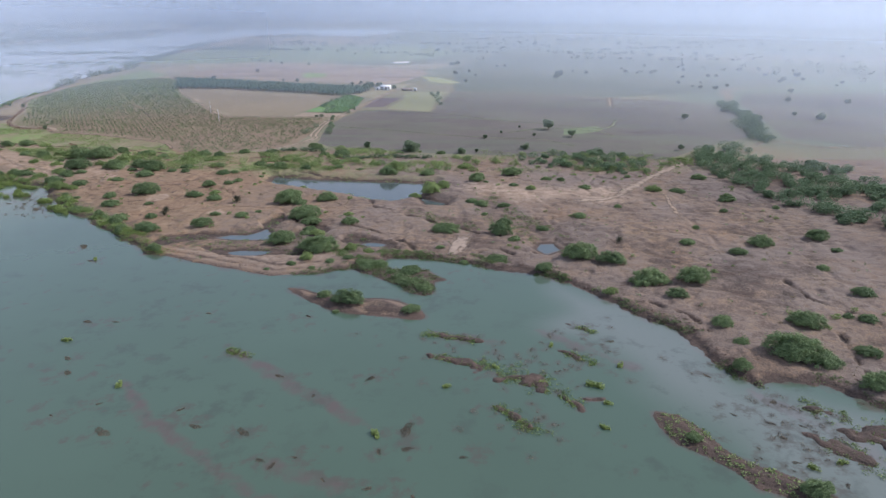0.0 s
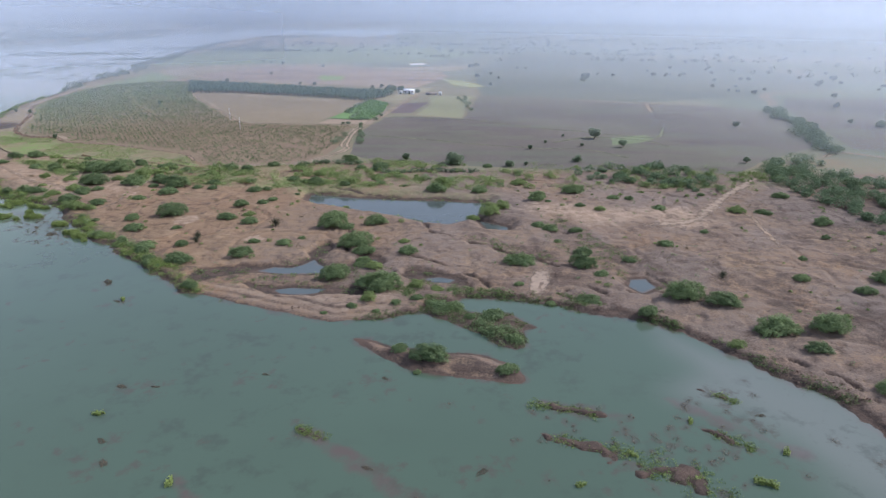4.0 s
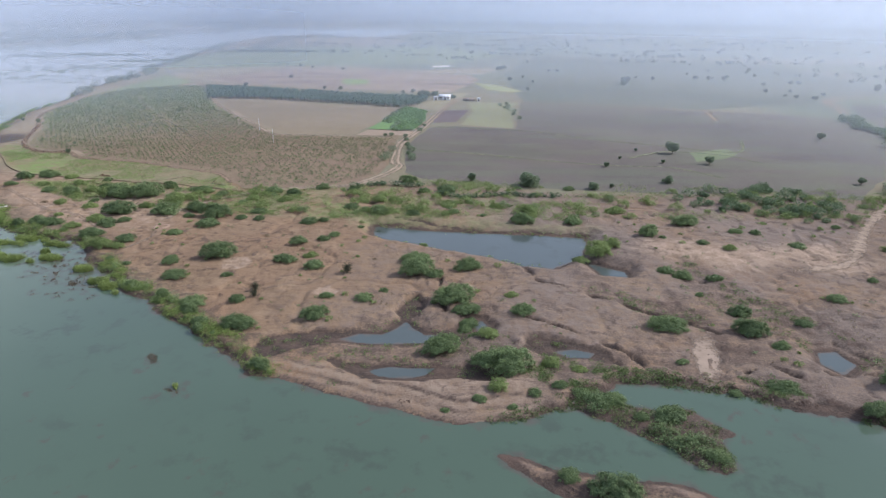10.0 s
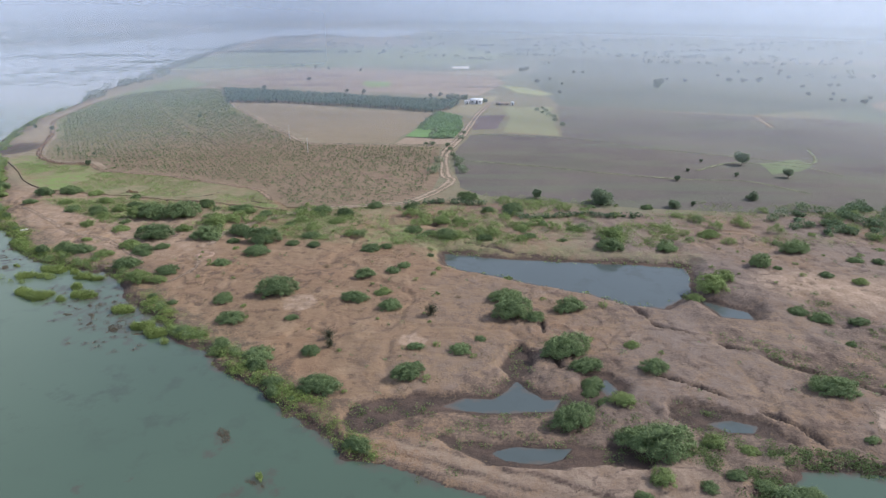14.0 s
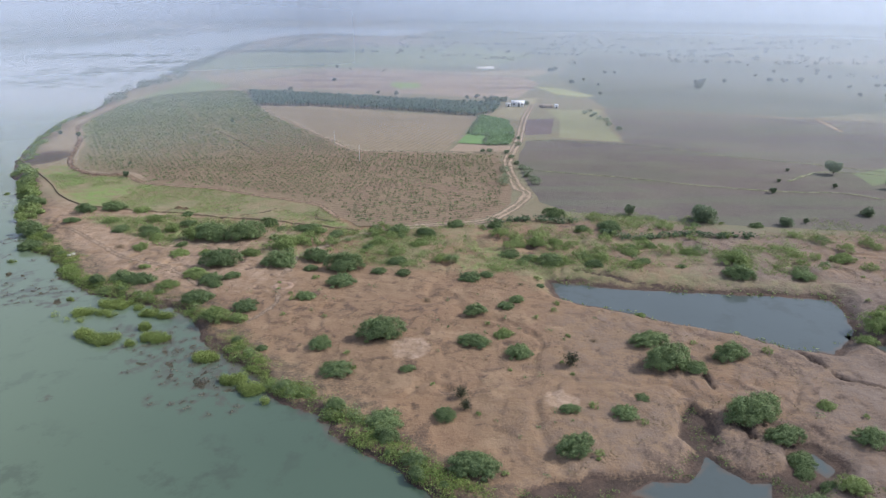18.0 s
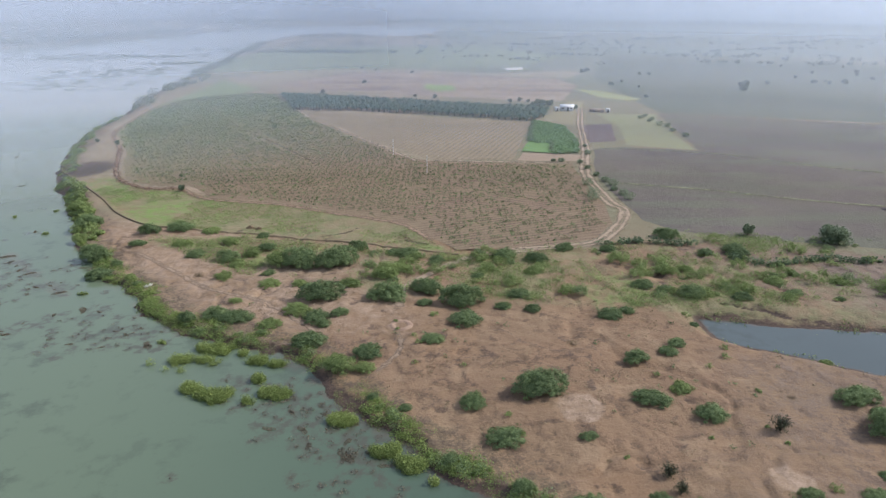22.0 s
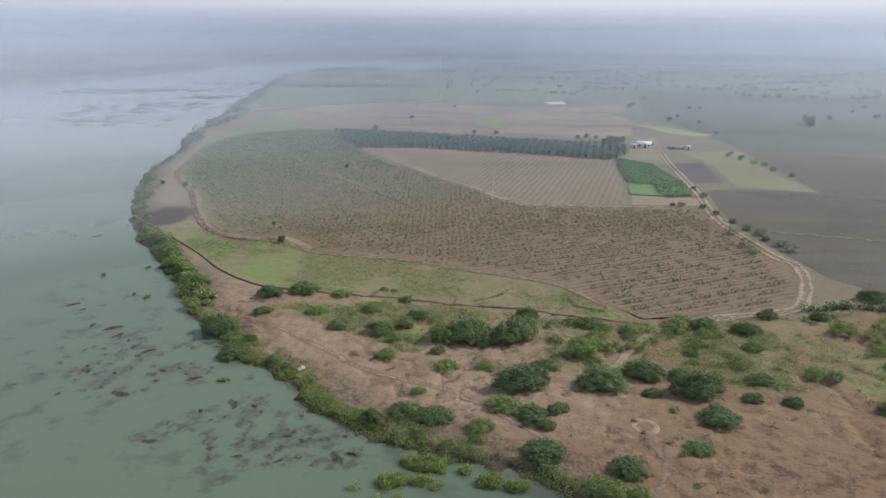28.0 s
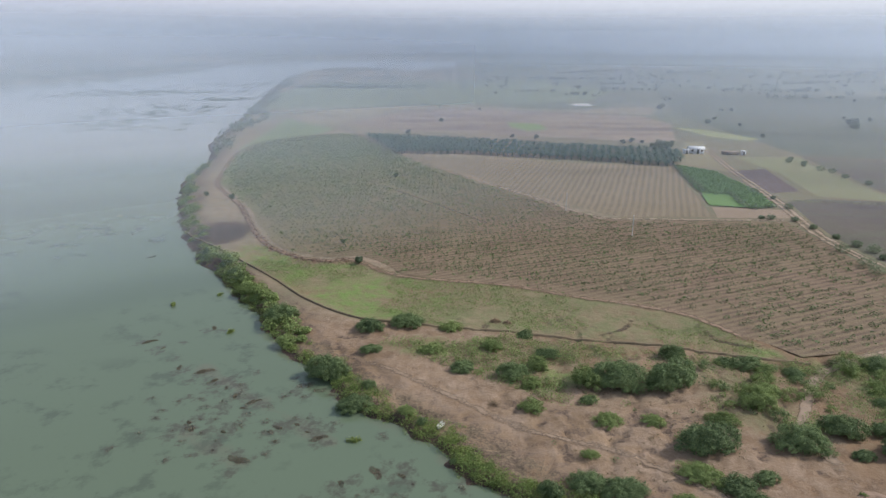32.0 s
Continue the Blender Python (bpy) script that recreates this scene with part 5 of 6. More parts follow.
for b in BUSH_WEST + BUSH_MID_WEST + BUSH_MIDDLE + BUSH_POND + BUSH_SPIT + BUSH_EAST + BUSH_FAR_EAST:
    x, y, w = b
    pale = any(math.hypot(x - p, y - q) < 1.2 for p, q in PALE_SPOTS)
    # some western bushes get paler leaves, imitating the haze over them
    pale = pale or (x < -100 and int(7 * x + 3 * y) % 5 < 2)
    dry = any(math.hypot(x - p, y - q) < 1.2 for p, q in DRY_SPOTS)
    kind = SPARSE if dry else BUSHES[int(rng.integers(6, 9))] if pale else BUSHES[int(rng.integers(0, 6))]
    s = (w / 5.0) ** 0.85 * (1.1 if x < -72 else 1.08 if -45 < x < -24 and 128 < y < 175 else 0.96)
    settle(kind, USED, x, y, s, rng.uniform(-0.5, 0.5) + math.pi * int(rng.integers(0, 2)), float(height(x, y)[0]), s * rng.uniform(0.85, 1.1), rng.uniform(0.98, 1.14))

# the low scrub between the named bushes, and the thicket on the flood bank
def tufts(name, pts, mat, label, category, tall=0.5, per=14, leaf=0.3, spread=0.45, base=None, vary=0.5):
    """One mesh of many low clumps, each a handful of sprays."""
    pts = np.asarray(pts, float)
    z = height(pts[:, 0], pts[:, 1]) if base is None else np.full(len(pts), base)
    s = rng.uniform(1 - vary, 1 + vary, len(pts))
    c = np.repeat(np.column_stack([pts[:, :2], z]), per, axis=0)
    ss = np.repeat(s, per)
    r = np.sqrt(rng.uniform(0, 1, len(c))) * spread * ss
    a = rng.uniform(0, 6.283, len(c))
    c[:, 0] += r * np.cos(a)
    c[:, 1] += r * np.sin(a)
    c[:, 2] += rng.uniform(0.02, 1, len(c)) * tall * ss * (1 - 0.6 * (r / (spread * ss + 1e-6)) ** 2)
    v, f = leaf_quads(c, rng.uniform(0.6, 1.3, len(c)) * leaf * np.sqrt(ss), 0.5, 0.55)
    return tagged(new(name, mesh_np(name, v, f, mat)), label, category, kind="stuff")


def scatter(poly, count, clump=0.0, size=9.0, seed=0):
    p = np.array(poly)
    out = np.zeros((0, 2))
    while len(out) < count:
        q = rng.uniform(p.min(0), p.max(0), (count * 3, 2))
        ok = inside_by(poly, q[:, 0], q[:, 1]) > 0
        if clump:
            ok &= vnoise(q[:, 0], q[:, 1], size, seed) + 0.5 * vnoise(q[:, 0], q[:, 1], size / 3, seed + 1) > clump
        out = np.concatenate([out, q[ok]])
    return out[:count]


def westward(p):
    return p[(p[:, 0] < 0) | (rng.uniform(0, 1, len(p)) < 0.3)]


def dry(p, clear=0.25):
    return p[height(p[:, 0], p[:, 1]) > WATER_Z + clear]


tufts("scrub_undergrowth", dry(westward(np.concatenate([scatter(SCRUB, 600, -0.02, 7, 45), scatter(SCRUB, 450, 0.12, 10, 41)]))), PALE_LEAF, "low light-green scrub between the thorn bushes", "scrub", 1.2, 80, 0.21, 1.0)
tufts("scrub_grass", dry(westward(scatter(SCRUB, 5200, -0.02, 10, 41))), PALE_LEAF, "patchy green grass in the scrub belt", "grass", 0.32, 24, 0.2, 1.0)
BANKLAND = [(-64, 133), (-160, 225), (-100, 222), (90, 200), (90, 90), (60, 80), (40, 100), (0, 130)]
tufts("dry_grass", dry(scatter(BANKLAND, 1500, 0.13, 11, 53), 0.6), DRY_LEAF, "thin dry grass and twigs on bare soil", "grass", 0.2, 7, 0.26, 0.6)
tufts("seedling_scrub", dry(scatter(BANKLAND, 260, 0.0, 11, 57), 0.6), THORN_LEAF, "small scattered seedling bushes on bare soil", "scrub", 0.5, 16, 0.26, 0.42)
# small feathery bushes crowding the scrub belt
BELT = [(-100, 222), (-62, 226), (-40, 232), (30, 226), (90, 220), (88, 200), (60, 198), (20, 200), (-10, 199), (-52, 202), (-66, 201), (-100, 208), (-128, 214), (-140, 226)]
def bush_mass(name, pts, mat, label, lo, hi, leaves=900):
    """Small bushes too many to count, in one mesh: each a heap of tufted heads."""
    cs, ns = [], []
    for x, y in pts:
        w, z = rng.uniform(lo, hi) * 0.5, float(height(x, y)[0])
        k = 26
        a, e = rng.uniform(0, 6.283, k), np.arcsin(rng.uniform(0.0, 1.0, k))
        r = rng.uniform(0.55, 1.1, k)
        hd = np.column_stack([np.cos(a) * np.cos(e) * r, np.sin(a) * np.cos(e) * r, 0.16 + 0.7 * np.sin(e) * r]) * w
        hd = np.repeat(hd, max(6, int(leaves * w * w / 1.4 / k)), axis=0)
        d = rng.normal(size=hd.shape) + (0, 0, 0.4)
        d /= np.linalg.norm(d, axis=1, keepdims=True)
        p = hd + d * (rng.uniform(0.2, 1, len(hd)) ** 0.5 * 0.3 * w)[:, None]
        p[:, 2] = np.maximum(p[:, 2], 0.04)
        cs.append(p + (x, y, z)), ns.append(d + 0.5 * hd / w)
    c = np.concatenate(cs)
    v, f = spray_quads(c, np.concatenate(ns), rng.uniform(0.10, 0.24, len(c)), 0.45)
    return tagged(new(name, mesh_np(name, v, f, mat)), label, "scrub", kind="stuff")


belt = np.concatenate([scatter(BELT, 130, 0.04, 12, 49), scatter(BELT, 40)])
bush_mass("belt_scrub", belt[::4], THORN_LEAF, "dark small thorn bushes in the scrub belt", 1.2, 3.6)
bush_mass("feathery_scrub", np.concatenate([belt[1::4], belt[2::4], belt[3::4]]), PALE_LEAF, "light green feathery bushes crowding the scrub belt", 1.0, 4.0)
BANKSIDE = [(-66, 140), (-150, 226), (-100, 216), (85, 196), (86, 96), (60, 92), (40, 108), (20, 124), (-10, 132)]
bush_mass("seedling_bushes", dry(scatter(BANKSIDE, 110, 0.05, 14, 51), 0.5), PALE_LEAF, "small scattered seedling bushes on bare soil", 0.5, 1.7)
# marsh plants along the water's edge
shore_pts = bezier([(x, y, 0) for x, y in SHORE_NEAR[31:] + SHORE_BEND[:21]], 0.35)
marsh = np.array([(p.x, p.y) for p in shore_pts])
marsh = np.repeat(marsh, 6, axis=0)
marsh = marsh[(vnoise(marsh[:, 0], marsh[:, 1], 13.0, 60) > -0.32)]
push = rng.uniform(0.0, 1.0, len(marsh)) ** 1.3 * (3.6 + 4.2 * vnoise(marsh[:, 0], marsh[:, 1], 9.0, 59))
marsh = marsh + np.column_stack([push * 0.75, push * 0.66]) + rng.normal(0, 0.5, marsh.shape)
clumps = vnoise(marsh[:, 0], marsh[:, 1], 4.2, 61) + 0.5 * vnoise(marsh[:, 0], marsh[:, 1], 1.5, 62)
sort = vnoise(marsh[:, 0], marsh[:, 1], 7.0, 58) + 0.4 * vnoise(marsh[:, 0], marsh[:, 1], 2.4, 57)
rich = 0.20 * smooth(-marsh[:, 0], 124, 134)  # denser beyond the reed beds
lush_leaf = leaf_material("lush_bank_plants", (0.095, 0.150, 0.038), (0.235, 0.295, 0.085))
tufts("marsh_plants", dry(marsh[(clumps + rich > 0.04) & (sort < 0.06)], 0.05), MARSH_LEAF, "green marsh plants along the river's edge", "marsh plants", 0.55, 60, 0.16, 0.6, None, 0.75)
tufts("marsh_grass", dry(marsh[(clumps + rich > 0.0) & (sort > 0.06)], 0.05), lush_leaf, "pale yellow-green grass mounds along the river's edge", "marsh plants", 0.5, 60, 0.15, 0.65, None, 0.75)
tufts("creeping_weed", dry(marsh[clumps > -0.2][::2] + rng.normal(0, 0.7, marsh[clumps > -0.2][::2].shape), 0.0), MARSH_LEAF, "thin green creeping plants on wet mud", "marsh plants", 0.16, 30, 0.16, 0.75)
tufts("marsh_shrubs", dry(marsh[(sort < -0.10) & (clumps > 0.04)][::5], 0.1), THORN_LEAF, "dark green low shrubs along the river's edge", "shrubs", 1.1, 130, 0.18, 0.7)
edge_pts = marsh[(clumps > 0.1)][::31]
for x, y in edge_pts[height(edge_pts[:, 0], edge_pts[:, 1]) > WATER_Z + 0.2]:
    k = rng.uniform(0.22, 0.5)
    settle(BUSHES[int(rng.integers(0, 9))], USED, x, y, k, rng.uniform(0, 6.28), float(height(x, y)[0]), k * 1.15)
spit = scatter([(-6.5 + 1.02 * (x + 6.5), 118 + 1.02 * (y - 118)) for x, y in GREEN_SPIT], 520, -0.45, 5, 67)
tufts("spit_plants", dry(spit[::2], 0.02), SHORE_LEAF, "green plants covering the low spit", "marsh plants", 0.4, 34, 0.18, 0.6)
tufts("spit_shrubs", dry(spit[(vnoise(spit[:, 0], spit[:, 1], 4.0, 77) > -0.06)][::3], 0.05), THORN_LEAF, "dark green shrubs along the low spit", "shrubs", 1.25, 120, 0.2, 0.8)
fringe = np.array([(p.x, p.y) for p in bezier([(x, y, 0) for x, y in SHORE_NEAR[4:32]], 0.5)])
fringe = np.repeat(fringe, 4, axis=0) + rng.normal(0.5, 0.8, (4 * len(fringe), 2))
fringe = fringe[vnoise(fringe[:, 0], fringe[:, 1], 7.0, 69) + 0.4 * vnoise(fringe[:, 0], fringe[:, 1], 2.0, 70) > 0.08]
tufts("shore_fringe", dry(fringe, -0.1), SHORE_LEAF, "dark green fringe of plants on the muddy shore", "marsh plants", 0.3, 24, 0.19, 0.5)
clod = np.array([(p.x, p.y) for p in bezier([(x, y, 0) for x, y in SHORE_NEAR[4:36]], 0.6)])
clod = np.repeat(clod, 2, axis=0) + rng.normal(0.8, 1.1, (2 * len(clod), 2))
tufts("shore_clods", dry(clod[vnoise(clod[:, 0], clod[:, 1], 4.0, 68) > 0.05], 0.02), leaf_material("dark_mud_clods", (0.075, 0.052, 0.042), (0.135, 0.090, 0.068)), "dark muddy clods along the washed shore", "clods", 0.25, 7, 0.36, 0.4)
damp = np.concatenate([scatter(MUD[0], 170, 0.0, 5, 64), scatter(MUD[1], 40, 0.0, 4, 65), scatter(MUD[2], 170, -0.05, 6, 66), scatter(MUD[3], 60, 0.0, 5, 64)])
tufts("damp_ground_plants", dry(damp, 0.08), SHORE_LEAF, "green plants on the damp mud round the pools", "marsh plants", 0.5, 34, 0.2, 0.7)
low_edge = [(-26, 131), (-18, 134), (-10, 132), (6, 130), (16, 124.5), (26, 118), (24, 115), (4, 124), (-18, 125)]
tufts("shore_plants", dry(scatter(low_edge, 560, -0.05, 6, 71), 0.05), SHORE_LEAF, "green plants round the shore pools", "marsh plants", 0.35, 30, 0.20, 0.6)
LAWN_LEAF = leaf_material("lawn_blades", (0.13, 0.20, 0.055), (0.20, 0.265, 0.095))
tufts("lawn_grass", scatter(LAWN, 4200, -0.02, 11, 31), LAWN_LEAF, "fresh green grass behind the bund", "grass", 0.12, 7, 0.2, 0.8)
pond_rim = bezier([(x, y, 0) for x, y in PONDS[0]], 0.8)
rim = np.array([(p.x, p.y) for p in pond_rim]) + rng.normal(0, 0.9, (len(pond_rim), 2))
tufts("pond_plants", rim[vnoise(rim[:, 0], rim[:, 1], 6.0, 79) > -0.05], PALE_LEAF, "green plants round the pond's rim", "marsh plants", 0.6, 12, 0.34, 0.6)

THICKET_LEAF = leaf_material("thicket_leaves", (0.060, 0.100, 0.055), (0.135, 0.190, 0.098))
THICKET = [(91, 232), (110, 243), (117, 212), (150, 196), (200, 196), (200, 150), (135, 140), (106.6, 144), (99.8, 149), (95, 157), (92.4, 169), (85.8, 188), (85.3, 209)]
# ---------------------------------------------------------------- field trees
TREES = [tree("field_tree", TREE_LEAF, 6.8, 7.4, "dark round-crowned tree standing in the field"), tree("field_tree", TREE_LEAF, 6.0, 8.4, "broad dark tree standing in the field"), tree("field_tree", TREE_LEAF, 5.4, 5.0, "small upright tree at the field edge")]
FIELD_TREES = [(-11.5, 231.5, 7.5), (-28.4, 236.1, 3), (6.6, 228.5, 5), (12, 230, 3), (122.8, 211.5, 6), (45, 277.1, 6.5), (52.3, 260.8, 6.5), (16.5, 256, 4), (113.7, 305.6, 6.5), (180, 309.2, 7), (172.3, 318.6, 5), (226.6, 365.9, 5.5), (140, 288, 6), (-168.5, 271.0, 3.9), (-173.8, 284.9, 2.4), (-165.3, 362.8, 4), (-214, 330, 4.2), (-223.2, 334, 3.5), (30, 236, 5), (37, 262, 3), (24, 268, 2.5), (33, 281, 2.5), (83.4, 493.8, 7.5), (19.9, 531, 5), (24, 505, 4), (88, 236, 5)]
for x, y, w in FIELD_TREES:
    k = TREES[2] if w < 4.5 else TREES[int(rng.integers(0, 2))]
    s = w / (5.8 if w < 4.5 else 9.6)
    settle(k, USED, x, y, s, rng.uniform(0, 6.28), float(height(x, y)[0]))
FAR_TREE = [tree("distant_tree", HAZED_LEAF, 7.0, 8.5, "green tree far off, leaf colour paled for haze", 1500, 9, 0.9, "tree", "distant trees"), tree("distant_tree", HAZED_LEAF, 8.0, 8.0, "green tree far off, leaf colour paled for haze", 1500, 9, 0.9, "tree", "distant trees")]
DISTANT_TREES = [(247.7, 483), (268.7, 504), (179.4, 461), (150.9, 564), (158.5, 540), (172.6, 541), (205.7, 584), (131.4, 688), (-249, 637), (-182.5, 631), (-172.5, 622), (-159.3, 611), (-147.5, 602), (-120, 588), (-147, 522), (-112, 459.5), (-101, 453), (-61.8, 440), (-56, 445), (-52, 442), (-165, 472), (281.8, 467), (190.6, 444), (340.9, 530), (87, 502), (112.6, 525), (139.6, 720), (145, 530), (153, 526), (164.5, 527), (179, 595), (216, 662), (160.4, 538), (169, 538), (214, 598), (200, 556), (163, 459), (166, 440), (168, 431), (175, 424), (200.7, 503), (274, 812), (219, 781), (8.5, 513), (15, 460), (46, 581), (53, 581), (-20, 705), (-9, 799), (179, 496), (285, 757), (289, 728), (313, 717), (349, 756), (104, 537), (-131, 942), (-123, 769), (-96, 719), (208, 506), (238, 468), (217, 411), (263, 484), (267, 448), (142, 709), (229, 641), (186, 656), (251, 517), (194, 368), (6, 590), (9, 597), (12, 602), (-76, 739), (-70, 741), (-63, 744), (-55, 747)]
for x, y in DISTANT_TREES:
    settle(FAR_TREE[int(rng.integers(0, 2))], USED, x, y, 1.15 if (x, y) == (87, 502) else rng.uniform(0.45, 0.8), rng.uniform(0, 6.28), float(height(x, y)[0]))
ROADSIDE = [(-52.3, 304.6), (-51.5, 297), (-50.5, 288.6), (-49.5, 282), (-48.3, 277.5), (-49.2, 272.5), (-47.9, 268), (-47.6, 264), (-58, 306.5), (-60.5, 306.9), (-55.5, 278), (-56.2, 268), (-57, 263), (-45.5, 330), (-47, 318), (-47.5, 338), (-7.5, 392.2), (-3.8, 387.9), (-6, 384), (-4.4, 375.2), (-2.2, 371.3), (-3.5, 361.2), (-1.8, 350.7), (-3.7, 398)]
# creek trees and far woods
creek = np.array([(p.x, p.y) for p in bezier([(126, 255, 0), (132, 272, 0), (138, 293, 0), (146, 314, 0), (149, 332, 0), (155, 358, 0)], 1.2)])
def woods(name, pts, mat, label, tall, leaf, per):
    """Far trees in one mesh: lumpy crowns of sprays reaching to the ground."""
    pts = np.asarray(pts, float)
    z = height(pts[:, 0], pts[:, 1])
    s = rng.uniform(0.5, 1.25, len(pts))
    c = np.repeat(np.column_stack([pts, z]), per, axis=0)
    ss = np.repeat(s, per)
    d = rng.normal(size=(len(c), 3))
    d /= np.linalg.norm(d, axis=1, keepdims=True)
    d *= (rng.uniform(0.05, 1, len(c)) ** 0.4)[:, None]
    c += d * np.column_stack([ss, ss, ss * 0.62]) * tall * 0.6
    c[:, 2] = np.maximum(c[:, 2] + ss * tall * 0.34, np.repeat(z, per) + 0.05)
    v, f = leaf_quads(c, rng.uniform(0.6, 1.4, len(c)) * leaf, 0.4, 0.7)
    return tagged(new(name, mesh_np(name, v, f, mat)), label, "trees", kind="stuff")


woods("thicket", scatter(THICKET, 560, -0.3, 14, 83), THICKET_LEAF, "dense green thorn thicket on the flood bank", 3.6, 0.34, 360)
woods("thicket_fringe", scatter([(24.3, 215.7), (32.0, 209.7), (43.3, 206.7), (52.7, 203.8), (59.9, 197.1), (69.7, 207.4), (67.9, 222.9), (59.7, 231.2), (49.0, 235.0), (35.7, 226.5)], 64, 0.0, 6, 85), THICKET_LEAF, "fringe of dark thorn scrub below the field", 3.0, 0.34, 260)
woods("roadside_shrubs", np.array(ROADSIDE), TREE_LEAF, "dark shrubs along the dirt road", 2.6, 0.26, 420)
woods("creek_trees", creek + rng.normal(0, 2.6, creek.shape), THICKET_LEAF, "dense trees lining a dry creek", 3.9, 0.5, 240)
hedge_row = np.array([(p.x, p.y) for p in bezier([(-38.6, 222, 0), (-31.9, 219, 0), (-19.2, 220.6, 0), (-11.9, 219.5, 0), (-5, 220, 0)], 0.9)] + [(p.x, p.y) for p in bezier([(-62, 230, 0), (-52, 230.6, 0), (-43.6, 229, 0)], 0.9)])
woods("hedge_row", hedge_row + rng.normal(0, 0.5, hedge_row.shape), THICKET_LEAF, "dark low hedge below the ploughed field", 1.9, 0.4, 60)
bank_line = bezier([(-249, 424, 0), (-257, 447, 0), (-262, 497, 0), (-270, 552, 0), (-279, 606, 0), (-287, 674, 0), (-300, 764, 0), (-326, 941, 0)], 3.0)
bl = np.array([(p.x + 5, p.y) for p in bank_line]) + rng.normal(0, 3.0, (len(bank_line), 2))
bl = bl[(vnoise(bl[:, 0], bl[:, 1], 30.0, 87) > -0.05)]
woods("bank_trees", bl, HAZED_LEAF, "line of haze-paled trees along the far river bank", 6.0, 0.9, 90)
far_area = [(-300, 780), (-300, 1140), (-90, 1260), (300, 1900), (1300, 1900), (900, 380), (300, 440), (190, 600), (-20, 660), (-60, 760)]
near_shore = np.array([(p.x, p.y) for p in bezier([(-176, 234, 0), (-184, 246, 0), (-197, 267, 0), (-206, 279, 0)], 1.6)]) + (2.2, 0.8)
woods("bank_shrubs", near_shore + rng.normal(0, 0.8, near_shore.shape), PALE_LEAF, "dark green shrubs crowding the river bank", 2.6, 0.34, 260)
upper_shore = np.array([(p.x, p.y) for p in bezier([(-212, 291, 0), (-222, 312, 0), (-231, 337, 0), (-239, 365, 0), (-241.5, 388, 0), (-247, 420, 0)], 3.2)]) + (1.5, 0.5)
woods("upper_bank_shrubs", (upper_shore + rng.normal(0, 0.9, upper_shore.shape))[::2], THORN_LEAF, "scattered shrubs along the upper river bank", 1.8, 0.34, 90)
lines = []
for k in range(46):  # field hedges, mostly across the view
    ax, ay, bl_, bt = rng.uniform(-280, 900), rng.uniform(680, 1800), rng.uniform(40, 170), rng.normal(0.1, 0.25)
    u = np.sort(rng.uniform(0, 1, int(bl_ / 5)))
    lines.append(np.column_stack([ax + u * bl_ * math.cos(bt), ay + u * bl_ * math.sin(bt)]) + rng.normal(0, 2.0, (len(u), 2)))
lines = np.concatenate(lines)
lines = lines[inside_by(far_area, lines[:, 0], lines[:, 1]) > 0]
woods("far_hedges", lines, HAZED_LEAF, "dark field hedges in the hazy distance", 5.0, 1.2, 40)
woods("far_woods", np.concatenate([scatter(far_area, 520, 0.14, 90, 89), scatter(far_area, 260)]), HAZED_LEAF, "scattered haze-paled trees in the hazy distance", 7.0, 1.4, 40)
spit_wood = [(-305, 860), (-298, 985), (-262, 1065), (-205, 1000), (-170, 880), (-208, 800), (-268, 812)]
woods("river_bend_woods", np.concatenate([scatter(spit_wood, 90, 0.1, 30, 94), np.column_stack([np.linspace(-288, -180, 60), 790 + rng.normal(0, 2.5, 60)]), scatter([(-330, 1150), (-228, 1230), (-216, 1150), (-295, 1065)], 90)]), HAZED_LEAF, "low woods on the inside of the river bend", 3.4, 1.0, 44)
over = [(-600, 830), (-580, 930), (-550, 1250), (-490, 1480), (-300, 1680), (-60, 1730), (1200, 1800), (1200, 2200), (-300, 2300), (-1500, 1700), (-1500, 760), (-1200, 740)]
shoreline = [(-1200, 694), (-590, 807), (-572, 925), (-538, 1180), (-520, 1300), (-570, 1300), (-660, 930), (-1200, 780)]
woods("far_shore_woods", scatter(shoreline, 520, -0.3, 60, 92), HAZED_LEAF, "dense trees lining the opposite river bank", 10.0, 2.0, 40)
woods("far_bank_woods", scatter(over, 1900, -0.1, 150, 91), HAZED_LEAF, "hazy woods on the opposite river bank", 11.0, 2.4, 36)

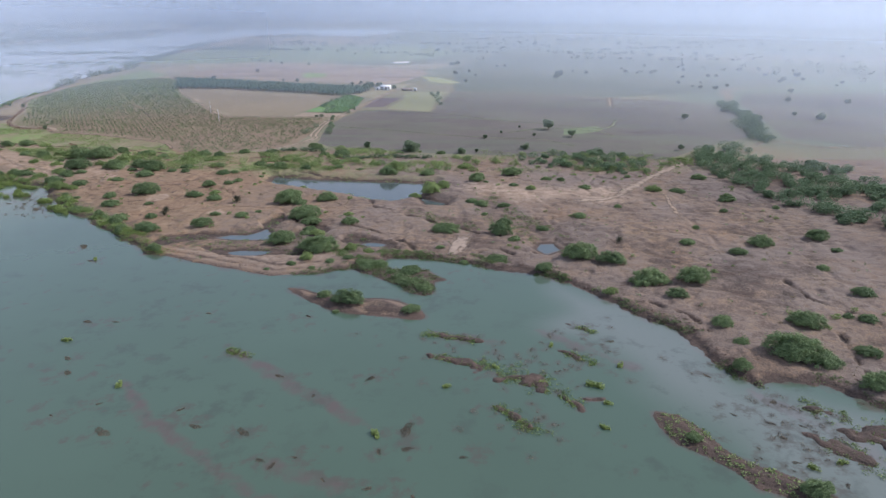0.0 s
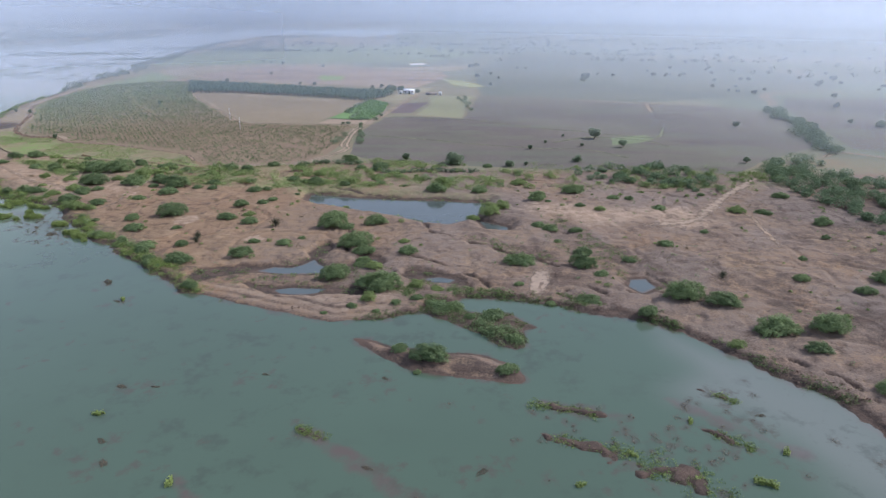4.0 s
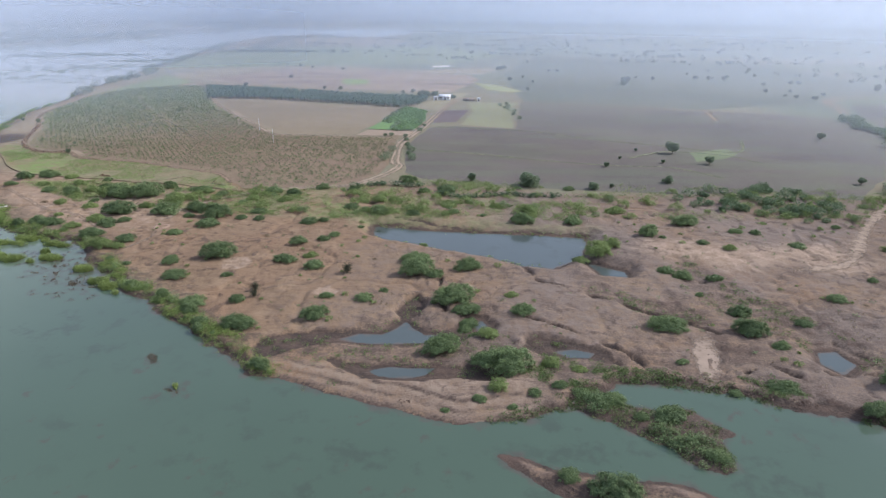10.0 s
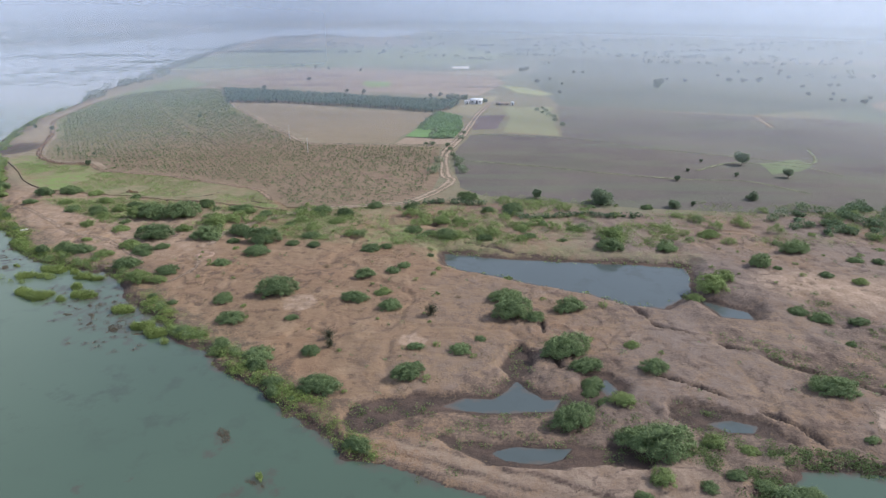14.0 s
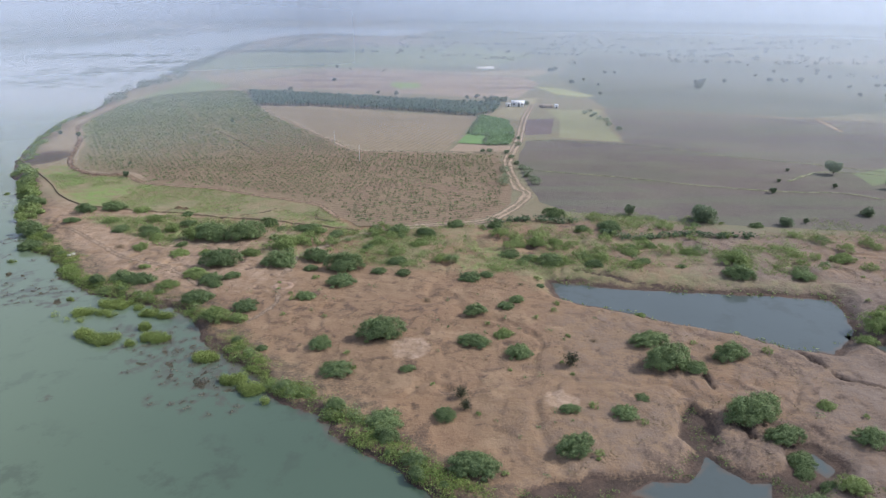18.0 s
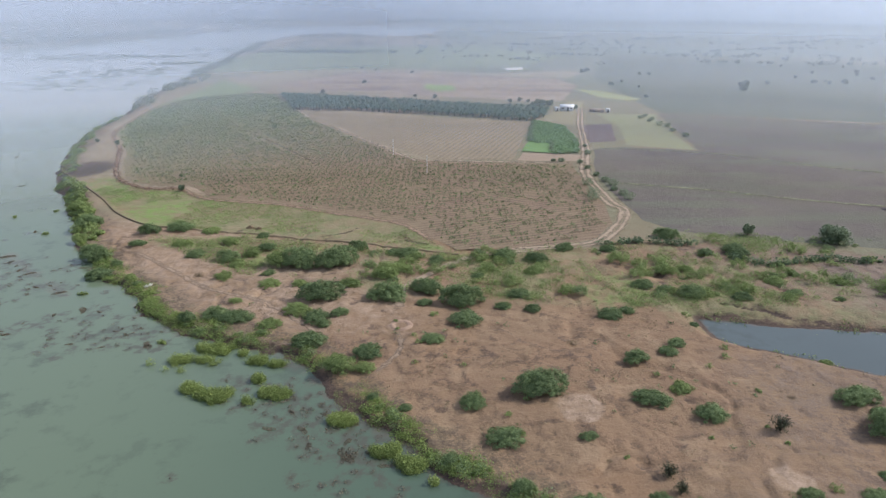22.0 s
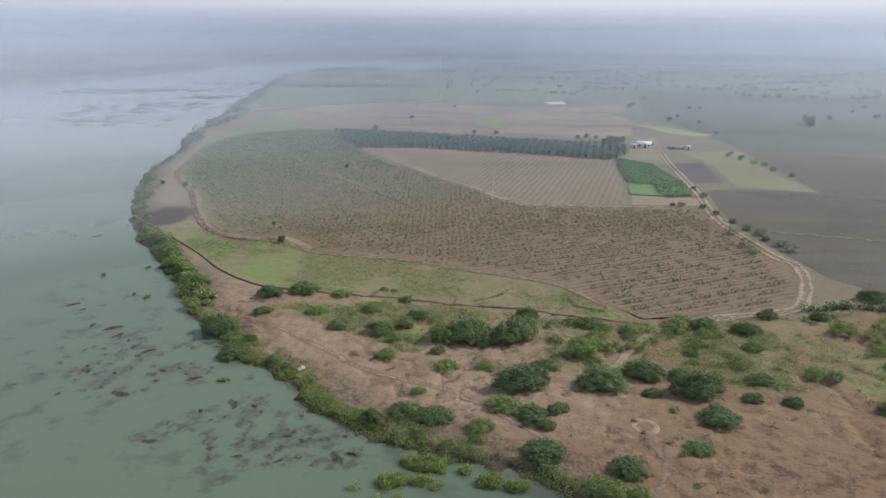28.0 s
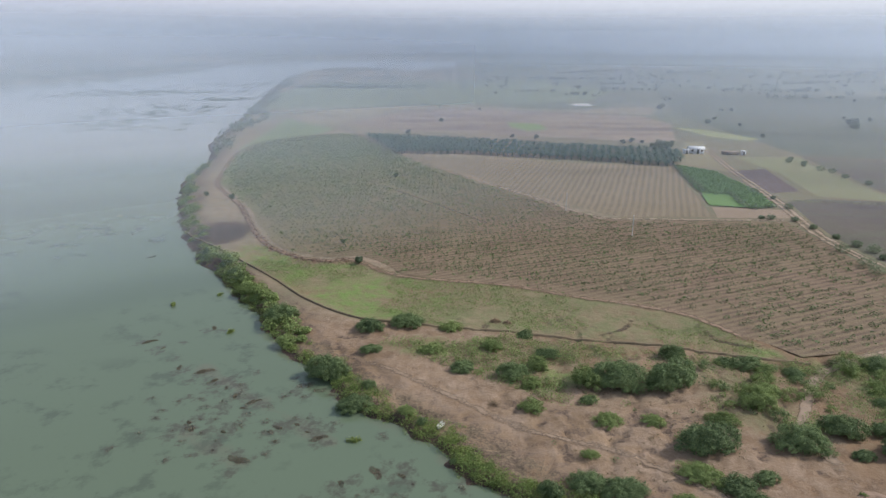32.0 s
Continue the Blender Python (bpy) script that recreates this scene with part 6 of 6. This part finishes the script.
# ---------------------------------------------------------------- palm grove, orchard rows, crop edge
def palms(pts):
    pts = np.asarray(pts, float)
    vs, fs, k = [], [], 0
    for x, y in pts:
        s = rng.uniform(0.8, 1.2)
        tv, tf = tube([(x, y, FIELD_Z - 0.2), (x + 0.1, y, FIELD_Z + 1.2 * s)], (0.28, 0.2), 5)
        vs.append(tv), fs.append(tf + k)
        k += len(tv)
        for i in range(13):
            a, e = rng.uniform(0, 6.283), rng.uniform(0.15, 1.2)
            d = np.array([math.cos(a), math.sin(a)])
            w = np.array([-d[1], d[0]]) * 0.42 * s
            r, z0 = 2.3 * s, FIELD_Z + 1.1 * s
            p0, p1, p2 = np.array([x, y]), np.array([x, y]) + d * r * 0.55 * math.cos(e * 0.8), np.array([x, y]) + d * r * math.cos(e * 0.6)
            z1, z2 = z0 + r * 0.5 * math.sin(e) + 0.3, z0 + r * 0.62 * math.sin(e) - 0.35
            v = [(*p0, z0), (*(p1 - w), z1 - 0.15), (*p1, z1), (*(p1 + w), z1 - 0.15), (*p2, z2)]
            vs.append(np.array(v))
            fs.append(np.array([(0, 1, 2, 2), (0, 2, 3, 3), (1, 4, 2, 2), (2, 4, 3, 3)]) + k)
            k += 5
    f = np.concatenate(fs)
    v = np.concatenate(vs)
    q = f[f[:, 2] != f[:, 3]]
    t = f[f[:, 2] == f[:, 3]][:, :3]
    me = bpy.data.meshes.new("palm_grove")
    me.from_pydata([tuple(p) for p in v], [], [tuple(a) for a in q.tolist()] + [tuple(a) for a in t.tolist()])
    me.materials.append(PALM_LEAF)
    return tagged(new("palm_grove", me), "dense rows of young dark green palms", "palms", kind="stuff")


GROVE = [(-186, 463), (-136.7, 447), (-79.4, 427), (-46, 414.5), (-47.5, 400), (-57.8, 383), (-85.7, 393), (-136.8, 411), (-168, 410)]
gu, gv = np.array((0.955, -0.297)) * 3.1, np.array((0.25, 0.968)) * 3.0
lat = np.array([np.array((-120, 425)) + i * gu + j * gv for i in range(-40, 40) for j in range(-16, 16)])
lat = lat[inside_by(GROVE, lat[:, 0], lat[:, 1]) > 0]
palms(lat + rng.normal(0, 0.25, lat.shape))

CROP_GRASS = leaf_material("orchard_grass", (0.115, 0.178, 0.068), (0.165, 0.215, 0.092))
ou, ov = np.array((0.93, 0.367)) * 1.62, np.array((0.0, 1.0)) * 3.2
lat = np.array([np.array((-140, 330)) + i * ou + j * ov for i in range(-100, 100) for j in range(-70, 70)])
lat = lat[inside_by(ORCHARD, lat[:, 0], lat[:, 1]) > 2.5]
thin = 0.22 * smooth(lat[:, 0] - 0.9 * (lat[:, 1] - 260), -120, -72) + 0.35 * vnoise(lat[:, 0], lat[:, 1], 12.0, 95) + 0.02
lat = lat[rng.uniform(0, 1, len(lat)) > thin]
gap = np.minimum(along([(-93, 272.5), (-81, 264), (-64.7, 251.6)], lat[:, 0], lat[:, 1]), along([(-208, 417), (-190, 381), (-170, 350), (-152, 325)], lat[:, 0], lat[:, 1]))
lat = lat[gap > 1.6] + rng.normal(0, 0.12, (int((gap > 1.6).sum()), 2))
tufts("orchard_bushes", lat, CROP_LEAF, "rows of small green bushes on reddish soil", "crop rows", 1.0, 40, 0.26, 0.62, FIELD_Z, 0.4)
og = scatter(ORCHARD, 9000)
lean = smooth(0.8 * (og[:, 1] - 330) - 0.9 * (og[:, 0] + 180), -60, 80)
og = og[rng.uniform(0, 1, len(og)) < 0.95 * lean * (0.75 + vnoise(og[:, 0], og[:, 1], 14.0, 99)) + 0.16 + 0.3 * vnoise(og[:, 0], og[:, 1], 20.0, 96)]
tufts("orchard_grass", og, CROP_GRASS, "green grass between the orchard rows", "grass", 0.22, 6, 0.5, 0.9, FIELD_Z + 0.03)
GREEN = [(-56.1, 385.8), (-46.1, 371.8), (-45.9, 342), (-50, 320.4), (-58, 318.1), (-69.1, 321.6), (-65, 338)]
CROP_GREEN = leaf_material("green_crop_leaves", (0.125, 0.215, 0.088), (0.165, 0.262, 0.108))
gp = scatter(GREEN, 2200)
gp = gp[inside_by([(-66, 338.5), (-57, 335.5), (-59, 318), (-72, 318)], gp[:, 0], gp[:, 1]) < 0]
tufts("green_crop", gp, CROP_GREEN, "dense bright green standing crop", "crop", 0.4, 12, 0.55, 0.8, FIELD_Z + 0.25)
hedge = np.array([(p.x, p.y) for p in bezier([(-57, 385, 0), (-63.5, 340, 0), (-57, 336, 0), (-59, 322.5, 0), (-57, 318, 0), (-50, 320, 0)], 0.5)])
tufts("crop_hedge", hedge + rng.normal(0, 0.3, hedge.shape), TREE_LEAF, "dark taller plants edging the green crop", "hedge", 1.5, 16, 0.5, 0.6, FIELD_Z)

# ---------------------------------------------------------------- weeds and reeds in the river
def weed_mat(seed, mat, n=60, wide=1.2, tall=0.16, leaf=0.34, name="water_weed", label="floating clump of dark water weed", category="water weed"):
    a = rng.uniform(0, 6.283, n)
    r = np.sqrt(rng.uniform(0, 1, n)) * wide * (0.75 + 0.24 * np.sin(2 * a + seed) + 0.16 * np.sin(3 * a + 2.1 * seed) + 0.10 * np.sin(5 * a + 4 * seed))
    c = np.column_stack([r * np.cos(a), 0.6 * r * np.sin(a), rng.uniform(0.0, 1, n) ** 2 * tall])
    v, f = leaf_quads(c, rng.uniform(0.5, 1.4, n) * leaf, 0.8, 0.5)
    return tagged(new(name, mesh_np(name, v, f, mat)), label, category, "weed clumps in the river")


WEEDS = [weed_mat(i, WEED, 900, 1.9, 0.10, 0.15) for i in range(4)]
REEDS = [weed_mat(i, REED_LEAF, 360, 0.95, 0.55, 0.24, "reed_clump", "yellow-green reeds standing in shallow water", "reeds") for i in range(2)]
REED_SPOTS = [(-60.9, 91.7), (-46.2, 78.7), (-8.4, 67.8), (17.5, 91.1), (27.1, 85), (22.5, 79.2), (21.5, 79.6), (22.8, 75), (21.1, 69.6), (0.6, 78.9), (48.1, 63), (44.1, 62), (-74.2, 127), (-162.2, 206.5), (-202.1, 250.8), (-187.5, 238.7), (-194.7, 255.8), (-140.5, 188.9), (8, 84.4), (14.5, 80)]
for x, y in WEEDS_SOUTH + WEEDS_SHORE + WEEDS_NORTH:
    far = y > 260
    for j in range(1):
        s = rng.uniform(0.45, 1.0) * (1.6 if far else 1)
        settle(WEEDS[int(rng.integers(0, 4))], USED, x + (0 if j == 0 else rng.normal(0, 1.1)), y + (0 if j == 0 else rng.normal(0, 1.1)), s, rng.uniform(0, 6.28), WATER_Z + 0.01, min(s, 1.0))
for x, y in REED_SPOTS:
    s = rng.uniform(0.8, 1.2)
    settle(REEDS[int(rng.integers(0, 2))], USED, x, y, s, rng.uniform(0, 6.28), WATER_Z + 0.01)
REED_BEDS = [(-136, 182.2, 2.6, 1.3), (-133, 183.2, 2.2, 1.1), (-130.5, 176, 1.5, 0.8), (-127.4, 174.7, 1.9, 0.9), (-124.4, 173, 2.0, 1.0), (-131.4, 187, 1.9, 1.0), (-128.6, 185.6, 1.5, 0.8), (-122.4, 183.2, 1.9, 1.0), (-119.6, 174.8, 1.5, 0.8), (-123.8, 178.3, 1.1, 0.6), (-100.8, 160.5, 1.3, 0.8), (-103.5, 163.2, 1.1, 0.8), (-96.2, 158.2, 1.2, 0.8), (-109.4, 169.0, 1.1, 0.7)]
for x, y, w, t in REED_BEDS:
    k = 420
    a, r = rng.uniform(0, 6.283, k), np.sqrt(rng.uniform(0, 1, k))
    q = np.column_stack([x + 1.6 * w * r * np.cos(a), y + 1.5 * t * r * np.sin(a)])
    q = q[vnoise(q[:, 0], q[:, 1], 2.0, 97) + 0.4 * vnoise(q[:, 0], q[:, 1], 0.8, 98) > 0.02 + 0.25 * r ** 3 - 0.12]
    ob = tufts("reed_bed", q[:240], REED_LEAF, "bed of yellow-green reeds standing in the shallows", "reeds", 0.9, 46, 0.16, 0.5, WATER_Z)
scum = scum[height(scum[:, 0], scum[:, 1]) < WATER_Z]
tufts("weed_fragments", scum, WEED, "loose bits of dark water weed on the shallows", "water weed", 0.20, 22, 0.16, 0.40, WATER_Z + 0.02, 0.7)
bar_pts = np.concatenate([np.column_stack([bx + 0.42 * bl_ * c0 * np.cos(radians(bt)), by + 0.42 * bl_ * c0 * np.sin(radians(bt))]) + rng.normal(0, 0.45 * bw, (len(c0), 2)) for (bx, by, bl_, bw, bt) in BARS for c0 in (rng.uniform(-1, 1, int(6 * bl_)),)])
tufts("bar_plants", bar_pts, MARSH_LEAF, "low olive plants on the mud bars", "marsh plants", 0.28, 30, 0.18, 0.55, WATER_Z + 0.03)
spit_pts = scatter(SOUTH_SPIT[:7] + SOUTH_SPIT[11:], 130, 0.0, 4, 103)
tufts("spit_tufts", spit_pts, PALE_LEAF, "green tufts along the muddy spit", "marsh plants", 0.3, 10, 0.26, 0.4)
far_w = np.concatenate([rng.normal((-400, 755), (45, 9), (90, 2)), rng.normal((-340, 600), (24, 22), (60, 2)), rng.normal((-325, 680), (14, 12), (40, 2)), rng.normal((-350, 860), (18, 16), (40, 2)), rng.normal((-460, 720), (30, 12), (40, 2)), rng.normal((-330, 520), (22, 20), (26, 2))])
far_w = far_w[height(far_w[:, 0], far_w[:, 1]) < WATER_Z - 0.3]
tufts("far_weed_beds", far_w, CROP_LEAF, "olive weed beds spread over the wide river", "water weed", 0.12, 30, 1.1, 3.6, WATER_Z + 0.01)

# ---------------------------------------------------------------- snags, boat, earth ring, posts
def snag(seed):
    ob = thing("dead_snag", "dark dead shrub with bare upright branches", "snag", "dead shrubs")
    for i in range(7):
        a, h = rng.uniform(0, 6.283), rng.uniform(0.9, 2.0)
        v, f = tube([(0, 0, -0.1), (0.25 * math.cos(a), 0.25 * math.sin(a), h * 0.5), (0.6 * math.cos(a), 0.6 * math.sin(a), h)], (0.09, 0.06, 0.02), 5)
        part("branch", v, f, DRY_WOOD, ob)
    p = np.abs(rng.normal(0, 1, (900, 3))) * rng.choice([-1, 1], (900, 3)) * (0.42, 0.42, 0.42) + (0, 0, 0.95)
    v, f = leaf_quads(p, rng.uniform(0.14, 0.30, len(p)), 0.1, 0.4)
    part("twig_crown", v, f, leaf_material("dark_dead_leaves", (0.035, 0.045, 0.025), (0.06, 0.065, 0.035)), ob)["kind"] = "stuff"
    return ob


rim = np.array([(p.x, p.y) for p in bezier([(x, y, 0) for x, y in BANK_EDGE[6:12]], 0.3)]) + (0.4, -0.5)
tufts("scarp_clods", rim + rng.normal(0, 0.45, rim.shape), leaf_material("crumbling_earth", (0.13, 0.080, 0.058), (0.21, 0.135, 0.098)), "crumbling reddish clods along the eroded field rim", "clods", 0.35, 6, 0.4, 0.4)
SNAG = snag(1)
for x, y, s in [(-55.5, 165.8, 1.1), (-71.5, 158.2, 0.8), (-71.0, 155.6, 0.7), (40, 137, 0.7), (86, 140, 0.7)]:
    settle(SNAG, USED, x, y, s, rng.uniform(0, 6.28), float(height(x, y)[0]))


HULL = plain_material("weathered_grey_planks", (0.62, 0.61, 0.58), (0.5, 0.48, 0.44), 2.0)


def boat(x, y, turn):
    ob = thing("small_boat", "small pale flat-bottomed boat drawn up on the bank", "boat")
    z = float(height(x, y)[0])
    bm = bmesh.new()
    rings = []
    for t, w, lift in ((-1.3, 0.18, 0.16), (-0.9, 0.48, 0.05), (0.0, 0.62, 0.0), (0.9, 0.5, 0.04), (1.3, 0.34, 0.12)):
        rings.append([bm.verts.new(p) for p in ((t, -w, 0.42 + lift), (t, -w * 0.75, lift), (t, w * 0.75, lift), (t, w, 0.42 + lift), (t, w * 0.86, 0.42 + lift), (t, w * 0.65, lift + 0.06), (t, -w * 0.65, lift + 0.06), (t, -w * 0.86, 0.42 + lift))])
    for a, b in zip(rings, rings[1:]):
        for i in range(8):
            bm.faces.new((a[i], a[(i + 1) % 8], b[(i + 1) % 8], b[i]))
    bm.faces.new(rings[0]), bm.faces.new(rings[-1])
    bmesh.ops.recalc_face_normals(bm, faces=bm.faces)
    me = bpy.data.meshes.new("hull")
    bm.to_mesh(me), bm.free()
    me.materials.append(HULL)
    h = new("hull", me)
    h.parent = ob
    for t in (-0.45, 0.5):
        v = np.array([(t + dx, dy, 0.34 + dz) for dx in (-0.11, 0.11) for dy in (-0.5, 0.5) for dz in (0, 0.04)])
        f = np.array([(0, 1, 3, 2), (4, 6, 7, 5), (0, 4, 5, 1), (2, 3, 7, 6), (0, 2, 6, 4), (1, 5, 7, 3)])
        part("thwart", v, f, HULL, ob)
    ob.matrix_basis = Matrix.Translation((x, y, z + 0.02)) @ Matrix.Rotation(radians(turn), 4, "Z") @ Matrix.Diagonal((0.62, 0.62, 0.62, 1))


def straw_heap(x, y, size, turn):
    """A loose low heap of dry straw."""
    k = 900
    a, r = rng.uniform(0, 6.283, k), np.sqrt(rng.uniform(0, 1, k))
    c = np.column_stack([x + size * r * np.cos(a), y + 0.7 * size * r * np.sin(a), float(height(x, y)[0]) + 0.75 * size * (1 - r ** 1.6) * rng.uniform(0.2, 1, k)])
    v, f = leaf_quads(c, rng.uniform(0.2, 0.5, k), 0.6, 0.22)
    tagged(new("straw_heap", mesh_np("straw_heap", v, f, STRAW)), "small loose heap of dry straw on the grass", "heap", "straw heaps")


STRAW = leaf_material("dry_straw", (0.24, 0.175, 0.115), (0.36, 0.28, 0.19))
straw_heap(-140.9, 240.1, 1.0, 0)
straw_heap(-138.9, 239.5, 0.8, 1)
boat(-151.0, 208.6, 60)
bm = bmesh.new()
ring = []
for i in range(28):
    a = 2 * math.pi * i / 28
    wob = rng.uniform(0.85, 1.15)
    ring.append([bm.verts.new((-103.4 + (1.4 + o) * math.cos(a), 192.9 + (1.4 + o) * math.sin(a), float(height(-103.4 + 2 * math.cos(a), 192.9 + 2 * math.sin(a))[0]) + z * wob)) for o, z in ((-0.6, -0.1), (-0.2, 0.10), (0.2, 0.12), (0.8, -0.1))])
for a, b in zip(ring, ring[1:] + ring[:1]):
    for i in range(3):
        bm.faces.new((a[i], a[i + 1], b[i + 1], b[i]))
me = bpy.data.meshes.new("earth_ring")
bmesh.ops.recalc_face_normals(bm, faces=bm.faces)
bm.to_mesh(me), bm.free()
me.materials.append(plain_material("scraped_earth", (0.27, 0.19, 0.135), (0.20, 0.135, 0.10), 1.5))
tagged(new("earth_ring", me), "low ring of scraped earth round a shallow pit", "mound")
for x, y in ((-113.5, 315.3), (-101.5, 290.8)):
    v, f = tube([(x, y, FIELD_Z - 0.2), (x, y, FIELD_Z + 5.5)], (0.08, 0.06), 6)
    tagged(new("pole", mesh_np("pole", v, f, ROOF)), "pale upright pole in the orchard field", "pole", "poles in the field")


# ---------------------------------------------------------------- farmhouse and shed
def block(x0, x1, y0, y1, z0, z1):
    v = np.array([(x, y, z) for x in (x0, x1) for y in (y0, y1) for z in (z0, z1)], float)
    f = np.array([(0, 1, 3, 2), (4, 6, 7, 5), (0, 4, 5, 1), (2, 3, 7, 6), (0, 2, 6, 4), (1, 5, 7, 3)])
    return v, f


def building(name, x, y, turn, length, depth, tall, wall, roof, label, pitched, openings):
    ob = thing(name, label, "building")
    part("wall", *block(-length / 2, length / 2, -depth / 2, depth / 2, -0.3, tall), wall, ob)
    if pitched:
        a, b, o = length / 2 + 0.4, depth / 2 + 0.5, 0.12
        for sgn in (-1, 1):
            v = np.array([(sx * a, sgn * b * k, tall + (0.9 if k == 0 else -0.1) + dz) for sx in (-1, 1) for k in (0, 1) for dz in (0.02, o)])
            part("roof_slope", v, np.array([(0, 1, 3, 2), (4, 6, 7, 5), (0, 4, 5, 1), (2, 3, 7, 6), (0, 2, 6, 4), (1, 5, 7, 3)]), roof, ob)
    else:
        part("roof", *block(-length / 2 - 0.3, length / 2 + 0.3, -depth / 2 - 0.3, depth / 2 + 0.3, tall + 0.005, tall + 0.22), roof, ob)
    for kind, px, w, z0, z1 in openings:
        part(kind, *block(px - w / 2, px + w / 2, -depth / 2 - 0.05, -depth / 2 + 0.03, z0, z1), DARK_OPENING, ob)
    ob.matrix_basis = Matrix.Translation((x, y, FIELD_Z)) @ Matrix.Rotation(radians(turn), 4, "Z")


building("farmhouse", -36.8, 414.5, -8, 6.0, 3.6, 2.0, WHITE, ROOF, "white farmhouse with a pale sheet roof among trees", True, [("door", 0.5, 1.0, 0.0, 1.95), ("window", -1.9, 1.0, 0.9, 1.7), ("window", 2.1, 1.0, 0.9, 1.7)])
building("outhouse", -41.8, 413, -8, 2.2, 2.0, 1.6, WHITE, ROOF, "small white outhouse beside the farmhouse", False, [("door", 0.3, 0.8, 0.0, 1.5)])
building("long_shed", -23.2, 411, -4, 6.5, 2.4, 1.0, SHED, SHED, "long low brown shed by the road", False, [("door", -1.5, 1.2, 0.0, 0.9)])
building("small_hut", -18.0, 410, -4, 1.4, 2.0, 1.5, WHITE, ROOF, "small white hut at the end of the shed", False, [("door", 0.0, 0.7, 0.0, 1.35)])
for x, y, s in [(-48, 425, 0.95), (-43, 431, 0.7), (-39, 417, 0.5), (-32, 420, 0.5), (-51, 428, 0.6)]:
    settle(TREES[1], USED, x, y, s, rng.uniform(0, 6.28), FIELD_Z)


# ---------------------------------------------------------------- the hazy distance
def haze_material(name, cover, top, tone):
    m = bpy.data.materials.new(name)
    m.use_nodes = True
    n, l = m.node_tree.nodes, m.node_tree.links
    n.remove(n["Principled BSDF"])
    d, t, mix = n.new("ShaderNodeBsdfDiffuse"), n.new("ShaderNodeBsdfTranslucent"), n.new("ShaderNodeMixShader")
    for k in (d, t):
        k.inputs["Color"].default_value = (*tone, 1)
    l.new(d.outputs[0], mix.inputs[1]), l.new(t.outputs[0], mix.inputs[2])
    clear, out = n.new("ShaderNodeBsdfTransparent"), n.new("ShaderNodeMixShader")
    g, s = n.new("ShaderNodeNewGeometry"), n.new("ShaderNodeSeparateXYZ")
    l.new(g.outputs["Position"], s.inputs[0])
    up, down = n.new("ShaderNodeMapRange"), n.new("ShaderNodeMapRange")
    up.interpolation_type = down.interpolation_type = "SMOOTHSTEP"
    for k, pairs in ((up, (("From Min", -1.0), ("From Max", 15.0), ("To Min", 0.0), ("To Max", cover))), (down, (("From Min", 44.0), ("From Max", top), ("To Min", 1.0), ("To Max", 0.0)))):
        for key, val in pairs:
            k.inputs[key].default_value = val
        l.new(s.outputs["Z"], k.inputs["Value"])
    damp = ranged(n, l, s.outputs["X"], 20, -220, 1.0, 1.7 if cover < 0.15 else 1.4 if cover < 0.25 else 0.9)  # sheet made thicker westward, lifting the brightness there
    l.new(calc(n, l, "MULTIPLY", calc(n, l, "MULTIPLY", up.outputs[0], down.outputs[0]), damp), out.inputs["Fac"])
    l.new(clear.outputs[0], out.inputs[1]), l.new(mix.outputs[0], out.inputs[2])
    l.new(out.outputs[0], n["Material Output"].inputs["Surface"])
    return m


# one upright translucent sheet; a stack of them stands in for distance haze
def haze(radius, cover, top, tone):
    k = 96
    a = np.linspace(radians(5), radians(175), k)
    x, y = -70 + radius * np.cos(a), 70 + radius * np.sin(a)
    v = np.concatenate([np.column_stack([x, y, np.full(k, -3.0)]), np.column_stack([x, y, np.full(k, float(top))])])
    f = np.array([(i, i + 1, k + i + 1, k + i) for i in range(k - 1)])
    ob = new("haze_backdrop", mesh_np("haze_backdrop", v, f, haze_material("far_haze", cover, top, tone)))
    tagged(ob, "translucent sheet added to whiten the distance as haze", "haze", kind="structure")


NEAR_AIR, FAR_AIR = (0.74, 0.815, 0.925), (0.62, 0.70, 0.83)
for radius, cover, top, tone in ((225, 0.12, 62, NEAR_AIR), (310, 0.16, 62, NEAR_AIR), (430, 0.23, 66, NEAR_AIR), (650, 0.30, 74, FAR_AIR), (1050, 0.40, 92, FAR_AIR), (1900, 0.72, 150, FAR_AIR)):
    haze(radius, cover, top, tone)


# the pale sky low over the far plain
m = bpy.data.materials.new("horizon_glow")
m.use_nodes = True
n, l = m.node_tree.nodes, m.node_tree.links
n.remove(n["Principled BSDF"])
glow = n.new("ShaderNodeEmission")
g, s = n.new("ShaderNodeNewGeometry"), n.new("ShaderNodeSeparateXYZ")
l.new(g.outputs["Position"], s.inputs[0])
east = ranged(n, l, s.outputs["X"], -3000, 2500)
low = mixed(n, l, east, (0.325, 0.360, 0.430), (0.36, 0.395, 0.455))
high = mixed(n, l, east, (0.392, 0.415, 0.505), (0.495, 0.525, 0.595))
l.new(mixed(n, l, ranged(n, l, s.outputs["Z"], 40, 330), low, high), glow.inputs["Color"])
l.new(glow.outputs[0], n["Material Output"].inputs["Surface"])
k = 96
a = np.linspace(radians(5), radians(175), k)
x, y = -70 + 4300 * np.cos(a), 70 + 4300 * np.sin(a)
q = np.concatenate([np.column_stack([x, y, np.full(k, -3.0)]), np.column_stack([x, y, np.full(k, 1100.0)])])
f = np.array([(i, i + 1, k + i + 1, k + i) for i in range(k - 1)])
tagged(new("sky_backdrop", mesh_np("sky_backdrop", q, f, m)), "pale hazy sky above the horizon", "sky", kind="structure")
